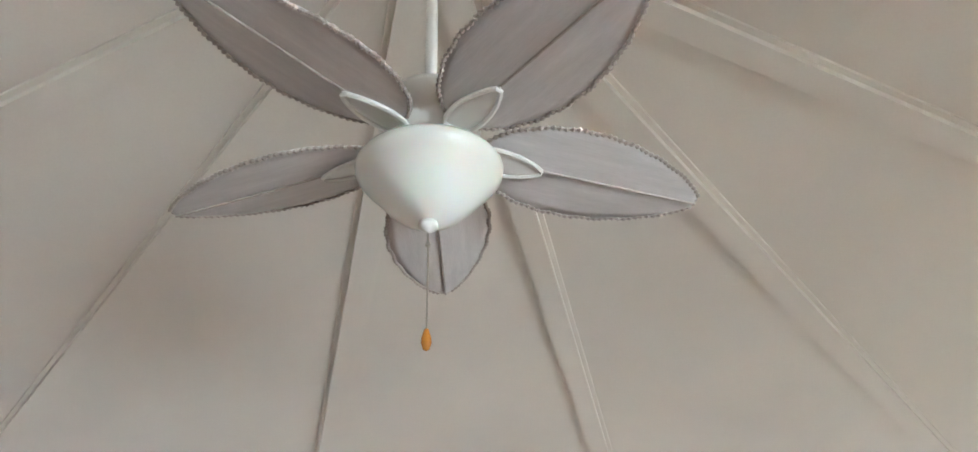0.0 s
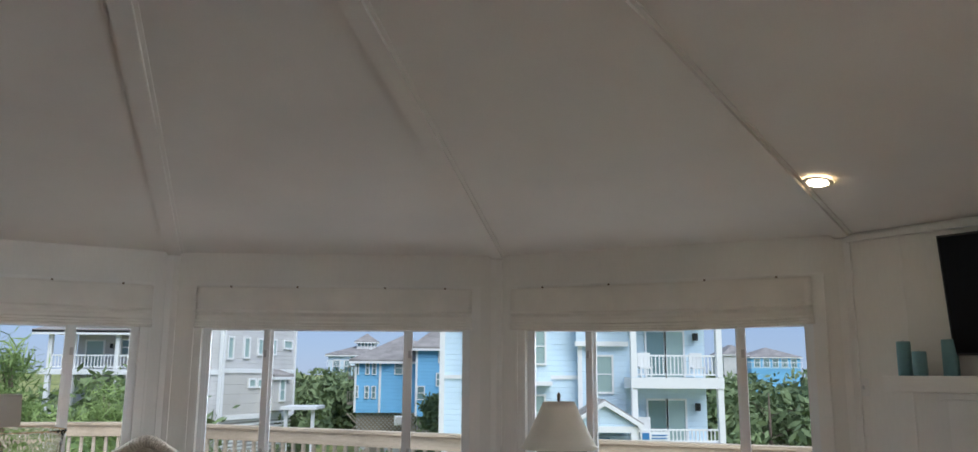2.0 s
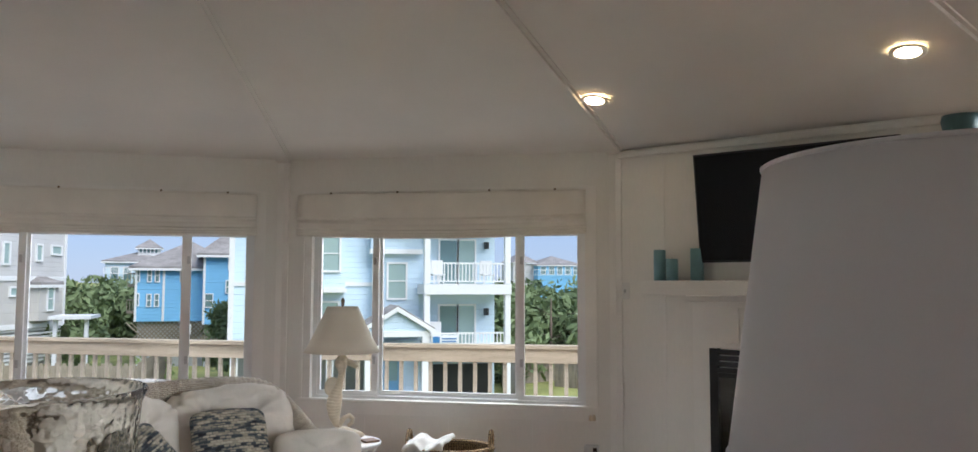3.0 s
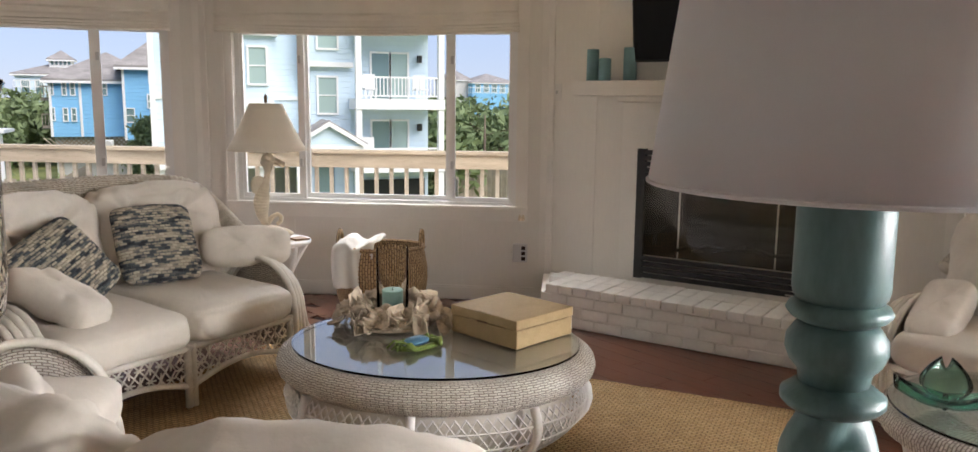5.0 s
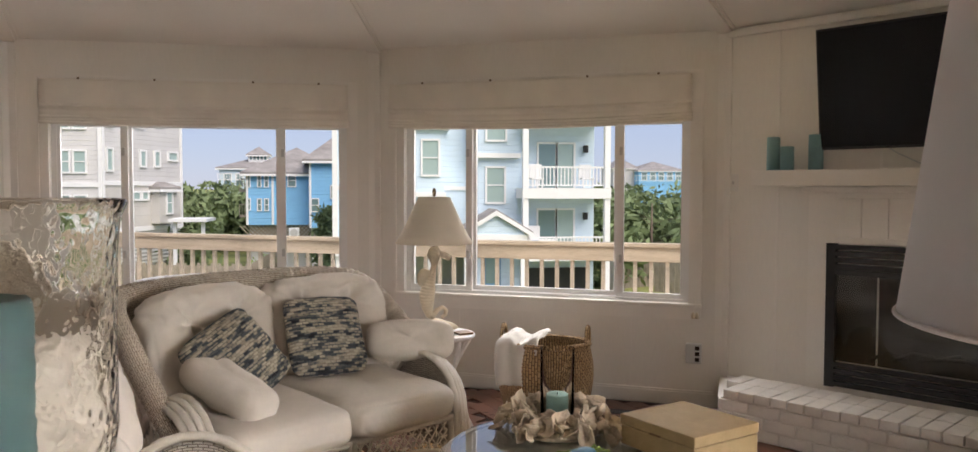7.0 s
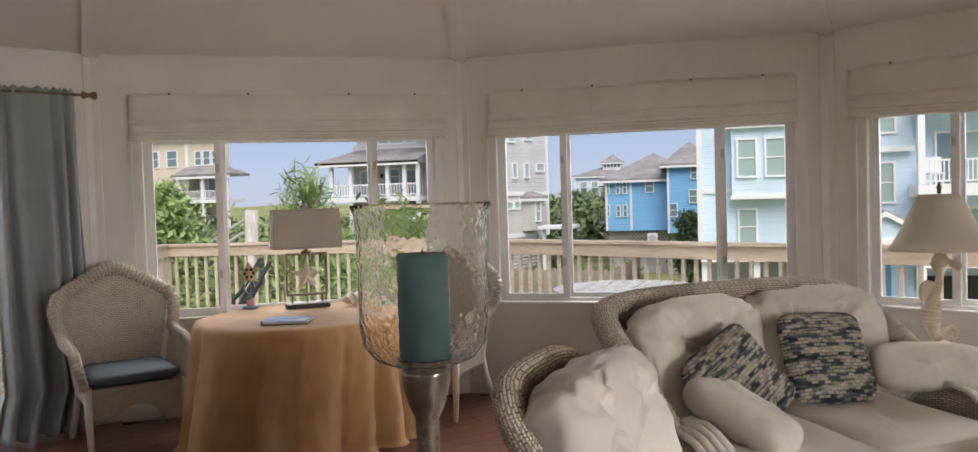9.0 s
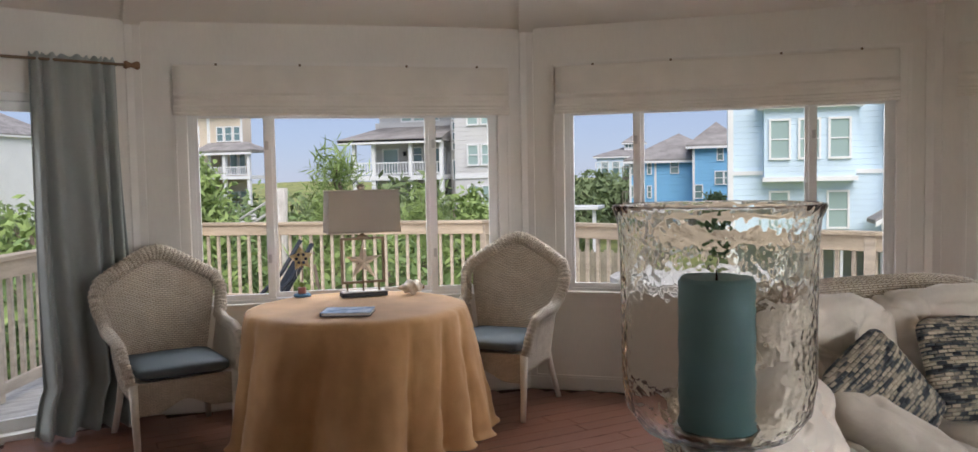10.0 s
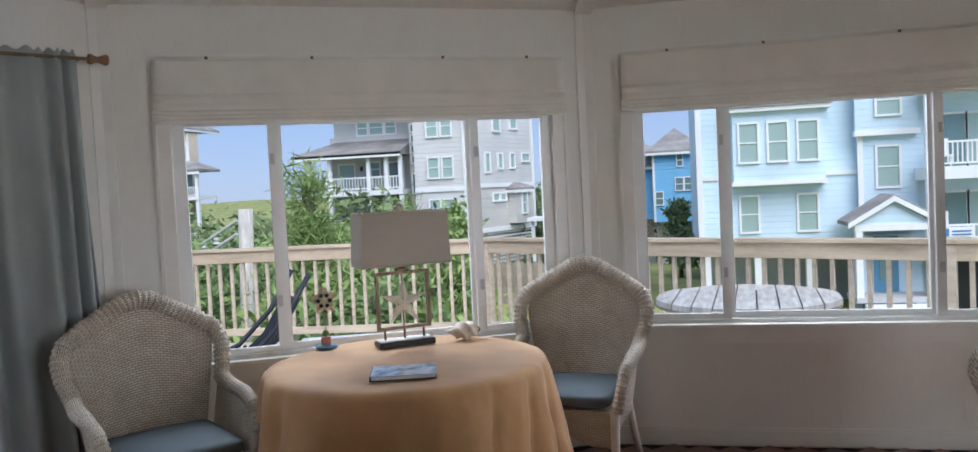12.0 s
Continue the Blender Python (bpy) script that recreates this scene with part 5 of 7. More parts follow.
part("body", sheet(B(), hamper, 60, 80, False, True, (0.45, 1.6)), M_BASKET, bs, smooth=True).modifiers.new("thick", "SOLIDIFY").thickness = 0.014
part("bottom", prism(B(), [(1.1 * 0.22 * math.cos(2 * math.pi * i / 24), 0.8 * 0.22 * math.sin(2 * math.pi * i / 24)) for i in range(24)], 0.002, 0.012), M_BASKET, bs)
part("rolled_rim", tube(B(), [hamper(1, i / 40) for i in range(40)], 0.016, 8, True, 60, 0.12), M_BASKET, bs, smooth=True)
for side in (-1, 1):
    part("handle", tube(B(), [(side * 0.265 + 0.05 * math.cos(radians(a)) * 0.15, 0.065 * math.cos(radians(a)), 0.4 + 0.125 * math.sin(radians(a))) for a in range(0, 181, 15)], 0.0125, 8, False, 22, 0.15), M_BASKET, bs, smooth=True)


def throw(u, v):
    x = -0.25 + 0.26 * v + 0.02 * math.sin(u * 7)
    s = u * 0.75
    if s < 0.45:
        y, z = 0.17 - s * 0.78, 0.45 + 0.03 * math.sin(math.pi * s / 0.45) + 0.02 * math.sin(v * 9)
    else:
        y, z = -0.195 - 0.012 * math.sin(v * 14), 0.45 - (s - 0.45) * 0.9
    return Vector((x - (0.1 * (s - 0.3) if s > 0.3 else 0), y, z + 0.012 * noise.noise(Vector((u * 8, v * 8, 0)))))


th = single("throw_blanket", sheet(B(), throw, 40, 30), M_THROW, BK, "white fringed throw hung over the basket", "blanket", smooth=True)
th.modifiers.new("thick", "SOLIDIFY").thickness = 0.012

# ---- side table with the glass bowl ----
st = thing("wicker_side_table", pose(3.5, 0.32, 0.012), "round white wicker side table with a glass top", "side table")


def drum(u, v):
    a = 2 * math.pi * v
    prof = [(0.37, 0.545), (0.4, 0.535), (0.415, 0.505), (0.405, 0.47), (0.37, 0.45), (0.34, 0.44)]
    k = u * (len(prof) - 1)
    i = min(int(k), len(prof) - 2)
    r = prof[i][0] + (prof[i + 1][0] - prof[i][0]) * (k - i)
    z = prof[i][1] + (prof[i + 1][1] - prof[i][1]) * (k - i)
    r *= 1 + 0.004 * math.sin(v * 2 * math.pi * 70)
    return Vector((r * math.cos(a), r * math.sin(a), z))


part("woven_rim", sheet(B(), drum, 15, 280, False, True, (0.24, 2.5)), M_WICKW, st, "bulging woven rim", True)
part("under_top", lathe(B(), [(0.001, 0.52), (0.37, 0.52), (0.37, 0.53), (0.001, 0.53)], 40), M_WICKW, st)
part("glass_top", lathe(B(), [(0.001, 0.547), (0.385, 0.547), (0.388, 0.551), (0.385, 0.556), (0.001, 0.556)], 48), M_TOPGLASS, st, "clear glass top")
for i in range(6):
    a = 2 * math.pi * i / 6
    part("post", tube(B(), [(0.34 * math.cos(a), 0.34 * math.sin(a), 0.45), (0.28 * math.cos(a), 0.28 * math.sin(a), 0.25), (0.33 * math.cos(a), 0.33 * math.sin(a), 0.0)], 0.018, 8), M_WHITEPOLE, st, smooth=True)
bm = B()
for i in range(48):
    for lean in (-0.35, 0.35):
        a = 2 * math.pi * i / 48
        tube(bm, [((0.34 - 0.06 * math.sin(math.pi * t / 4)) * math.cos(a + lean * t / 4), (0.34 - 0.06 * math.sin(math.pi * t / 4)) * math.sin(a + lean * t / 4), 0.44 - 0.42 * t / 4) for t in range(5)], 0.004, 4)
part("caned_base", bm, M_WHITEPOLE, st, "open caned base")

gb = thing("glass_bowl", pose(3.27, 0.42, 0.569, 0, 0, 30), "sea-green glass bowl shaped like folded leaves", "bowl")
for i, (ang, s) in enumerate(((10, 1.0), (130, 0.9), (250, 0.95))):
    def leaf(u, v, s=s):
        w = 0.075 * s * math.sin(math.pi * (0.06 + 0.9 * u)) ** 0.7
        y = w * (2 * v - 1)
        return Vector((-0.02 + 0.2 * s * u, y, 0.006 + 0.075 * s * (u ** 2) + 0.04 * (2 * v - 1) ** 2))
    o = part("leaf", sheet(B(), leaf, 20, 10), M_GLASSG, gb, smooth=True, m=pose(0, 0, 0, 0, 0, ang))
    o.modifiers.new("thick", "SOLIDIFY").thickness = 0.006
fg = thing("driftwood_lamp", pose(3.66, 0.5, 0.569), "pale cast driftwood lamp base on the side table", "table lamp")
part("base", tube(B(), [(0, 0, 0), (0.02, 0.01, 0.1), (-0.015, 0.0, 0.22), (0.015, 0.01, 0.36), (0, 0, 0.48)], lambda u: 0.085 - 0.11 * u + 0.075 * u * u + 0.012 * math.sin(u * 20), 14), M_STONE, fg, smooth=True)
part("stem", tube(B(), [(0, 0, 0.47), (0, 0, 0.56)], 0.008, 8), M_BRONZE, fg)

# ---- end tables of the near loveseat, with the drum lamp and the hurricane ----
def end_table(x, y, r, up=0.0):
    t = thing("end_table", pose(x, y, 0), "round white rattan end table", "end table", "end tables")
    part("top", lathe(B(), [(0.001, 0.63 + up), (r - 0.01, 0.63 + up), (r, 0.638 + up), (r, 0.65 + up), (r - 0.008, 0.658 + up), (0.001, 0.658 + up)], 40), M_WHITEPOLE, t, smooth=True)
    for i in range(4):
        a = math.pi / 4 + i * math.pi / 2
        part("leg", tube(B(), [(0.8 * r * math.cos(a), 0.8 * r * math.sin(a), 0.635 + up), (0.6 * r * math.cos(a), 0.6 * r * math.sin(a), 0.3), (0.85 * r * math.cos(a), 0.85 * r * math.sin(a), 0.0)], 0.018, 8), M_WHITEPOLE, t, smooth=True)
    part("shelf", lathe(B(), [(0.001, 0.24), (r * 0.62, 0.24), (r * 0.62, 0.255), (0.001, 0.255)], 28), M_WHITEPOLE, t)


LX, LY = 1.897, -0.488
HX, HY = -0.009, 0.585
end_table(LX, LY, 0.26, 0.048)
end_table(HX, HY, 0.22, 0.018)
end_table(0.832, -0.36, 0.2, 0.018)
dl = thing("drum_shade_lamp", pose(LX, LY, 0.7065), "tall teal spiral-turned table lamp with a pale grey drum shade", "table lamp")
part("foot", lathe(B(), [(0.001, 0), (0.11, 0.0), (0.112, 0.02), (0.09, 0.035), (0.062, 0.045), (0.055, 0.06)], 32), M_TEAL, dl, smooth=True)


def twist(u, v):
    a = 2 * math.pi * v
    z = 0.055 + 0.335 * u
    r = 0.051 + 0.015 * math.sin(2 * a - u * 12) - 0.006 * (1 - math.sin(math.pi * u))
    return Vector((r * math.cos(a), r * math.sin(a), z))


part("twisted_shaft", sheet(B(), twist, 50, 40, False, True), M_TEAL, dl, "distressed teal spiral shaft", True)
for prof in ([(0.048, 0.386), (0.058, 0.39), (0.066, 0.398), (0.066, 0.408), (0.056, 0.416), (0.046, 0.424)], [(0.044, 0.423), (0.047, 0.44), (0.058, 0.452), (0.064, 0.468), (0.063, 0.484), (0.054, 0.498), (0.047, 0.506)], [(0.047, 0.505), (0.06, 0.512), (0.066, 0.52), (0.062, 0.528), (0.052, 0.534)]):
    part("turned_ring", lathe(B(), prof, 36), M_TEAL, dl, "turned teal ring", True)
part("column", lathe(B(), [(0.052, 0.533), (0.058, 0.54), (0.06, 0.55), (0.06, 0.72), (0.054, 0.727), (0.001, 0.728)], 36), M_TEAL, dl, smooth=True)
part("harp_rod", tube(B(), [(0, 0, 0.7), (0.053, -0.016, 1.075)], 0.006, 8), M_BRONZE, dl)
ds = part("drum_shade", sheet(B(), lambda u, v: Vector((0.25 * math.cos(2 * math.pi * v) + 0.053 * u, 0.25 * math.sin(2 * math.pi * v) - 0.016 * u, 0.684 + 0.39 * u)), 4, 64, False, True), M_SHADE, dl, "pale grey cloth drum shade", True)
ds.modifiers.new("thick", "SOLIDIFY").thickness = 0.003
for z, r, lean in ((0.684, 0.2505, 0.0), (1.074, 0.2505, 1.0)):
    part("shade_hoop", tube(B(), [(r * math.cos(2 * math.pi * i / 60) + 0.053 * lean, r * math.sin(2 * math.pi * i / 60) - 0.016 * lean, z) for i in range(60)], 0.003, 6, True), M_SHADE, dl)
part("spider", box(B(), -0.195, 0.301, -0.019, -0.013, 1.064, 1.069), M_BRONZE, dl)
part("finial", lathe(B(), [(0.012, 1.069), (0.018, 1.09), (0.014, 1.104), (0.021, 1.116), (0.024, 1.13), (0.022, 1.137), (0.001, 1.138)], 20, Matrix.Translation((0.053, -0.016, 0))), M_TEAL, dl, "teal turned finial", True)

def hurricane(hx, hy):
    hu = thing("hurricane_candle_holder", pose(hx, hy, 0.677), "hammered glass hurricane on a mercury-metal pedestal", "candle holder", "hurricanes")
    part("pedestal", lathe(B(), [(0.001, 0), (0.075, 0), (0.078, 0.012), (0.05, 0.03), (0.028, 0.05), (0.02, 0.08), (0.026, 0.12), (0.028, 0.2), (0.024, 0.3), (0.019, 0.42), (0.021, 0.47), (0.03, 0.49), (0.036, 0.51), (0.04, 0.53), (0.042, 0.545), (0.042, 0.553), (0.001, 0.554)], 32), M_MERCURY, hu, "mottled silver-bronze pedestal", True)
    ho = [(0.001, 0.556), (0.045, 0.557), (0.085, 0.572), (0.103, 0.597), (0.108, 0.63), (0.108, 0.7), (0.109, 0.78), (0.112, 0.812), (0.118, 0.826), (0.116, 0.829)]
    hi_ = [(r - 0.004, z + 0.003) for r, z in reversed(ho[1:-1])] + [(0.001, 0.561)]
    part("glass", lathe(B(), ho + hi_, 64), M_GLASSH, hu, "clear hammered glass cup", True)
    part("candle_plate", lathe(B(), [(0.001, 0.563), (0.046, 0.563), (0.05, 0.57), (0.047, 0.571), (0.001, 0.568)], 32), M_MERCURY, hu, smooth=True)
    hc = thing("pillar_candle", pose(hx, hy, 0.677 + 0.5715), "thick teal pillar candle inside the hurricane glass", "candle", "hurricane candles")
    part("wax", lathe(B(), [(0.001, 0), (0.043, 0.0), (0.043, 0.168), (0.04, 0.174), (0.02, 0.17), (0.001, 0.168)], 32), M_CANDLE, hc, smooth=True)
    part("wick", lathe(B(), [(0.0015, 0.168), (0.001, 0.182)], 6), M_DARK, hc)


hurricane(HX, HY)
hurricane(0.832, -0.36)

# ---- table with the gold cloth ----
TX, TY, TZ = -2.13, 4.16, 0.785
dt = thing("round_table", pose(TX, TY, 0), "round pedestal table under a floor-length cloth", "table")
part("tabletop", lathe(B(), [(0.001, 0.75), (0.64, 0.75), (0.645, 0.765), (0.64, 0.778), (0.001, 0.778)], 48), M_WOODB, dt)
part("pedestal", lathe(B(), [(0.25, 0.0), (0.25, 0.04), (0.06, 0.1), (0.05, 0.6), (0.12, 0.75)], 20), M_WOODB, dt)


def drape(u, v):
    a = 2 * math.pi * v
    if u < 0.3:
        r = 0.655 * u / 0.3
        return Vector((r * math.cos(a), r * math.sin(a), TZ + 0.002 * noise.noise(Vector((r * 6 * math.cos(a), r * 6 * math.sin(a), 0)))))
    w = (u - 0.3) / 0.7
    fold = abs(math.sin(a * 6.5 + 1.3 * math.sin(a * 2) + 0.6 * math.sin(a * 3 + 1) + 0.5 * w)) ** 0.55
    big = noise.noise(Vector((2.2 * math.cos(a), 2.2 * math.sin(a), 0.6 * w)))
    r = 0.657 + 0.03 * w ** 0.6 + (0.115 * (fold - 0.25) * w ** 0.6 + 0.1 * big * w)
    crease = noise.noise(Vector((9.0 * math.cos(a) + 2.0 * w, 9.0 * math.sin(a), 1.6 * w + 4.0)))
    r += 0.03 * w ** 0.5 * (0.4 - abs(crease)) + 0.006 * noise.noise(Vector((16 * math.cos(a), 16 * math.sin(a), 9 * w)))
    flare = math.exp(-((a - 5.15 + 0.35 * (1 - w)) / 0.16) ** 2)
    r += 0.11 * flare * w ** 1.6
    z = TZ - 0.006 - (TZ - 0.012) * w ** 1.0
    if w > 0.96:
        r += 0.03 * (w - 0.96) / 0.04
    return Vector((r * math.cos(a), r * math.sin(a), max(0.008, z)))


tc_ = single("tablecloth", sheet(B(), drape, 46, 260, False, True), M_GOLD, pose(TX, TY, 0), "golden linen tablecloth hanging in folds to the floor", "tablecloth", smooth=True)


def wicker_chair(m, label):
    """A wicker armchair facing -y: one thick wrapped roll runs from arm to arm over a shield-shaped back."""
    c = thing("wicker_chair", m, label, "chair", "chairs at the table")
    half = [(0.3, -0.3, 0.43), (0.325, -0.29, 0.55), (0.335, -0.22, 0.635), (0.345, -0.08, 0.665), (0.345, 0.1, 0.67), (0.34, 0.2, 0.7), (0.365, 0.25, 0.78), (0.375, 0.28, 0.87), (0.345, 0.31, 0.945), (0.26, 0.335, 0.998), (0.16, 0.35, 1.055), (0.065, 0.355, 1.108)]
    path = [(-x, y, z) for x, y, z in half] + [(0, 0.357, 1.122)] + half[::-1]
    part("rolled_edge", tube(B(), path, lambda u: 0.03 + 0.016 * math.sin(math.pi * u) ** 2, 12, False, 100, 0.1), M_WICKER, c, "thick wrapped wicker roll", True)

    def back(u, v):
        x = 2 * u - 1
        top = 1.098 - 0.145 * abs(x) ** 1.7
        wide = 0.245 + 0.115 * v - 0.05 * max(0, v - 0.75)
        z = 0.42 + (top - 0.42) * v
        return Vector((x * wide, 0.2 + 0.14 * v + 0.05 * (1 - x * x) * 0.6, z))
    part("back_panel", sheet(B(), back, 40, 30, size=(0.62, 0.62)), M_WICKER, c, "woven wicker back", True).modifiers.new("thick", "SOLIDIFY").thickness = 0.014
    bm = B()
    for rr in (0.07, 0.12, 0.16):
        tube(bm, [back(0.5 + rr * 1.4 * math.cos(radians(a)), 0.62 + rr * 1.2 * math.sin(radians(a))) + Vector((0, -0.011, 0)) for a in range(0, 360, 12)], 0.0035, 5, True)
    part("diamond_braid", bm, M_WICKER, c)
    for side in (-1, 1):
        def flank(u, v, side=side):
            y = -0.28 + 0.5 * u
            top = 0.55 + 0.11 * math.sin(min(1, u * 1.6) * math.pi / 2)
            z = 0.3 + (top - 0.3) * v
            x = side * (0.275 + 0.055 * v)
            return Vector((x, y, z))
        part("side_panel", sheet(B(), flank, 20, 14, size=(0.5, 0.35)), M_WICKER, c, smooth=True).modifiers.new("thick", "SOLIDIFY").thickness = 0.01
        part("leg", tube(B(), [(side * 0.285, -0.29, 0.44), (side * 0.28, -0.29, 0.2), (side * 0.275, -0.295, 0.0)], lambda u: 0.026 - 0.008 * u, 9), M_RATTAN, c, smooth=True)
        part("leg", tube(B(), [(side * 0.25, 0.22, 0.4), (side * 0.27, 0.3, 0.15), (side * 0.29, 0.36, 0.0)], lambda u: 0.024 - 0.006 * u, 9), M_RATTAN, c, smooth=True)

    def skirt(u, v):
        x = -0.285 + 0.57 * u
        low = 0.2 + 0.09 * math.sin(math.pi * u) ** 0.7 + 0.02 * math.cos(u * 4 * math.pi)
        return Vector((x, -0.295, 0.43 + (low - 0.43) * v))
    part("front_skirt", sheet(B(), skirt, 36, 14, size=(0.57, 0.25)), M_WICKER, c, "scalloped wicker skirt", True).modifiers.new("thick", "SOLIDIFY").thickness = 0.012
    part("seat_frame", soft_box(B(), -0.275, 0.275, -0.29, 0.25, 0.405, 0.425, 0.006), M_RATTAN, c)
    part("seat_cushion", pad(B(), 0.262, 0.265, 0.045, pose(0, -0.05, 0.475), 0.4, 0.18, 40, 16, crease=0.004), M_SEATBLUE, c, "slate blue box seat cushion", True)
    return c


wicker_chair(pose(-3.18, 3.78, 0, 0, 0, 50), "cream wicker armchair with slate seat beside the curtain")
wicker_chair(pose(-1.42, 4.87, 0, 0, 0, -8), "cream wicker armchair with slate seat under the window")

# things on the table
TT = TZ + 0.0045


def star(bm, r, inner, thick, m, n=5, top=90, bend=0.0):
    ctr = [bm.verts.new(m @ Vector((0, s * thick, 0))) for s in (-1, 1)]
    ringv = []
    for i in range(2 * n):
        a = radians(top + 180 / n * i)
        rad = r if i % 2 == 0 else inner
        wob = 1 + 0.06 * math.sin(i * 2.3)
        ringv.append(bm.verts.new(m @ Vector((rad * wob * math.cos(a), 0, rad * wob * math.sin(a)))))
    for i in range(2 * n):
        j = (i + 1) % (2 * n)
        bm.faces.new((ringv[i], ringv[j], ctr[0]))
        bm.faces.new((ringv[j], ringv[i], ctr[1]))
    return bm


sf = thing("starfish_lamp", pose(-2.245, 4.5, TT, 0, 0, 36), "table lamp with a starfish in a bronze frame and linen shade", "table lamp")
part("base_block", soft_box(B(), -0.15, 0.15, -0.055, 0.055, 0, 0.028, 0.004), M_BLACK, sf, "black block base")
part("base_top", soft_box(B(), -0.142, 0.142, -0.048, 0.048, 0.0285, 0.034, 0.002), M_PLASTIC, sf)
for x in (-0.105, 0.0, 0.105):
    part("stem", tube(B(), [(x, 0, 0.033), (x, 0, 0.085)], 0.006, 8), M_BRONZE, sf)
part("centre_rod", tube(B(), [(0, 0.006, 0.08), (0, 0.006, 0.42)], 0.005, 8), M_BRONZE, sf)
bm = B()
box(bm, -0.145, 0.145, -0.012, 0.012, 0.084, 0.1)
box(bm, -0.145, 0.145, -0.012, 0.012, 0.37, 0.386)
box(bm, -0.145, -0.129, -0.012, 0.012, 0.1, 0.37)
box(bm, 0.129, 0.145, -0.012, 0.012, 0.1, 0.37)
part("square_frame", bm, M_BRONZE, sf, "square bronze frame")
o = part("starfish", star(B(), 0.135, 0.042, 0.02, Matrix.Translation((0, -0.008, 0.225))), M_STAR, sf, "cream starfish with dark spots")
random.seed(5)
for i in range(9):
    a, r = random.uniform(0, 6.28), random.uniform(0.01, 0.05)
    part("spot", lathe(B(), [(0.001, 0), (0.004, 0.0), (0.002, 0.003), (0.0005, 0.0035)], 8, Matrix.Translation((r * math.cos(a), -0.024 + r * 0.25, 0.225 + r * math.sin(a))) @ Matrix.Rotation(radians(90), 4, "X")), M_BRONZE, o)
part("saddle", soft_box(B(), -0.035, 0.035, -0.014, 0.014, 0.387, 0.4, 0.004), M_BRONZE, sf)
part("neck", lathe(B(), [(0.02, 0.4), (0.012, 0.41), (0.01, 0.43), (0.016, 0.44), (0.006, 0.45), (0.006, 0.7)], 12), M_BRONZE, sf)
bm = B()
for s0, s1 in (((-0.235, -0.115), (0.235, -0.115)), ((0.235, -0.115), (0.235, 0.115)), ((0.235, 0.115), (-0.235, 0.115)), ((-0.235, 0.115), (-0.235, -0.115))):
    sheet(bm, lambda u, v: Vector(((s0[0] + (s1[0] - s0[0]) * v) * (1 - 0.04 * u), (s0[1] + (s1[1] - s0[1]) * v) * (1 - 0.04 * u), 0.425 + 0.27 * u)), 2, 4)
bmesh.ops.remove_doubles(bm, verts=bm.verts, dist=0.0005)
sh = part("shade", bm, M_SHADET, sf, "rectangular linen shade")
sh.modifiers.new("thick", "SOLIDIFY").thickness = 0.004
for z, f in ((0.425, 1.0), (0.69, 0.96)):
    pts = [(x * f, y * f, z) for x, y in ((-0.235, -0.115), (0.235, -0.115), (0.235, 0.115), (-0.235, 0.115))]
    dense = [tuple(Vector(pts[i]).lerp(Vector(pts[(i + 1) % 4]), t / 6)) for i in range(4) for t in range(6)]
    part("shade_binding", tube(B(), dense, 0.006, 6, True), M_SHADET, sh)
part("finial", lathe(B(), [(0.006, 0.69), (0.02, 0.7), (0.028, 0.715), (0.022, 0.73), (0.001, 0.735)], 16), M_SHADET, sf, smooth=True)

fi = thing("star_figurine", pose(-2.65, 4.42, TT, 0, 0, 24), "small painted star figurine on a blue round base", "figurine")
part("base", lathe(B(), [(0.001, 0), (0.055, 0), (0.058, 0.008), (0.05, 0.018), (0.001, 0.02)], 24), M_BLUEG, fi, "blue glazed base", True)
part("block", soft_box(B(), -0.026, 0.026, -0.022, 0.022, 0.019, 0.06, 0.006), M_PINK, fi, "pink block", True)
part("ball", lathe(B(), [(0.001, 0.058), (0.014, 0.064), (0.018, 0.076), (0.014, 0.09), (0.001, 0.095)], 16), M_GREENG, fi, "green ball", True)
part("wire", tube(B(), [(0, 0, 0.09), (0.006, 0, 0.15), (0, 0, 0.21)], 0.003, 6), M_WOODB, fi)
part("wire_loop", tube(B(), [(0.035 * math.cos(radians(a)), 0.01, 0.15 + 0.05 * math.sin(radians(a))) for a in range(0, 360, 20)], 0.0018, 5, True), M_STEEL, fi)
o = part("star", star(B(), 0.085, 0.045, 0.014, Matrix.Translation((0, 0, 0.25)), top=96), M_FLOWERY, fi, "painted wooden star")
for i in range(6):
    a, r = i * 1.05, 0.03
    part("flower", lathe(B(), [(0.001, 0), (0.011, 0.0), (0.007, 0.004), (0.001, 0.005)], 8, Matrix.Translation((r * math.cos(a), -0.012, 0.25 + r * math.sin(a))) @ Matrix.Rotation(radians(90), 4, "X")), M_NAVY, o)

cs = thing("conch_shell", pose(-1.97, 4.62, TT + 0.001, 0, 0, 30), "cream and brown spotted conch shell", "seashell")


def conch(u, v):
    a = 2 * math.pi * v
    r = 0.055 * math.sin(math.pi * (0.04 + 0.92 * u)) ** 0.8 * (1.2 - 0.7 * u)
    k = 1 + 0.45 * max(0, math.sin(a * 3 + u * 18)) * (u < 0.75)
    return Vector((-0.08 + 0.17 * (1 - u), r * k * math.cos(a), 0.045 + r * 0.8 * k * math.sin(a)))


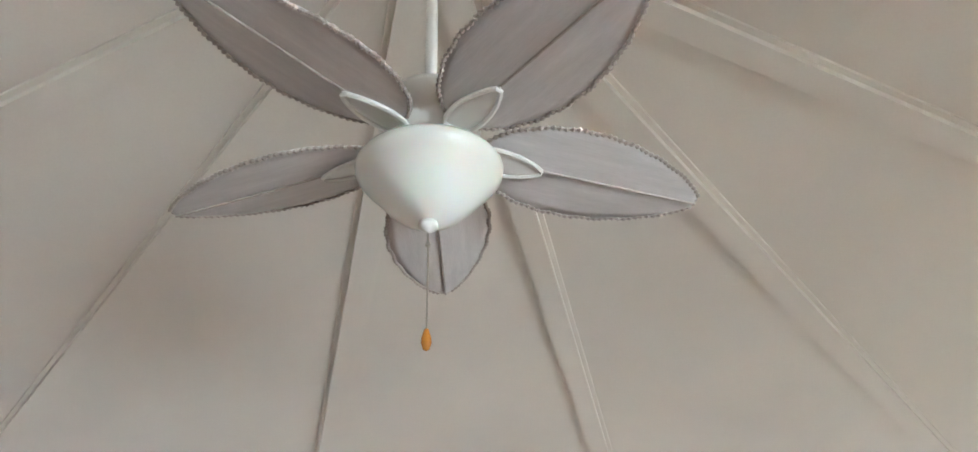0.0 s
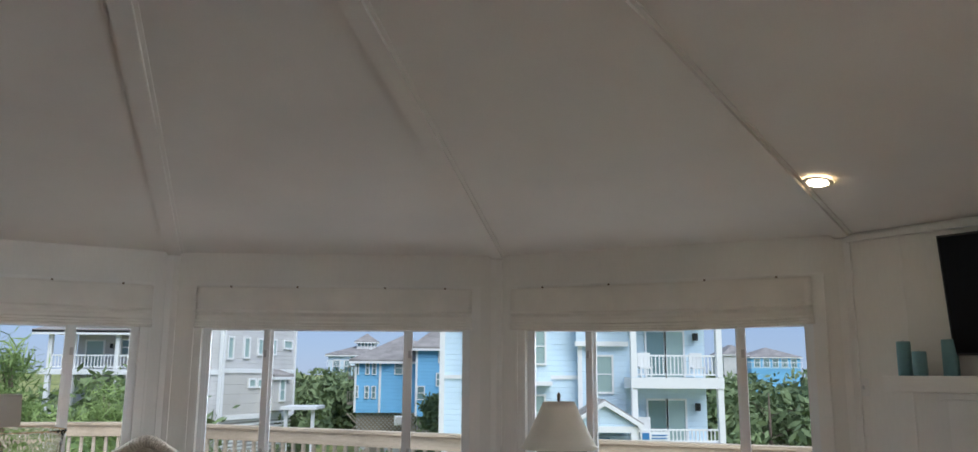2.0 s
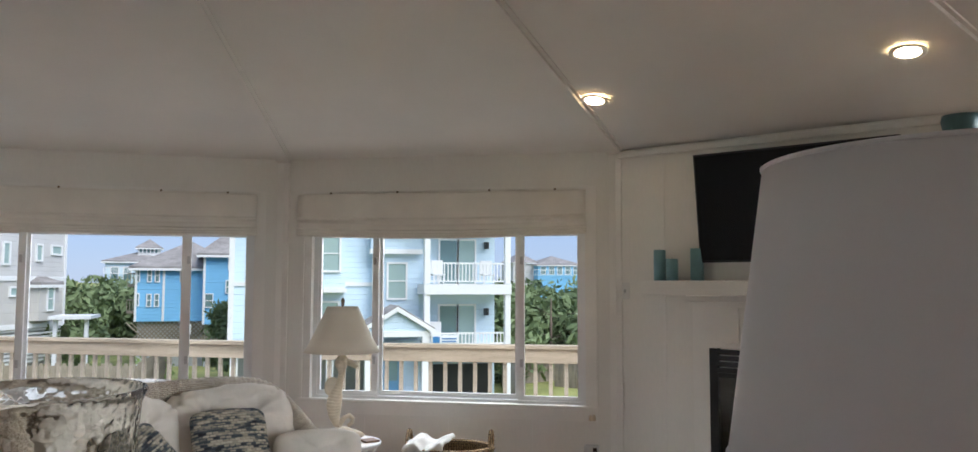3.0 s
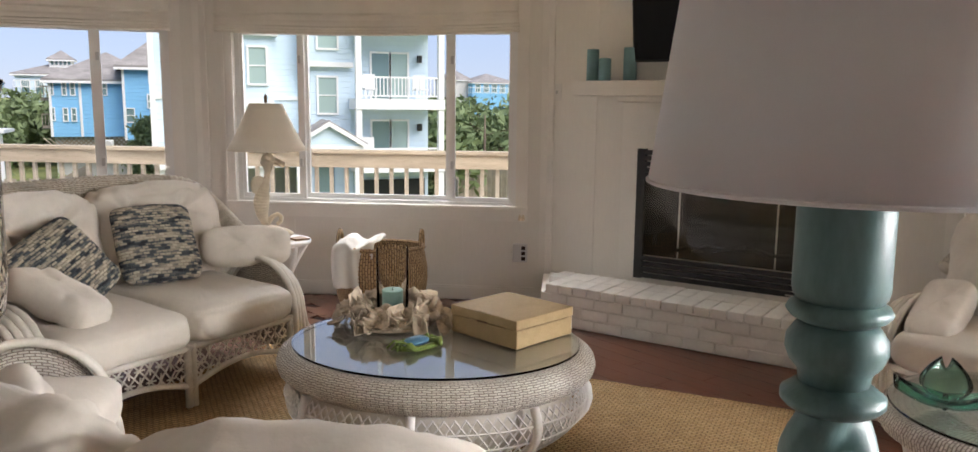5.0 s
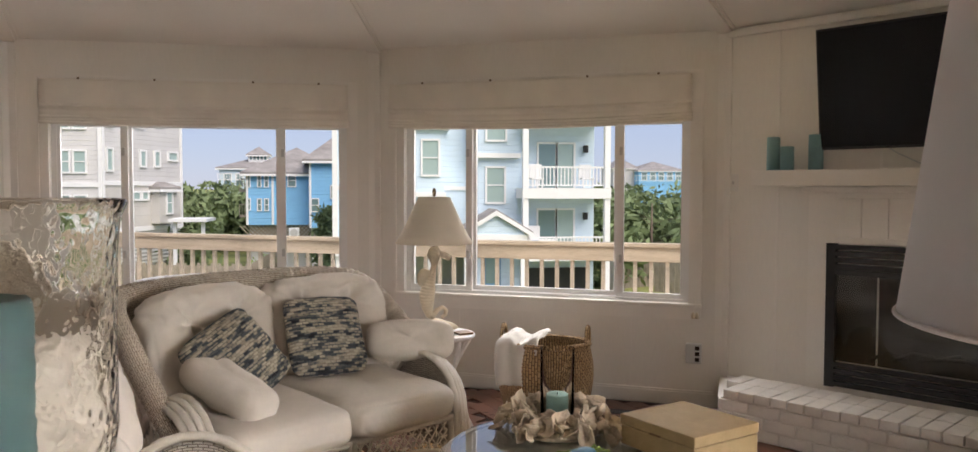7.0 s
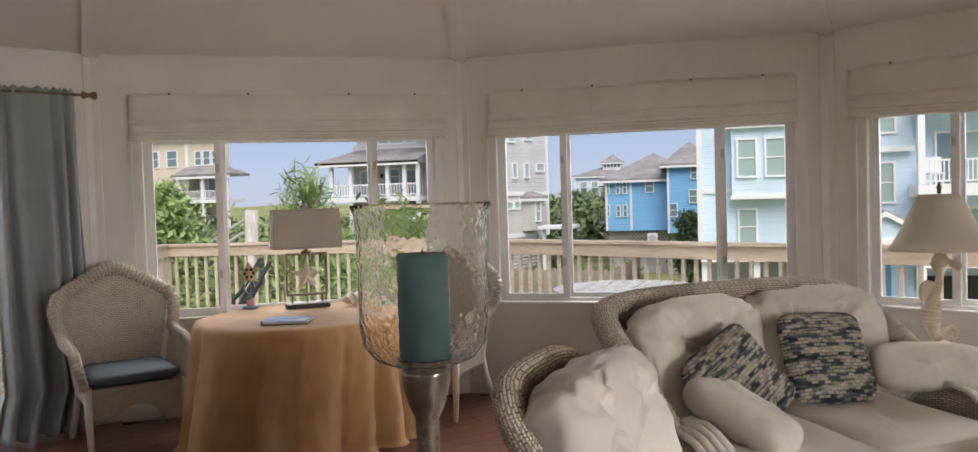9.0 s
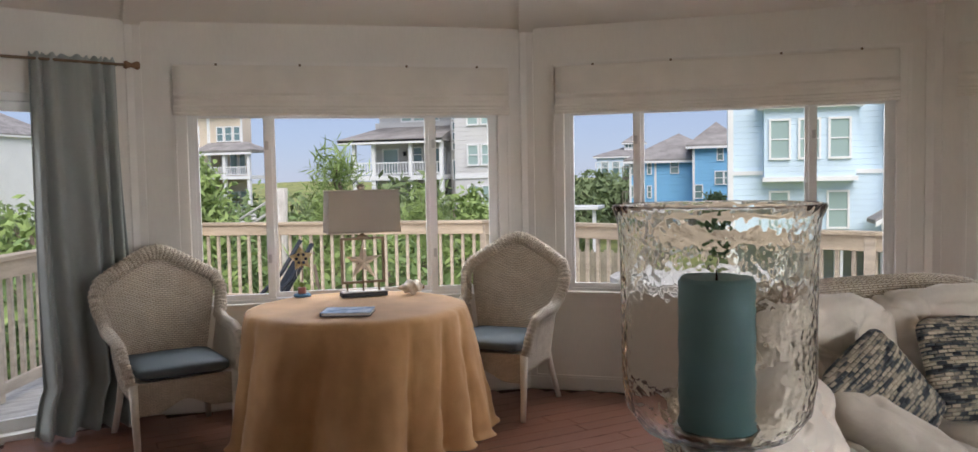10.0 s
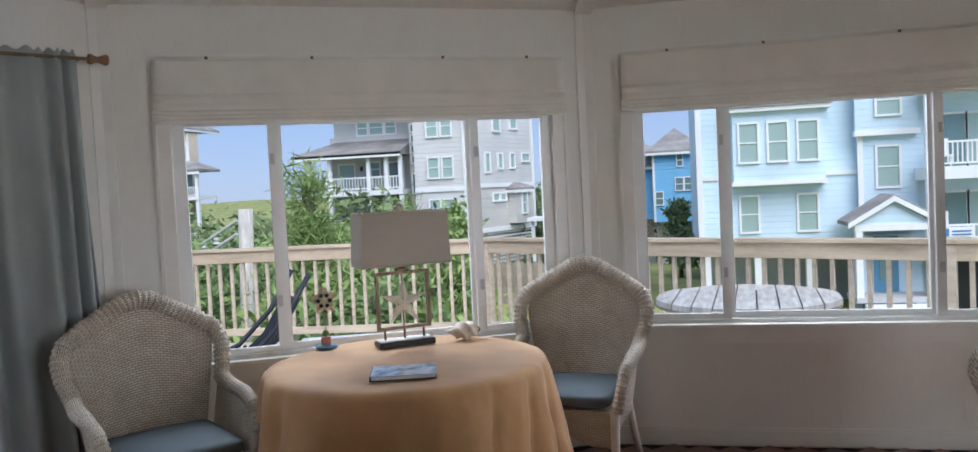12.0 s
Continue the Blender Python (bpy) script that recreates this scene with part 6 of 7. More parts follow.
part("body", sheet(B(), conch, 26, 30, False, True, caps=True), M_CONCH, cs, smooth=True)
part("spire", lathe(B(), [(0.03, 0), (0.026, 0.012), (0.018, 0.018), (0.016, 0.028), (0.008, 0.036), (0.001, 0.042)], 14, Matrix.Translation((0.065, 0, 0.045)) @ Matrix.Rotation(radians(90), 4, "Y")), M_WOODB, cs, smooth=True)

bk = thing("book", pose(-2.03, 3.82, TT, 0, 0, 16), "glossy blue hardback book lying on the table", "book")
part("pages", box(B(), -0.135, 0.135, -0.1, 0.1, 0.004, 0.018), M_PAPER, bk)
part("cover_top", soft_box(B(), -0.14, 0.14, -0.105, 0.105, 0.0185, 0.022, 0.0012), M_BOOK, bk, "glossy sea-blue cover picture")
part("cover_bottom", soft_box(B(), -0.14, 0.14, -0.105, 0.105, 0.0, 0.0035, 0.0012), M_NAVY, bk)
part("spine", soft_box(B(), -0.1435, -0.1402, -0.105, 0.105, 0.0, 0.022, 0.001), M_NAVY, bk)

# ---- outdoors: deck ----
DZ = -0.15
RAIL = [(-4.6, 2.6), (-5.45, 4.6), (-7.1, 9.55), (-2.98, 9.98), (1.35, 7.65), (4.6, 6.15), (7.4, 3.2)]
deck = thing("deck", pose(0, 0, 0), "raised timber deck around the round room", "deck", kind="structure")
part("platform", prism(B(), [(-3.6, 3.2)] + RAIL[1:] + [(4.2, 2.6), (0, 5.0)], DZ - 0.12, DZ - 0.03), M_DECK, deck)
for i in range(16):
    part("deck_board", soft_box(B(), -2.4, 2.2, 5.6 + i * 0.143, 5.735 + i * 0.143, DZ - 0.029, DZ, 0.004), M_GREYWOOD, deck, m=facet(2))
for i in range(18):
    part("deck_board", soft_box(B(), -1.9, 1.9, 5.6 + i * 0.143, 5.735 + i * 0.143, DZ - 0.029, DZ - 0.001, 0.004), M_GREYWOOD, deck, m=facet(0))
rl = thing("deck_railing", pose(0, 0, 0), "pale pine deck railing with square balusters", "railing")
me_bal = mesh_of("baluster", soft_box(B(), -0.019, 0.019, -0.019, 0.019, DZ + 0.06, 0.85, 0.003), M_DECK)
me_post = mesh_of("post", soft_box(B(), -0.05, 0.05, -0.05, 0.05, DZ, 0.955, 0.005), M_DECK)
for i, (p, q) in enumerate(zip(RAIL, RAIL[1:])):
    v = Vector((q[0] - p[0], q[1] - p[1], 0))
    L, ang = v.length, math.degrees(math.atan2(v.y, v.x))
    m = pose(p[0], p[1], 0, 0, 0, ang)
    part("cap_rail", soft_box(B(), -0.06, L + 0.06, -0.075, 0.075, 0.962 + 0.001 * (i % 2), 1.0 + 0.001 * (i % 2), 0.005), M_DECKX, rl, m=m)
    part("face_board", soft_box(B(), 0.02, L - 0.02, -0.045, -0.008, 0.82, 0.96, 0.004), M_DECKX, rl, m=m)
    part("bottom_rail", soft_box(B(), 0.02, L - 0.02, -0.04, -0.005, DZ + 0.06, DZ + 0.15, 0.004), M_DECK, rl, m=m)
    n = int(L / 0.15)
    for j in range(1, n):
        part("baluster", me_bal, None, rl, m=m @ pose(L * j / n, 0.013, 0))
    part("post", me_post, None, rl, m=m)

sp = thing("spool_table", pose(-0.26, 7.4, 0), "weathered cable-spool table on the deck", "table")
for i in range(9):
    y0, y1 = -0.715 + i * 0.16, -0.567 + i * 0.16
    arcs = []
    for side in (1, -1):
        ys = [y0 + (y1 - y0) * k / 5 for k in range(6)]
        arcs += [(side * math.sqrt(max(0.004, 0.535 - y * y)), y) for y in (ys if side > 0 else ys[::-1])]
    part("plank", prism(B(), arcs, 0.56 - 0.003 * (i % 2), 0.605 - 0.003 * (i % 2)), M_GREYWOOD, sp, m=pose(0, 0, 0, 0, 0, 84))
part("drum", lathe(B(), [(0.3, DZ), (0.3, 0.559)], 20), M_GREYWOOD, sp)
part("rim", lathe(B(), [(0.7, 0.535), (0.73, 0.535), (0.735, 0.558), (0.7, 0.559)], 40), M_FENCE, sp)

lc = thing("folding_lounger", pose(-4.35, 6.6, DZ, 0, 0, 40), "folded black sling lounge chair on the deck", "lounge chair")
for y in (-0.28, 0.28):
    part("side_rail", tube(B(), [(-0.75, y, 0.3), (-0.1, y, 0.42), (0.2, y, 0.62), (0.45, y, 1.02), (0.5, y, 1.1)], 0.022, 8), M_CHAIRBLK, lc, smooth=True)
    part("leg", tube(B(), [(-0.55, y, 0.34), (-0.3, y, 0.0)], 0.015, 8), M_CHAIRBLK, lc)
    part("leg", tube(B(), [(0.05, y, 0.48), (0.3, y, 0.0)], 0.015, 8), M_CHAIRBLK, lc)
for t in range(6):
    z = 0.32 + 0.03 * t
    part("slat", tube(B(), [(-0.7 + 0.14 * t, -0.28, z), (-0.7 + 0.14 * t, 0, z - 0.03), (-0.7 + 0.14 * t, 0.28, z)], 0.013, 6), M_CHAIRBLK, lc)
for k in range(7):
    y = -0.24 + 0.08 * k
    part("strap", tube(B(), [(-0.82, y, 0.34 + 0.02 * (k % 3)), (-0.45, y + 0.02, 0.24), (-0.05, y, 0.34), (0.22, y - 0.01, 0.58), (0.42, y, 0.9)], 0.011, 6), M_CHAIRBLK, lc)
bn = thing("deck_bench", pose(-3.55, 7.0, DZ, 0, 0, 20), "low cream deck bench", "bench")
part("seat", soft_box(B(), -0.45, 0.45, -0.25, 0.25, 0.43, 0.5, 0.02), M_PLASTIC, bn)
for x in (-0.4, 0.4):
    part("leg", soft_box(B(), x - 0.03, x + 0.03, -0.2, 0.2, 0, 0.43, 0.01), M_GREYPL, bn)

# ---- outdoors: neighbours ----
GZ = -3.5
REF = Vector((0.1, -0.3, 1.52))
OUT = Matrix.Translation(REF) @ Matrix.Scale(1.15, 4) @ Matrix.Translation(-REF)
GL = (GZ - 1.52) / 1.15 + 1.52


def grp(name, label, category="house", dx=0.0, dz=0.0):
    return thing(name, OUT @ Matrix.Translation((dx, 0, dz)), label, category, "neighbouring houses")


def win(h, x0, x1, z0, z1, y, pane=M_PANE, bars=True, fr=0.07, mat=M_WHITEP):
    """A sash window set proud of a wall that faces the room."""
    w = part("window", B(), None, h)
    bm = B()
    box(bm, x0 - fr, x0, y - 0.06, y + 0.02, z0 - fr, z1 + fr)
    box(bm, x1, x1 + fr, y - 0.06, y + 0.02, z0 - fr, z1 + fr)
    box(bm, x0, x1, y - 0.06, y + 0.02, z1, z1 + fr)
    box(bm, x0, x1, y - 0.075, y + 0.02, z0 - fr, z0)
    if bars:
        box(bm, x0, x1, y - 0.045, y + 0.0, (z0 + z1) / 2 - 0.02, (z0 + z1) / 2 + 0.02)
    part("frame", bm, mat, w)
    part("pane", box(B(), x0, x1, y - 0.02, y - 0.005, z0, z1), pane, w)


def wallbox(h, x0, x1, y0, y1, z0, z1, mat, name="wall"):
    return part(name, box(B(), x0, x1, y0, y1, z0, z1), mat, h)


def hip(h, x0, x1, y0, y1, z, top, over=0.25):
    bm = B()
    x0, x1, y0, y1 = x0 - over, x1 + over, y0 - over, y1 + over
    d = min(x1 - x0, y1 - y0) / 2
    base = [bm.verts.new(p) for p in ((x0, y0, z), (x1, y0, z), (x1, y1, z), (x0, y1, z))]
    low = [bm.verts.new((v.co.x, v.co.y, z - 0.1)) for v in base]
    if x1 - x0 > y1 - y0:
        a, b = bm.verts.new((x0 + d, (y0 + y1) / 2, top)), bm.verts.new((x1 - d, (y0 + y1) / 2, top))
        fs = ((0, 1, b, a), (1, 2, b), (2, 3, a, b), (3, 0, a))
    else:
        a, b = bm.verts.new(((x0 + x1) / 2, y0 + d, top)), bm.verts.new(((x0 + x1) / 2, y1 - d, top))
        fs = ((0, 1, a), (1, 2, b, a), (2, 3, b), (3, 0, a, b))
    for f in fs:
        bm.faces.new([base[i] if isinstance(i, int) else i for i in f])
    for i in range(4):
        bm.faces.new((base[i], base[(i + 1) % 4], low[(i + 1) % 4], low[i]))
    bm.faces.new(low[::-1])
    part("roof", bm, M_ROOF, h)
    bm = B()
    for a0, a1, b0, b1 in ((x0, x1, y0, y0 + 0.06), (x0, x0 + 0.06, y0 + 0.06, y1), (x1 - 0.06, x1, y0 + 0.06, y1)):
        box(bm, a0 - 0.01, a1 + 0.01, b0 - 0.02, b1, z - 0.22, z - 0.1)
    part("fascia", bm, M_WHITEP, h)


def board(h, x0, x1, z0, z1, y, mat=M_WHITEP, name="trim_board", d=0.05):
    return part(name, box(B(), x0, x1, y - d, y - 0.002, z0, z1), mat, h)


def railing(h, x0, x1, y, z0, z1, mat=M_WHITEP, step=0.13):
    r = part("balcony_rail", box(B(), x0, x1, y - 0.03, y + 0.03, z1 - 0.06, z1), mat, h)
    part("bottom_rail", box(B(), x0, x1, y - 0.025, y + 0.025, z0, z0 + 0.05), mat, r)
    bm = B()
    n = int((x1 - x0) / step)
    for i in range(n + 1):
        x = x0 + (x1 - x0) * i / n
        box(bm, x - 0.017, x + 0.017, y - 0.017, y + 0.017, z0 + 0.05, z1 - 0.06)
    tagged(part("balusters", bm, mat, r), kind="stuff")
    return r


# pale blue house
lb = grp("pale_blue_house", "three-storey pale blue house with white trim and balconies", dx=-0.44, dz=-0.11)
wallbox(lb, 0.9, 5.76, 28, 36, -0.55, 6.4, M_LBLUE)
wallbox(lb, 5.76, 7.42, 27.7, 36, -0.3, 6.4, M_LBLUE)
wallbox(lb, 7.42, 10.36, 28, 36, GL, 6.4, M_LBLUE)
hip(lb, 0.9, 10.36, 28, 36, 6.45, 8.6)
wallbox(lb, 0.95, 7.4, 30.5, 30.6, GL, -0.56, M_SHADEPORCH, "under_wall")
for x in (1.05, 2.7, 4.3, 5.7):
    wallbox(lb, x - 0.13, x + 0.13, 28.1, 28.36, GL, -0.56, M_WHITEP, "pier")
board(lb, 0.82, 1.0, -0.55, 6.4, 28)
board(lb, 0.9, 5.74, -0.72, -0.5, 28, d=0.08)
board(lb, 1.0, 5.74, 1.62, 1.76, 28)
bay = wallbox(lb, 1.95, 4.72, 27.5, 27.99, 1.55, 3.75, M_LBLUE, "bay")
wallbox(lb, 1.9, 4.77, 27.44, 27.98, 1.4, 1.55, M_WHITEP, "bay_skirt")
bm = B()
prism(bm, [(1.75, 27.3), (4.92, 27.3), (4.92, 27.985), (1.75, 27.985)], 3.75, 3.87)
part("bay_cornice", bm, M_WHITEP, lb)
bm = B()
vv = [bm.verts.new(p) for p in ((1.72, 27.25, 3.88), (4.95, 27.25, 3.88), (4.7, 27.99, 4.25), (1.97, 27.99, 4.25), (1.72, 27.99, 3.88), (4.95, 27.99, 3.88))]
for f in ((0, 1, 2, 3), (0, 3, 4), (1, 5, 2), (0, 4, 5, 1), (2, 5, 4, 3)):
    bm.faces.new([vv[i] for i in f])
part("bay_roof", bm, M_ROOF, lb)
for x0, x1 in ((2.16, 2.7), (3.05, 3.6), (3.95, 4.5)):
    win(lb, x0, x1, 2.17, 3.36, 27.5, M_PANEG)
for x0, x1 in ((2.19, 2.71), (3.97, 4.53)):
    win(lb, x0, x1, -0.1, 1.03, 28, M_PANEG)
board(lb, 5.7, 5.86, -0.3, 6.4, 27.7)
wallbox(lb, 5.62, 7.44, 27.5, 27.69, 2.95, 6.4, M_LBLUE, "upper_bay")
wallbox(lb, 5.58, 7.48, 27.46, 27.69, 2.78, 2.95, M_WHITEP, "band")
win(lb, 6.28, 6.9, 1.2, 2.42, 27.7, M_PANEG)
win(lb, 6.25, 6.9, 3.42, 4.3, 27.5, M_PANEG)
# gabled entrance
bm = B()
for side in (-1, 1):
    xa, xb = 6.36, 6.36 + side * 1.3
    v8 = [bm.verts.new(p) for p in ((xa, 26.2, 0.98), (xb, 26.2, 0.2), (xb, 27.69, 0.2), (xa, 27.69, 0.98), (xa, 26.2, 0.86), (xb, 26.2, 0.08), (xb, 27.69, 0.08), (xa, 27.69, 0.86))]
    for f in ((0, 1, 2, 3), (4, 7, 6, 5), (0, 4, 5, 1), (1, 5, 6, 2), (2, 6, 7, 3), (3, 7, 4, 0)):
        bm.faces.new([v8[i] for i in f])
part("porch_roof", bm, M_ROOF, lb)
bm = B()
for side in (-1, 1):
    xa, xb = 6.36, 6.36 + side * 1.3
    v8 = [bm.verts.new(p) for p in ((xa, 26.14, 0.93), (xb, 26.14, 0.15), (xb, 26.14, 0.0), (xa, 26.14, 0.77), (xa, 26.195, 0.93), (xb, 26.195, 0.15), (xb, 26.195, 0.0), (xa, 26.195, 0.77))]
    for f in ((0, 1, 2, 3), (4, 7, 6, 5), (0, 4, 5, 1), (1, 5, 6, 2), (2, 6, 7, 3)):
        bm.faces.new([v8[i] for i in f])
part("barge_boards", bm, M_WHITEP, lb)
bm = B()
vv = [bm.verts.new(p) for p in ((5.31, 26.3, 0.1), (7.41, 26.3, 0.1), (6.36, 26.3, 0.78), (5.31, 26.4, 0.1), (7.41, 26.4, 0.1), (6.36, 26.4, 0.78))]
for f in ((0, 1, 2), (3, 5, 4), (0, 3, 4, 1), (1, 4, 5, 2), (2, 5, 3, 0)):
    bm.faces.new([vv[i] for i in f])
part("gable", bm, M_LBLUE, lb)
wallbox(lb, 5.26, 7.46, 26.25, 26.42, -0.1, 0.1, M_WHITEP, "porch_beam")
for x in (5.38, 7.34):
    wallbox(lb, x - 0.1, x + 0.1, 26.26, 26.45, -2.1, -0.1, M_WHITEP, "porch_post")
wallbox(lb, 5.76, 7.42, 27.5, 27.69, -2.1, -0.3, M_LBLUE, "porch_wall")
wallbox(lb, 5.26, 7.46, 26.2, 27.6, -2.25, -2.1, M_SHADEPORCH, "porch_floor")
for i in range(4):
    wallbox(lb, 5.46, 7.26, 25.9 - i * 0.26, 26.18 - i * 0.26, GL, -2.28 - i * 0.16, M_WHITEP, "step")
dr = wallbox(lb, 6.05, 6.75, 27.44, 27.49, -2.08, -0.35, M_BLUEG, "entrance_door")
part("pane", box(B(), 6.2, 6.6, 27.42, 27.435, -1.7, -0.6), M_PANE, dr)
# balcony stack
for zf, zt in ((1.34, 1.7), (-0.85, -0.5)):
    wallbox(lb, 7.34, 10.54, 26.5, 27.99, zf, zt, M_WHITEP, "balcony_floor")
wallbox(lb, 7.34, 10.54, 26.5, 27.99, 4.1, 4.4, M_WHITEP, "balcony_roof")
for x in (7.46, 10.42):
    for z0, z1 in ((GL, -0.86), (-0.49, 1.33), (1.71, 4.09)):
        wallbox(lb, x - 0.1, x + 0.1, 26.54, 26.74, z0, z1, M_WHITEP, "balcony_post")
railing(lb, 7.57, 10.3, 26.62, 1.78, 2.47)
railing(lb, 7.57, 10.3, 26.62, -0.42, 0.0)
for z0, z1 in ((1.72, 3.32), (-0.48, 0.9)):
    win(lb, 8.24, 8.88, z0, z1, 28, M_PANE, False)
    win(lb, 8.96, 9.56, z0, z1, 28, M_PANEG, False)
for z in (3.15, 0.68):
    s = wallbox(lb, 9.93, 10.08, 27.8, 27.98, z - 0.13, z + 0.13, M_BLACK, "wall_lantern")
for z, xs in ((1.71, (7.75, 9.6)), (-0.49, (7.7,))):
    for x in xs:
        ch = part("balcony_chair", soft_box(B(), x, x + 0.45, 26.9, 27.35, z + 0.3, z + 0.36, 0.02), M_WHITEP, lb)
        part("chair_back", soft_box(B(), x, x + 0.45, 27.3, 27.38, z + 0.36, z + 0.85, 0.02), M_WHITEP, ch)
        part("chair_leg", box(B(), x + 0.03, x + 0.08, 26.95, 27.0, z, z + 0.3), M_WHITEP, ch)
        part("chair_leg", box(B(), x + 0.37, x + 0.42, 26.95, 27.0, z, z + 0.3), M_WHITEP, ch)
# black panel before the wall, painting in the shade inside the carport
wallbox(lb, 7.7, 10.2, 27.9, 27.98, GL, -1.22, M_BLACK, "carport_shade_panel")
sg = board(lb, 7.6, 8.6, -0.38, -0.08, 26.55, M_WHITEP, "banner")
part("banner_mark", box(B(), 7.66, 7.9, 26.48, 26.495, -0.34, -0.12), M_SIGN, sg)
for i, z in enumerate((-0.2, -0.3)):
    part("banner_text", box(B(), 7.98, 8.5, 26.48, 26.495, z - 0.02, z + 0.02), M_SIGN, sg)

# bright blue house
bh = grp("blue_house", "bright blue two-winged house with grey hipped roofs", dx=-0.32, dz=-0.07)
wallbox(bh, -4.3, -0.87, 45, 54, -0.35, 2.5, M_BLUE)
wallbox(bh, -0.87, 1.53, 44.2, 54, -0.5, 3.2, M_BLUE)
hip(bh, -4.3, 0.8, 45, 54, 2.55, 4.05, 0.3)
hip(bh, -0.87, 1.53, 44.2, 54, 3.25, 4.5, 0.35)
for x, z0, z1, y in ((-4.25, -0.35, 2.4, 45), (-2.89, -0.35, 2.4, 45), (-0.83, -0.5, 3.1, 44.2), (1.48, -0.5, 3.1, 44.2)):
    board(bh, x - 0.06, x + 0.06, z0, z1, y)
for x0, x1, z0, z1 in ((-4.21, -4.11, 1.76, 2.4), (-4.21, -4.11, 0.5, 1.08), (-3.67, -3.53, 1.76, 2.4), (-3.3, -3.14, 1.76, 2.4), (-3.68, -3.52, 0.46, 1.06), (-3.3, -3.14, 0.46, 1.06), (-2.05, -1.67, 1.78, 2.42)):
    win(bh, x0, x1, z0, z1, 45, fr=0.05)
for x0, x1, z0, z1 in ((0.29, 0.66, 1.15, 1.79), (0.76, 1.12, 1.15, 1.79), (-0.75, -0.4, 0.42, 1.08), (0.4, 0.66, 2.42, 3.02)):
    win(bh, x0, x1, z0, z1, 44.2, fr=0.05)
for x0, x1, y in ((-4.2, -0.9, 45.2), (-0.8, 1.45, 44.4)):
    wallbox(bh, x0, x1, y + 0.3, y + 0.4, GL, -0.36, M_SHADEPORCH, "under_wall")
    bm = B()
    n = int((x1 - x0) / 0.22)
    for i in range(n):
        for s in (-1, 1):
            m = Matrix.Translation((x0 + (x1 - x0) * (i + 0.5) / n, y, -1.0)) @ Matrix.Rotation(radians(45 * s), 4, "Y")
            box(bm, -0.03, 0.03, -0.01 + 0.022 * s, 0.01 + 0.022 * s, -0.85, 0.85, m)
    tagged(part("lattice_skirt", bm, M_FENCE, bh), kind="stuff")
ac = part("air_conditioner", soft_box(B(), -2.0, -1.45, 44.3, 44.8, -1.0, -0.5, 0.03), M_WHITEP, bh)
part("fan_grille", lathe(B(), [(0.001, 0), (0.18, 0), (0.2, 0.02)], 18, Matrix.Translation((-1.72, 44.29, -0.75)) @ Matrix.Rotation(radians(90), 4, "X")), M_GREYPL, ac)
for x0, x1 in ((-4.75, -4.32),):
    for z in (0.05, 1.45):
        wallbox(bh, x0, x1, 45.6, 50, z, z + 0.1, M_FENCE, "side_deck")
        railing(bh, x0, x1, 45.65, z + 0.1, z + 0.75, M_FENCE)

# far house with a cupola
cp = grp("cupola_house", "distant pale house with a glazed cupola on its roof", dx=-0.6, dz=-0.15)
wallbox(cp, -10.8, -5.6, 80, 88, GL, 3.7, M_LBLUE)
hip(cp, -10.8, -5.6, 80, 88, 3.8, 4.75, 0.3)
wallbox(cp, -8.25, -6.4, 81.5, 83.4, 4.0, 5.1, M_WHITEP, "cupola")
hip(cp, -8.3, -6.35, 81.4, 83.5, 5.15, 5.95, 0.15)
for i in range(5):
    win(cp, -8.1 + i * 0.34, -7.88 + i * 0.34, 4.62, 4.95, 81.5, bars=False, fr=0.03)
railing(cp, -10.8, -6, 79.2, 2.6, 3.2)
for i in range(4):
    win(cp, -10.3 + i * 1.1, -9.7 + i * 1.1, 2.0, 3.2, 80)

# grey house
gh = grp("grey_house", "tall grey house with white trim and a covered porch")
wallbox(gh, -10.86, -8.63, 33, 40, GL + 1.2, 6.5, M_GREY)
hip(gh, -15.2, -8.63, 33.2, 41, 6.6, 8.8)
board(gh, -8.75, -8.63, GL + 1.2, 6.5, 33)
board(gh, -10.86, -8.75, 1.6, 1.8, 33)
for z0, z1 in ((2.2, 3.0), (0.5, 1.25), (3.92, 4.7)):
    for x0, x1 in ((-10.24, -9.82), (-9.62, -9.22)):
        win(gh, x0, x1, z0, z1, 33, M_PANEG)
# the wall that runs back from the corner, built along x and then turned
front = set(gh.children)
wallbox(gh, 0.0, 5.4, 0.0, 0.3, 1.72, 6.5, M_GREY, "side_wall")
wallbox(gh, 0.0, 5.4, 0.0, 0.3, -0.2, 1.72, M_GREYD, "lower_wall")
wallbox(gh, 0.1, 5.3, 0.35, 0.6, GL - 0.2, -0.2, M_SHADEPORCH, "under_wall")
board(gh, 0.0, 0.14, -0.2, 6.5, 0.0)
board(gh, 5.28, 5.4, -0.2, 6.5, 0.0)
board(gh, 0.14, 5.28, 1.68, 1.86, 0.0)
board(gh, 0.14, 5.28, -0.25, -0.05, 0.0)
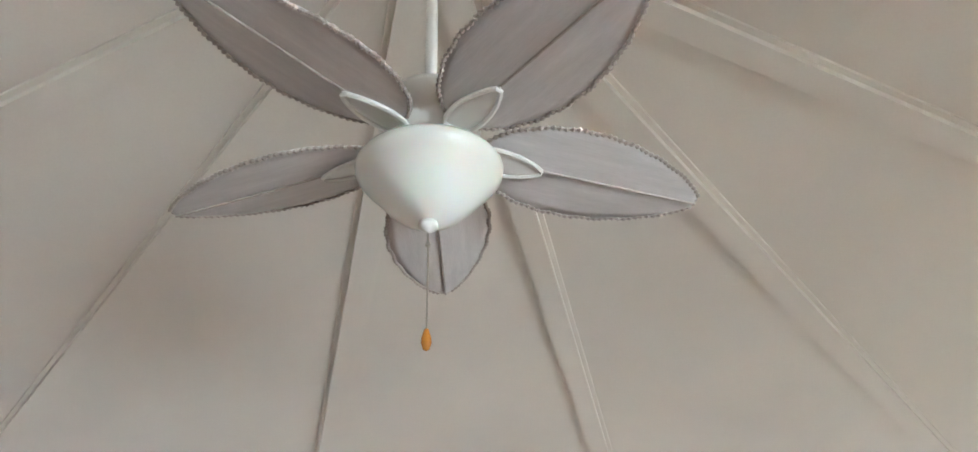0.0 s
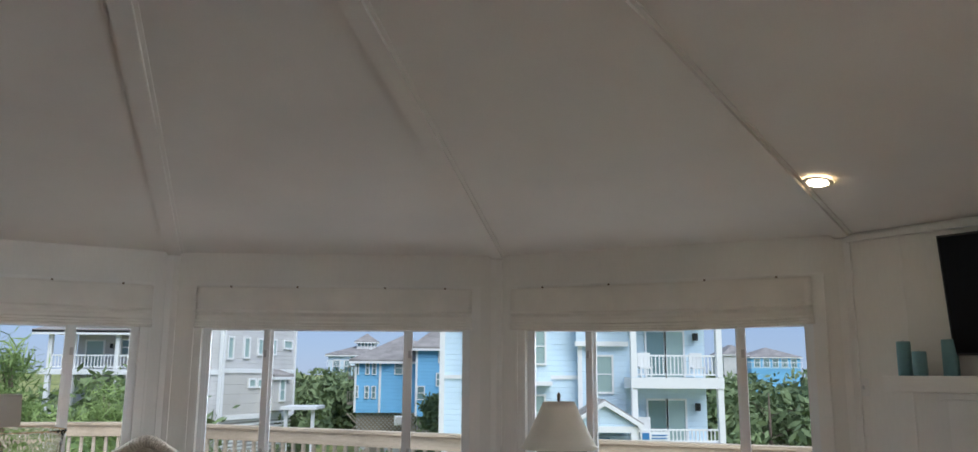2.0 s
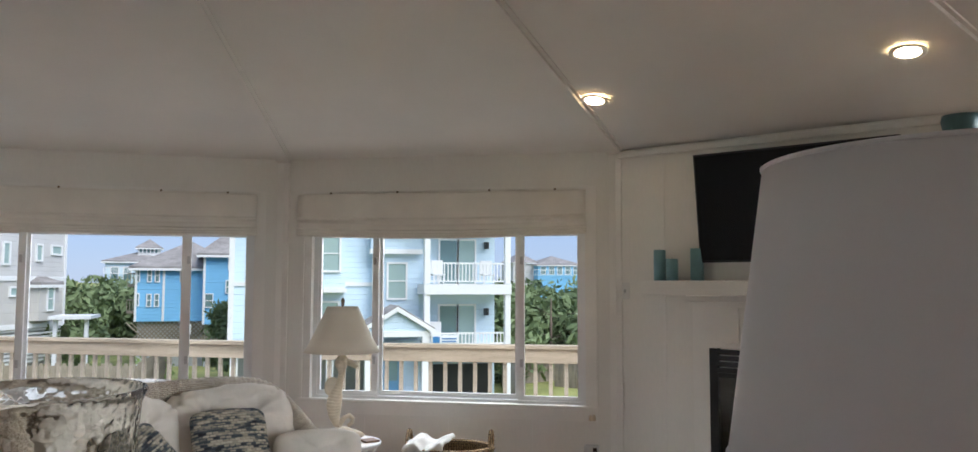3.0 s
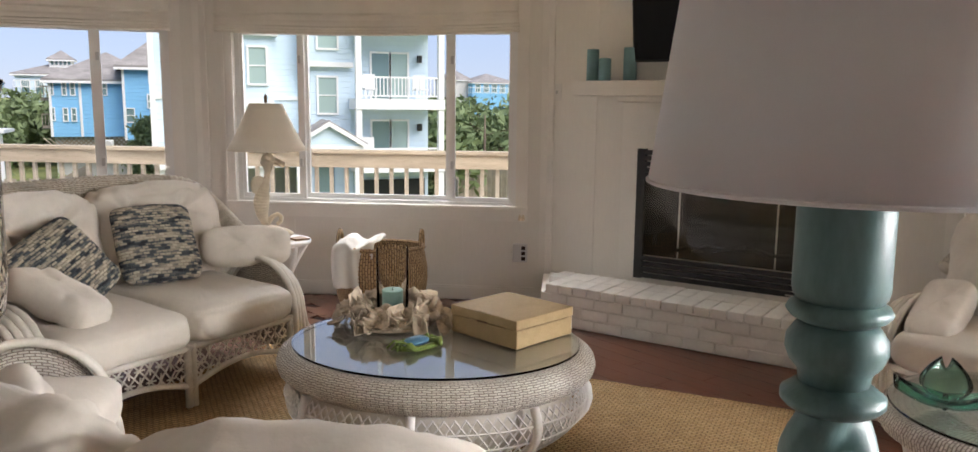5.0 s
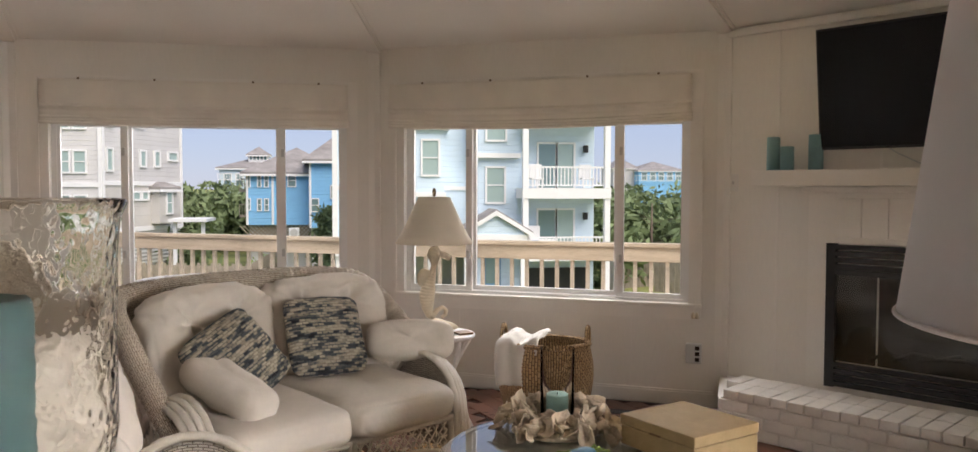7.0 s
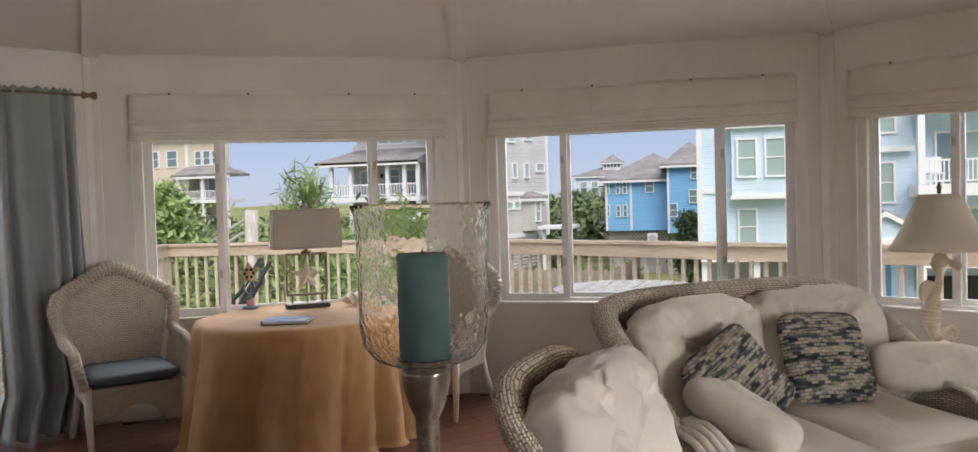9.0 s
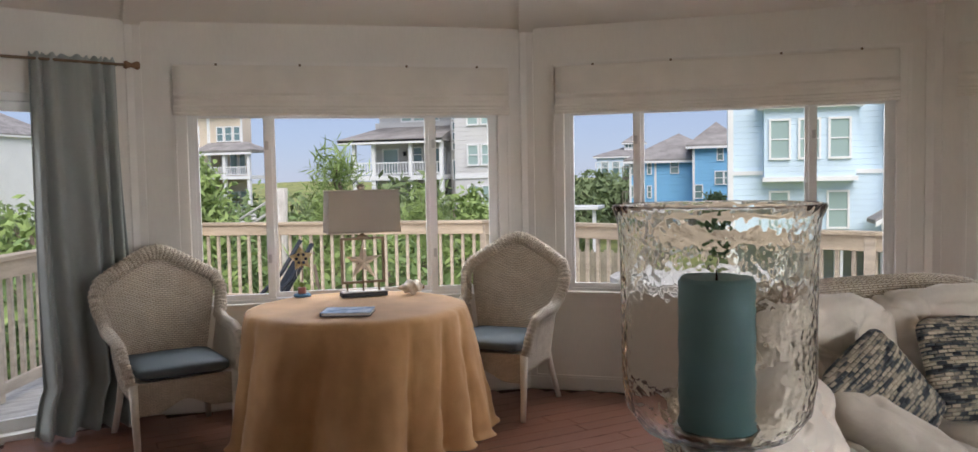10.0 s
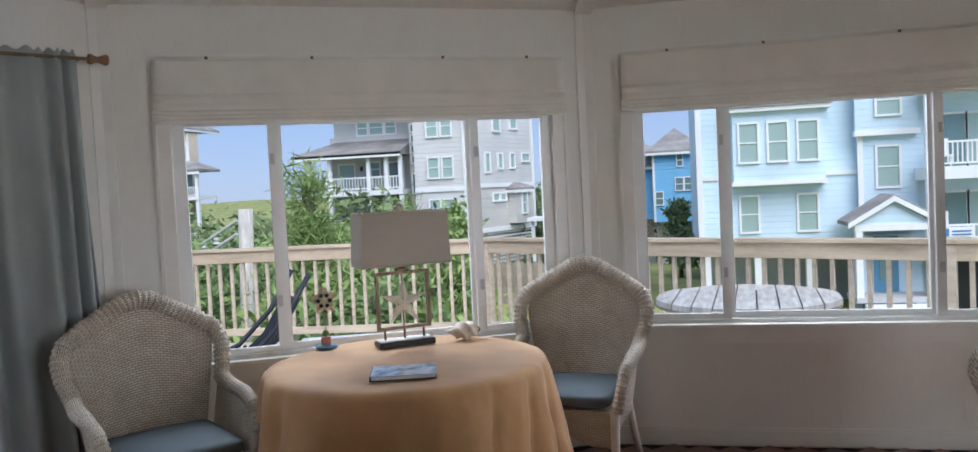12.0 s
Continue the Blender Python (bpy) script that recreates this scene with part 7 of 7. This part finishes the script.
for x0, x1, z0, z1 in ((0.32, 0.6, 2.3, 3.12), (1.42, 1.72, 2.36, 3.14), (2.42, 2.72, 2.52, 3.12), (3.4, 3.7, 2.55, 3.14), (4.4, 5.0, 2.85, 3.14), (0.32, 0.6, 4.1, 4.9), (2.1, 2.6, 4.15, 4.8), (3.5, 4.0, 4.3, 4.75), (1.9, 2.3, 1.12, 1.38), (2.5, 2.85, 1.12, 1.38)):
    win(gh, x0, x1, z0, z1, 0.0, M_PANEG, bars=False, fr=0.08)
wallbox(gh, 3.1, 4.35, -0.42, -0.01, 0.05, 1.55, M_GREYD, "bump_out")
hip(gh, 3.1, 4.35, -0.42, 0.28, 1.62, 1.86, 0.14)
win(gh, 3.6, 3.95, 0.5, 1.38, -0.42, M_PANEG, fr=0.07)
bm = B()
for i in range(9):
    box(bm, 0.1, 5.3, 0.05, 0.1, -0.36 - i * 0.16, -0.28 - i * 0.16)
tagged(part("slatted_skirt", bm, M_WHITEP, gh), kind="stuff")
SIDE = pose(-8.63, 33.0, 0, 0, 0, math.degrees(math.atan2(5.0, 2.02)))
for ob in set(gh.children) - front:
    ob.matrix_basis = SIDE @ ob.matrix_basis
wallbox(gh, -11.36, -10.86, 34, 40, GL, 6.5, M_GREYD, "stair_bay")
for z in (2.9, 3.35, 3.8, 4.25):
    win(gh, -11.24, -11.0, z, z + 0.28, 34, bars=False, fr=0.05)
win(gh, -11.24, -10.98, 1.6, 2.4, 34, bars=False, fr=0.05)
wallbox(gh, -15.4, -11.36, 35, 40, GL + 1.5, 4.25, M_GREY)
wallbox(gh, -15.36, -11.36, 35.4, 40, 4.25, 6.5, M_GREY, "upper_wall")
for x0, x1 in ((-14.2, -13.75), (-13.6, -13.0), (-12.85, -12.4)):
    win(gh, x0, x1, 4.35, 4.95, 35.4, M_PANEG)
bm = B()
v8 = [bm.verts.new(p) for p in ((-16.26, 32.7, 3.4), (-11.36, 32.7, 3.4), (-11.36, 35.39, 4.15), (-14.9, 35.39, 4.15), (-16.26, 35.39, 3.4), (-16.26, 32.7, 3.27), (-11.36, 32.7, 3.27), (-11.36, 35.39, 3.27), (-16.26, 35.39, 3.27))]
for f in ((0, 1, 2, 3), (0, 3, 4), (0, 5, 6, 1), (1, 6, 7, 2), (0, 4, 8, 5), (5, 8, 7, 6)):
    bm.faces.new([v8[i] for i in f])
part("porch_roof", bm, M_ROOF, gh)
board(gh, -16.26, -11.36, 3.18, 3.36, 32.75)
for zf in (1.58, -0.75):
    wallbox(gh, -16.0, -11.4, 32.9, 34.99, zf, zf + 0.22, M_WHITEP, "porch_floor")
for x in (-15.6, -14.66, -12.9, -12.1, -11.48):
    wallbox(gh, x - 0.08, x + 0.08, 32.95, 33.12, 1.81, 3.26, M_WHITEP, "porch_post")
    wallbox(gh, x - 0.09, x + 0.09, 32.95, 33.14, -0.52, 1.57, M_WHITEP, "porch_pier")
    wallbox(gh, x - 0.1, x + 0.1, 32.95, 33.15, GL, -0.76, M_WHITEP, "porch_pile")
railing(gh, -15.5, -11.56, 33.03, 1.86, 2.38)
railing(gh, -15.5, -11.56, 33.03, -0.45, 0.08)
win(gh, -13.5, -13.1, 2.45, 3.05, 35)
win(gh, -12.75, -12.0, 1.9, 3.0, 35, bars=False)
win(gh, -15.0, -14.3, 1.9, 3.0, 35, M_PANEG, False)
win(gh, -13.4, -12.7, 0.65, 1.35, 35)
la = wallbox(gh, -14.0, -13.9, 34.9, 34.98, 2.7, 2.9, M_BLACK, "wall_lantern")
pg_ = grp("pergola", "white pergola in the garden", "pergola")
for x in (-6.05, -4.95):
    wallbox(pg_, x - 0.07, x + 0.07, 33.6, 33.75, GL, 0.2, M_WHITEP, "post")
wallbox(pg_, -6.25, -4.75, 33.3, 35.5, 0.2, 0.32, M_WHITEP, "canopy")


def sea_house(name, x, y, z0, mat, label, n):
    h = grp(name, label)
    wallbox(h, x - 5, x, y, y + 8, GL, z0 + 4.6, mat)
    hip(h, x - 5, x, y, y + 8, z0 + 4.7, z0 + 6.4)
    for i, zf in enumerate((z0 - 0.2, z0 + 2.0)):
        wallbox(h, x - 3.6, x + 1.9, y - 1.6, y - 0.01, zf, zf + 0.18, M_WHITEP, "porch_floor")
        railing(h, x - 3.5, x + 1.85, y - 1.5, zf + 0.25, zf + 0.85)
        for px in (x - 3.5, x - 0.8, x + 1.8):
            wallbox(h, px - 0.08, px + 0.08, y - 1.58, y - 1.42, zf + 0.19, zf + 2.0, M_WHITEP, "porch_post")
        for k in range(n):
            win(h, x - 4.4 + k * 1.45, x - 3.6 + k * 1.45, zf + 0.5, zf + 1.8, y)
    bm = B()
    v8 = [bm.verts.new(p) for p in ((x - 3.9, y - 2.0, z0 + 3.95), (x + 2.2, y - 2.0, z0 + 3.95), (x + 2.2, y - 0.01, z0 + 4.5), (x - 3.9, y - 0.01, z0 + 4.5), (x - 3.9, y - 2.0, z0 + 3.85), (x + 2.2, y - 2.0, z0 + 3.85), (x + 2.2, y - 0.01, z0 + 3.85), (x - 3.9, y - 0.01, z0 + 3.85))]
    for f in ((0, 1, 2, 3), (4, 7, 6, 5), (0, 4, 5, 1), (1, 5, 6, 2), (3, 7, 4, 0)):
        bm.faces.new([v8[i] for i in f])
    part("porch_roof", bm, M_ROOF, h)


th_ = thing("tan_house", pose(0, 0, 0), "tan beach house with stacked white corner porches", "house", "neighbouring houses")
wallbox(th_, -40.0, -31.75, 45.6, 48.6, GZ, 6.2, M_TAN)
wallbox(th_, -31.75, -29.25, 45.6, 46.6, 3.95, 6.0, M_TAN, "upper_bay")
wallbox(th_, -31.75, -29.6, 46.6, 47.0, GZ, 3.95, M_TAN, "porch_wall")
hip(th_, -40.0, -29.6, 45.6, 48.6, 6.3, 7.6, 0.45)
board(th_, -31.85, -31.65, GZ, 6.5, 45.6)
board(th_, -29.37, -29.25, 4.0, 6.0, 45.6)
for x0, x1 in ((-31.1, -30.7), (-30.5, -30.05), (-29.85, -29.45)):
    win(th_, x0, x1, 4.35, 5.2, 45.6, M_PANE)
for x0, x1, z0, z1 in ((-33.2, -32.5, 4.3, 5.3), (-34.6, -33.9, 4.3, 5.3), (-33.2, -32.5, 1.6, 2.7), (-33.2, -32.5, -0.9, 0.2)):
    win(th_, x0, x1, z0, z1, 45.6, M_PANE)
for x0, x1 in ((-31.5, -31.1), (-30.85, -30.35), (-30.15, -29.75)):
    win(th_, x0, x1, 2.2, 3.5, 46.6, M_PANE, False)
    win(th_, x0, x1, -0.5, 1.0, 46.6, M_PANEG, False)
bm = B()
v8 = [bm.verts.new(p) for p in ((-32.0, 44.4, 3.7), (-27.95, 44.4, 3.7), (-28.9, 45.59, 4.25), (-31.8, 45.59, 4.25), (-27.95, 46.8, 3.7), (-32.0, 45.59, 3.7), (-32.0, 44.4, 3.55), (-27.95, 44.4, 3.55), (-27.95, 46.8, 3.55), (-32.0, 45.59, 3.55))]
for f in ((0, 1, 2, 3), (1, 4, 2), (0, 3, 5), (0, 6, 7, 1), (1, 7, 8, 4), (0, 5, 9, 6), (6, 9, 8, 7)):
    bm.faces.new([v8[i] for i in f])
part("porch_roof", bm, M_ROOF, th_)
board(th_, -32.0, -27.95, 3.4, 3.6, 44.45)
for zf in (1.85, -0.95):
    wallbox(th_, -31.85, -28.15, 44.55, 46.58, zf, zf + 0.22, M_WHITEP, "porch_floor")
    railing(th_, -31.7, -28.4, 44.68, zf + 0.28, zf + 0.8)
for x in (-31.7, -30.05, -28.3):
    for z0, z1 in ((2.08, 3.54), (-0.72, 1.84), (GZ, -0.96)):
        wallbox(th_, x - 0.1, x + 0.1, 44.6, 44.8, z0, z1, M_WHITEP, "porch_post")
sea_house("white_house", -44.3, 38, 0.4, M_WHITEP, "white beach house with stacked porches", 3)
fb = grp("far_blue_house", "far pale blue beach house with white decks")
wallbox(fb, 45.5, 53, 120, 128, GL, 4.6, M_BLUE)
wallbox(fb, 42, 46, 122, 128, GL, 5.0, M_GREY, "grey_wing")
hip(fb, 45.5, 53, 120, 128, 4.7, 6.2)
hip(fb, 42, 46, 122, 128, 5.1, 6.6)
railing(fb, 44.5, 53, 119.4, 3.0, 3.9, M_WHITEP, 0.4)
for i in range(5):
    win(fb, 46 + i * 1.4, 46.8 + i * 1.4, 3.2, 4.3, 120)

# ground, fences, pole
bm = B()


def land(u, v):
    x, y = -1500 + 3000 * u, -300 + 2300 * v
    d = math.hypot(x, y)
    rise = 5.5 * max(0.0, min(1.0, (d - 140) / 160)) * (0.6 + 0.6 * noise.noise(Vector((x / 70, y / 70, 0))))
    return Vector((x, y, GZ + rise))


sheet(bm, land, 150, 120)
single("ground", bm, M_GRASS, None, "lawn and dune grass reaching the horizon", "ground", kind="structure")


def fence(pts, h, label):
    f = thing("plank_fence", pose(0, 0, 0), label, "fence", "garden fences")
    me = mesh_of("fence_board", box(B(), -0.07, 0.07, -0.012, 0.012, GZ - 0.05, GZ + h), M_FENCE)
    for p, q in zip(pts, pts[1:]):
        v = Vector((q[0] - p[0], q[1] - p[1], 0))
        n = max(2, int(v.length / 0.3))
        m = pose(p[0], p[1], 0, 0, 0, math.degrees(math.atan2(v.y, v.x)))
        me2 = mesh_of("fence_panel", box(B(), 0, v.length, 0.014, 0.03, GZ, GZ + h - 0.1), M_FENCE)
        part("fence_panel", me2, None, f, m=m)
        for i in range(n):
            part("fence_board", me, None, f, m=m @ pose(v.length * (i + 0.5) / n, 0, 0))


fence([(-9.5, 36), (-3.0, 34), (-2.6, 43)], 1.9, "weathered grey plank fence by the lawn")
fence([(12.2, 30.5), (13.6, 38), (24, 42)], 1.9, "weathered plank fence beside the pale house")
fence([(16, 37), (19, 33), (26, 34)], 1.8, "weathered plank fence before the trees")
po = thing("utility_pole", pose(-8.55, 14.0, GZ) @ Matrix.Rotation(radians(2.5), 4, "Y"), "weathered wooden utility pole with insulator arm", "utility pole")
part("pole", tube(B(), [(0, 0, 0), (0.02, 0, 2.5), (0.0, 0, 4.95)], lambda u: 0.15 - 0.02 * u, 12), M_GREYWOOD, po, smooth=True)
part("arm", tube(B(), [(-0.9, -0.2, 4.0), (-0.1, -0.13, 4.5)], 0.03, 8), M_GREYPL, po)
part("arm", tube(B(), [(-0.8, -0.2, 4.3), (-0.1, -0.13, 4.75)], 0.025, 8), M_GREYPL, po)
for t in (0.2, 0.5):
    part("insulator", lathe(B(), [(0.001, 0), (0.07, 0.02), (0.04, 0.06), (0.06, 0.1), (0.001, 0.14)], 10, Matrix.Translation((-0.9 + 0.8 * t, -0.2 + 0.07 * t, 4.05 + 0.5 * t))), M_GREYPL, po)


def leafy(name, x, y, h, r, mat, n, shape, label, seed, base=GZ, leaf=0.11, slim=0.35):
    """A tree or shrub: tapered trunk, limbs, and a crown of many small leaf sprays in clumps."""
    t = thing(name, pose(x, y, base), label, "tree" if h > 2.2 else "shrub", "trees and shrubs")
    rnd = random.Random(seed)
    bm = tube(B(), [(0, 0, -0.1), (0.05 * h * rnd.uniform(-1, 1), 0.05 * h * rnd.uniform(-1, 1), h * 0.5), (0, 0, h * 0.92)], lambda u: 0.028 * h * (1 - 0.85 * u) + 0.01, 8)
    tips = []
    for i in range(int(10 + h * 2)):
        f = rnd.uniform(0.15, 0.95)
        a = rnd.uniform(0, 2 * math.pi)
        rr = r * (1.05 - f if shape == "cone" else math.sqrt(max(0.05, 1 - (2 * f - 0.9) ** 2))) * rnd.uniform(0.55, 1.1)
        tip = Vector((rr * math.cos(a), rr * math.sin(a), f * h + rr * rnd.uniform(0.05, 0.4)))
        tube(bm, [(0, 0, f * h * 0.9), tuple(tip * 0.6 + Vector((0, 0, f * h * 0.32))), tuple(tip)], lambda u: 0.016 * (1 - 0.7 * u) * max(1, h / 4), 5)
        tips.append((tip, rr))
    part("trunk", bm, M_BARK, t, smooth=True)
    verts, faces = [], []
    for k in range(n):
        tip, rr = tips[rnd.randrange(len(tips))]
        c = tip * rnd.uniform(0.55, 1.05) if shape != "cone" else Vector((tip.x * rnd.uniform(0.2, 1.05), tip.y * rnd.uniform(0.2, 1.05), tip.z))
        c = c + Vector((rnd.gauss(0, 1), rnd.gauss(0, 1), rnd.gauss(0, 0.8))) * 0.17 * r
        c.z = max(0.05, min(h * 1.06, c.z))
        d = Vector((rnd.uniform(-1, 1), rnd.uniform(-1, 1), rnd.uniform(-0.3, 1.2))).normalized()
        e = d.cross(Vector((rnd.uniform(-1, 1), rnd.uniform(-1, 1), rnd.uniform(-1, 1)))).normalized()
        s = leaf * rnd.uniform(0.6, 1.4)
        b0 = len(verts)
        verts += [tuple(c - d * s), tuple(c + e * s * slim), tuple(c + d * s), tuple(c - e * s * slim)]
        faces.append((b0, b0 + 1, b0 + 2, b0 + 3))
    me = bpy.data.meshes.new("crown")
    me.from_pydata(verts, [], faces)
    me.materials.append(mat)
    part("crown", me, None, t)


random.seed(9)
leafy("juniper_tree", -9.3, 12.6, 5.6, 1.2, M_LEAFL, 5200, "cone", "bright green juniper beside the deck", 1, leaf=0.09)
leafy("pine_tree", -7.2, 14.2, 5.85, 1.35, M_LEAFL, 5200, "cone", "young pine with upright leader behind the deck", 2, leaf=0.16, slim=0.09)
leafy("pine_tree", -5.5, 14.6, 5.0, 1.2, M_LEAFL, 4200, "cone", "young pine with pale shoots behind the deck", 3, leaf=0.15, slim=0.05)
leafy("juniper_tree", -4.6, 14.6, 4.9, 1.0, M_LEAFL, 3200, "cone", "slender juniper behind the deck railing", 4, leaf=0.09)
for i, (x, y, h, r) in enumerate(((-13, 12.5, 4.6, 2.2), (-11.2, 14.6, 4.1, 2.1), (-9.0, 16.5, 4.0, 2.2), (-6.9, 12.6, 3.9, 1.6), (-5.4, 12.4, 3.8, 1.5), (-8.9, 9.0, 4.2, 1.5), (-9.6, 6.6, 4.4, 1.8), (-8.2, 4.4, 4.2, 1.6), (-11.6, 8.4, 4.9, 2.3), (-3.9, 12.6, 3.3, 1.4), (-12.5, 5.2, 4.6, 2.2), (-14.0, 20.0, 4.8, 2.6), (-10.4, 22.0, 4.4, 2.6))):
    leafy("shrub", x, y, h, r, M_LEAF if i % 3 else M_LEAFL, 3200, "round", "dense green coastal shrub below the deck", 20 + i, leaf=0.12)
for i, (x, y, h, r) in enumerate(((-0.05, 44, 4.0, 1.3), (1.7, 46.5, 3.6, 1.4))):
    leafy("cedar_tree", x, y, h, r, M_LEAFF, 2400, "cone", "dark cedar in front of the blue house", 40 + i, leaf=0.2)
leafy("shrub", -3.2, 42, 1.5, 0.9, M_LEAFL, 700, "round", "small round garden shrub", 47, leaf=0.14)
random.seed(31)
for i in range(17):
    x, y = 14.5 + (i % 6) * 3.4 + random.uniform(-1, 1), 42 + (i // 6) * 9 + random.uniform(-2, 2)
    leafy("oak_tree", x, y, random.uniform(4.5, 5.4), random.uniform(2.6, 3.4), M_LEAFF, 1500, "round", "wind-shaped coastal oak in the far wood", 60 + i, leaf=0.34)
for i in range(14):
    x, y = -12.5 + (i % 5) * 2.9 + random.uniform(-1, 1), 66 + (i // 5) * 8 + random.uniform(-2, 2)
    leafy("oak_tree", x, y, random.uniform(4.4, 5.8), random.uniform(2.8, 3.6), M_LEAFF, 1400, "round", "wind-shaped coastal oak in the far wood", 90 + i, leaf=0.36)
for i in range(10):
    x, y = -36 + i * 3.1 + random.uniform(-1, 1), 38 + random.uniform(-6, 10)
    leafy("coastal_tree", x, y, random.uniform(3.8, 5.4), random.uniform(2.2, 3.2), M_LEAFF, 1500, "round", "low coastal tree among the dunes", 120 + i, leaf=0.3)

# ---- hardwood floor boards ----
def planks():
    fl = bpy.data.objects["floor"]
    rnd = random.Random(17)
    rest = B()
    made, near = {}, 0
    hull = RI - 0.003

    def inside(x, y):
        return all(-math.sin(radians(STEP * k)) * x + math.cos(radians(STEP * k)) * y < hull for k in range(NS))
    w = 0.127
    for field, (ang, test) in enumerate(((44.0, lambda x, y: x < 2.0), (-72.0, lambda x, y: x >= 2.0))):
        ca, sa = math.cos(radians(ang)), math.sin(radians(ang))
        for j in range(-44, 45):
            s = -5.6 + rnd.uniform(0, 1.2)
            while s < 5.6:
                L = rnd.choice((0.9, 1.2, 1.5))
                y0 = j * w
                e0, e1 = s + 0.0006, s + L - 0.0006
                def ok(q):
                    x, y = ca * q - sa * y0, sa * q + ca * y0
                    return inside(x, y) and test(x, y) and inside(x - sa * w / 2, y + ca * w / 2) and inside(x + sa * w / 2, y - ca * w / 2)
                while e0 < e1 and not ok(e0):
                    e0 += 0.05
                while e1 > e0 and not ok(e1):
                    e1 -= 0.05
                if e1 - e0 > 0.08:
                    c, half = (e0 + e1) / 2, round((e1 - e0) / 2, 3)
                    x, y = ca * c - sa * y0, sa * c + ca * y0
                    m = pose(x, y, 0, 0, 0, ang)
                    seen = (-3.6 < x < 1.2 and 2.6 < y) or (x > 2.4 and 0.6 < y < 4.6)
                    if seen and near < 300:
                        near += 1
                        key = half
                        if key not in made:
                            made[key] = mesh_of("plank", soft_box(B(), -half, half, -w / 2 + 0.0006, w / 2 - 0.0006, -0.0135, 0, 0.0015, None, 1), M_FLOOR)
                        part("plank", made[key], None, fl, m=m)
                    else:
                        box(rest, -half, half, -w / 2 + 0.0006, w / 2 - 0.0006, -0.0135, 0, m)
                s += L
    tagged(part("plank_field", rest, M_FLOOR, fl), kind="stuff")


planks()
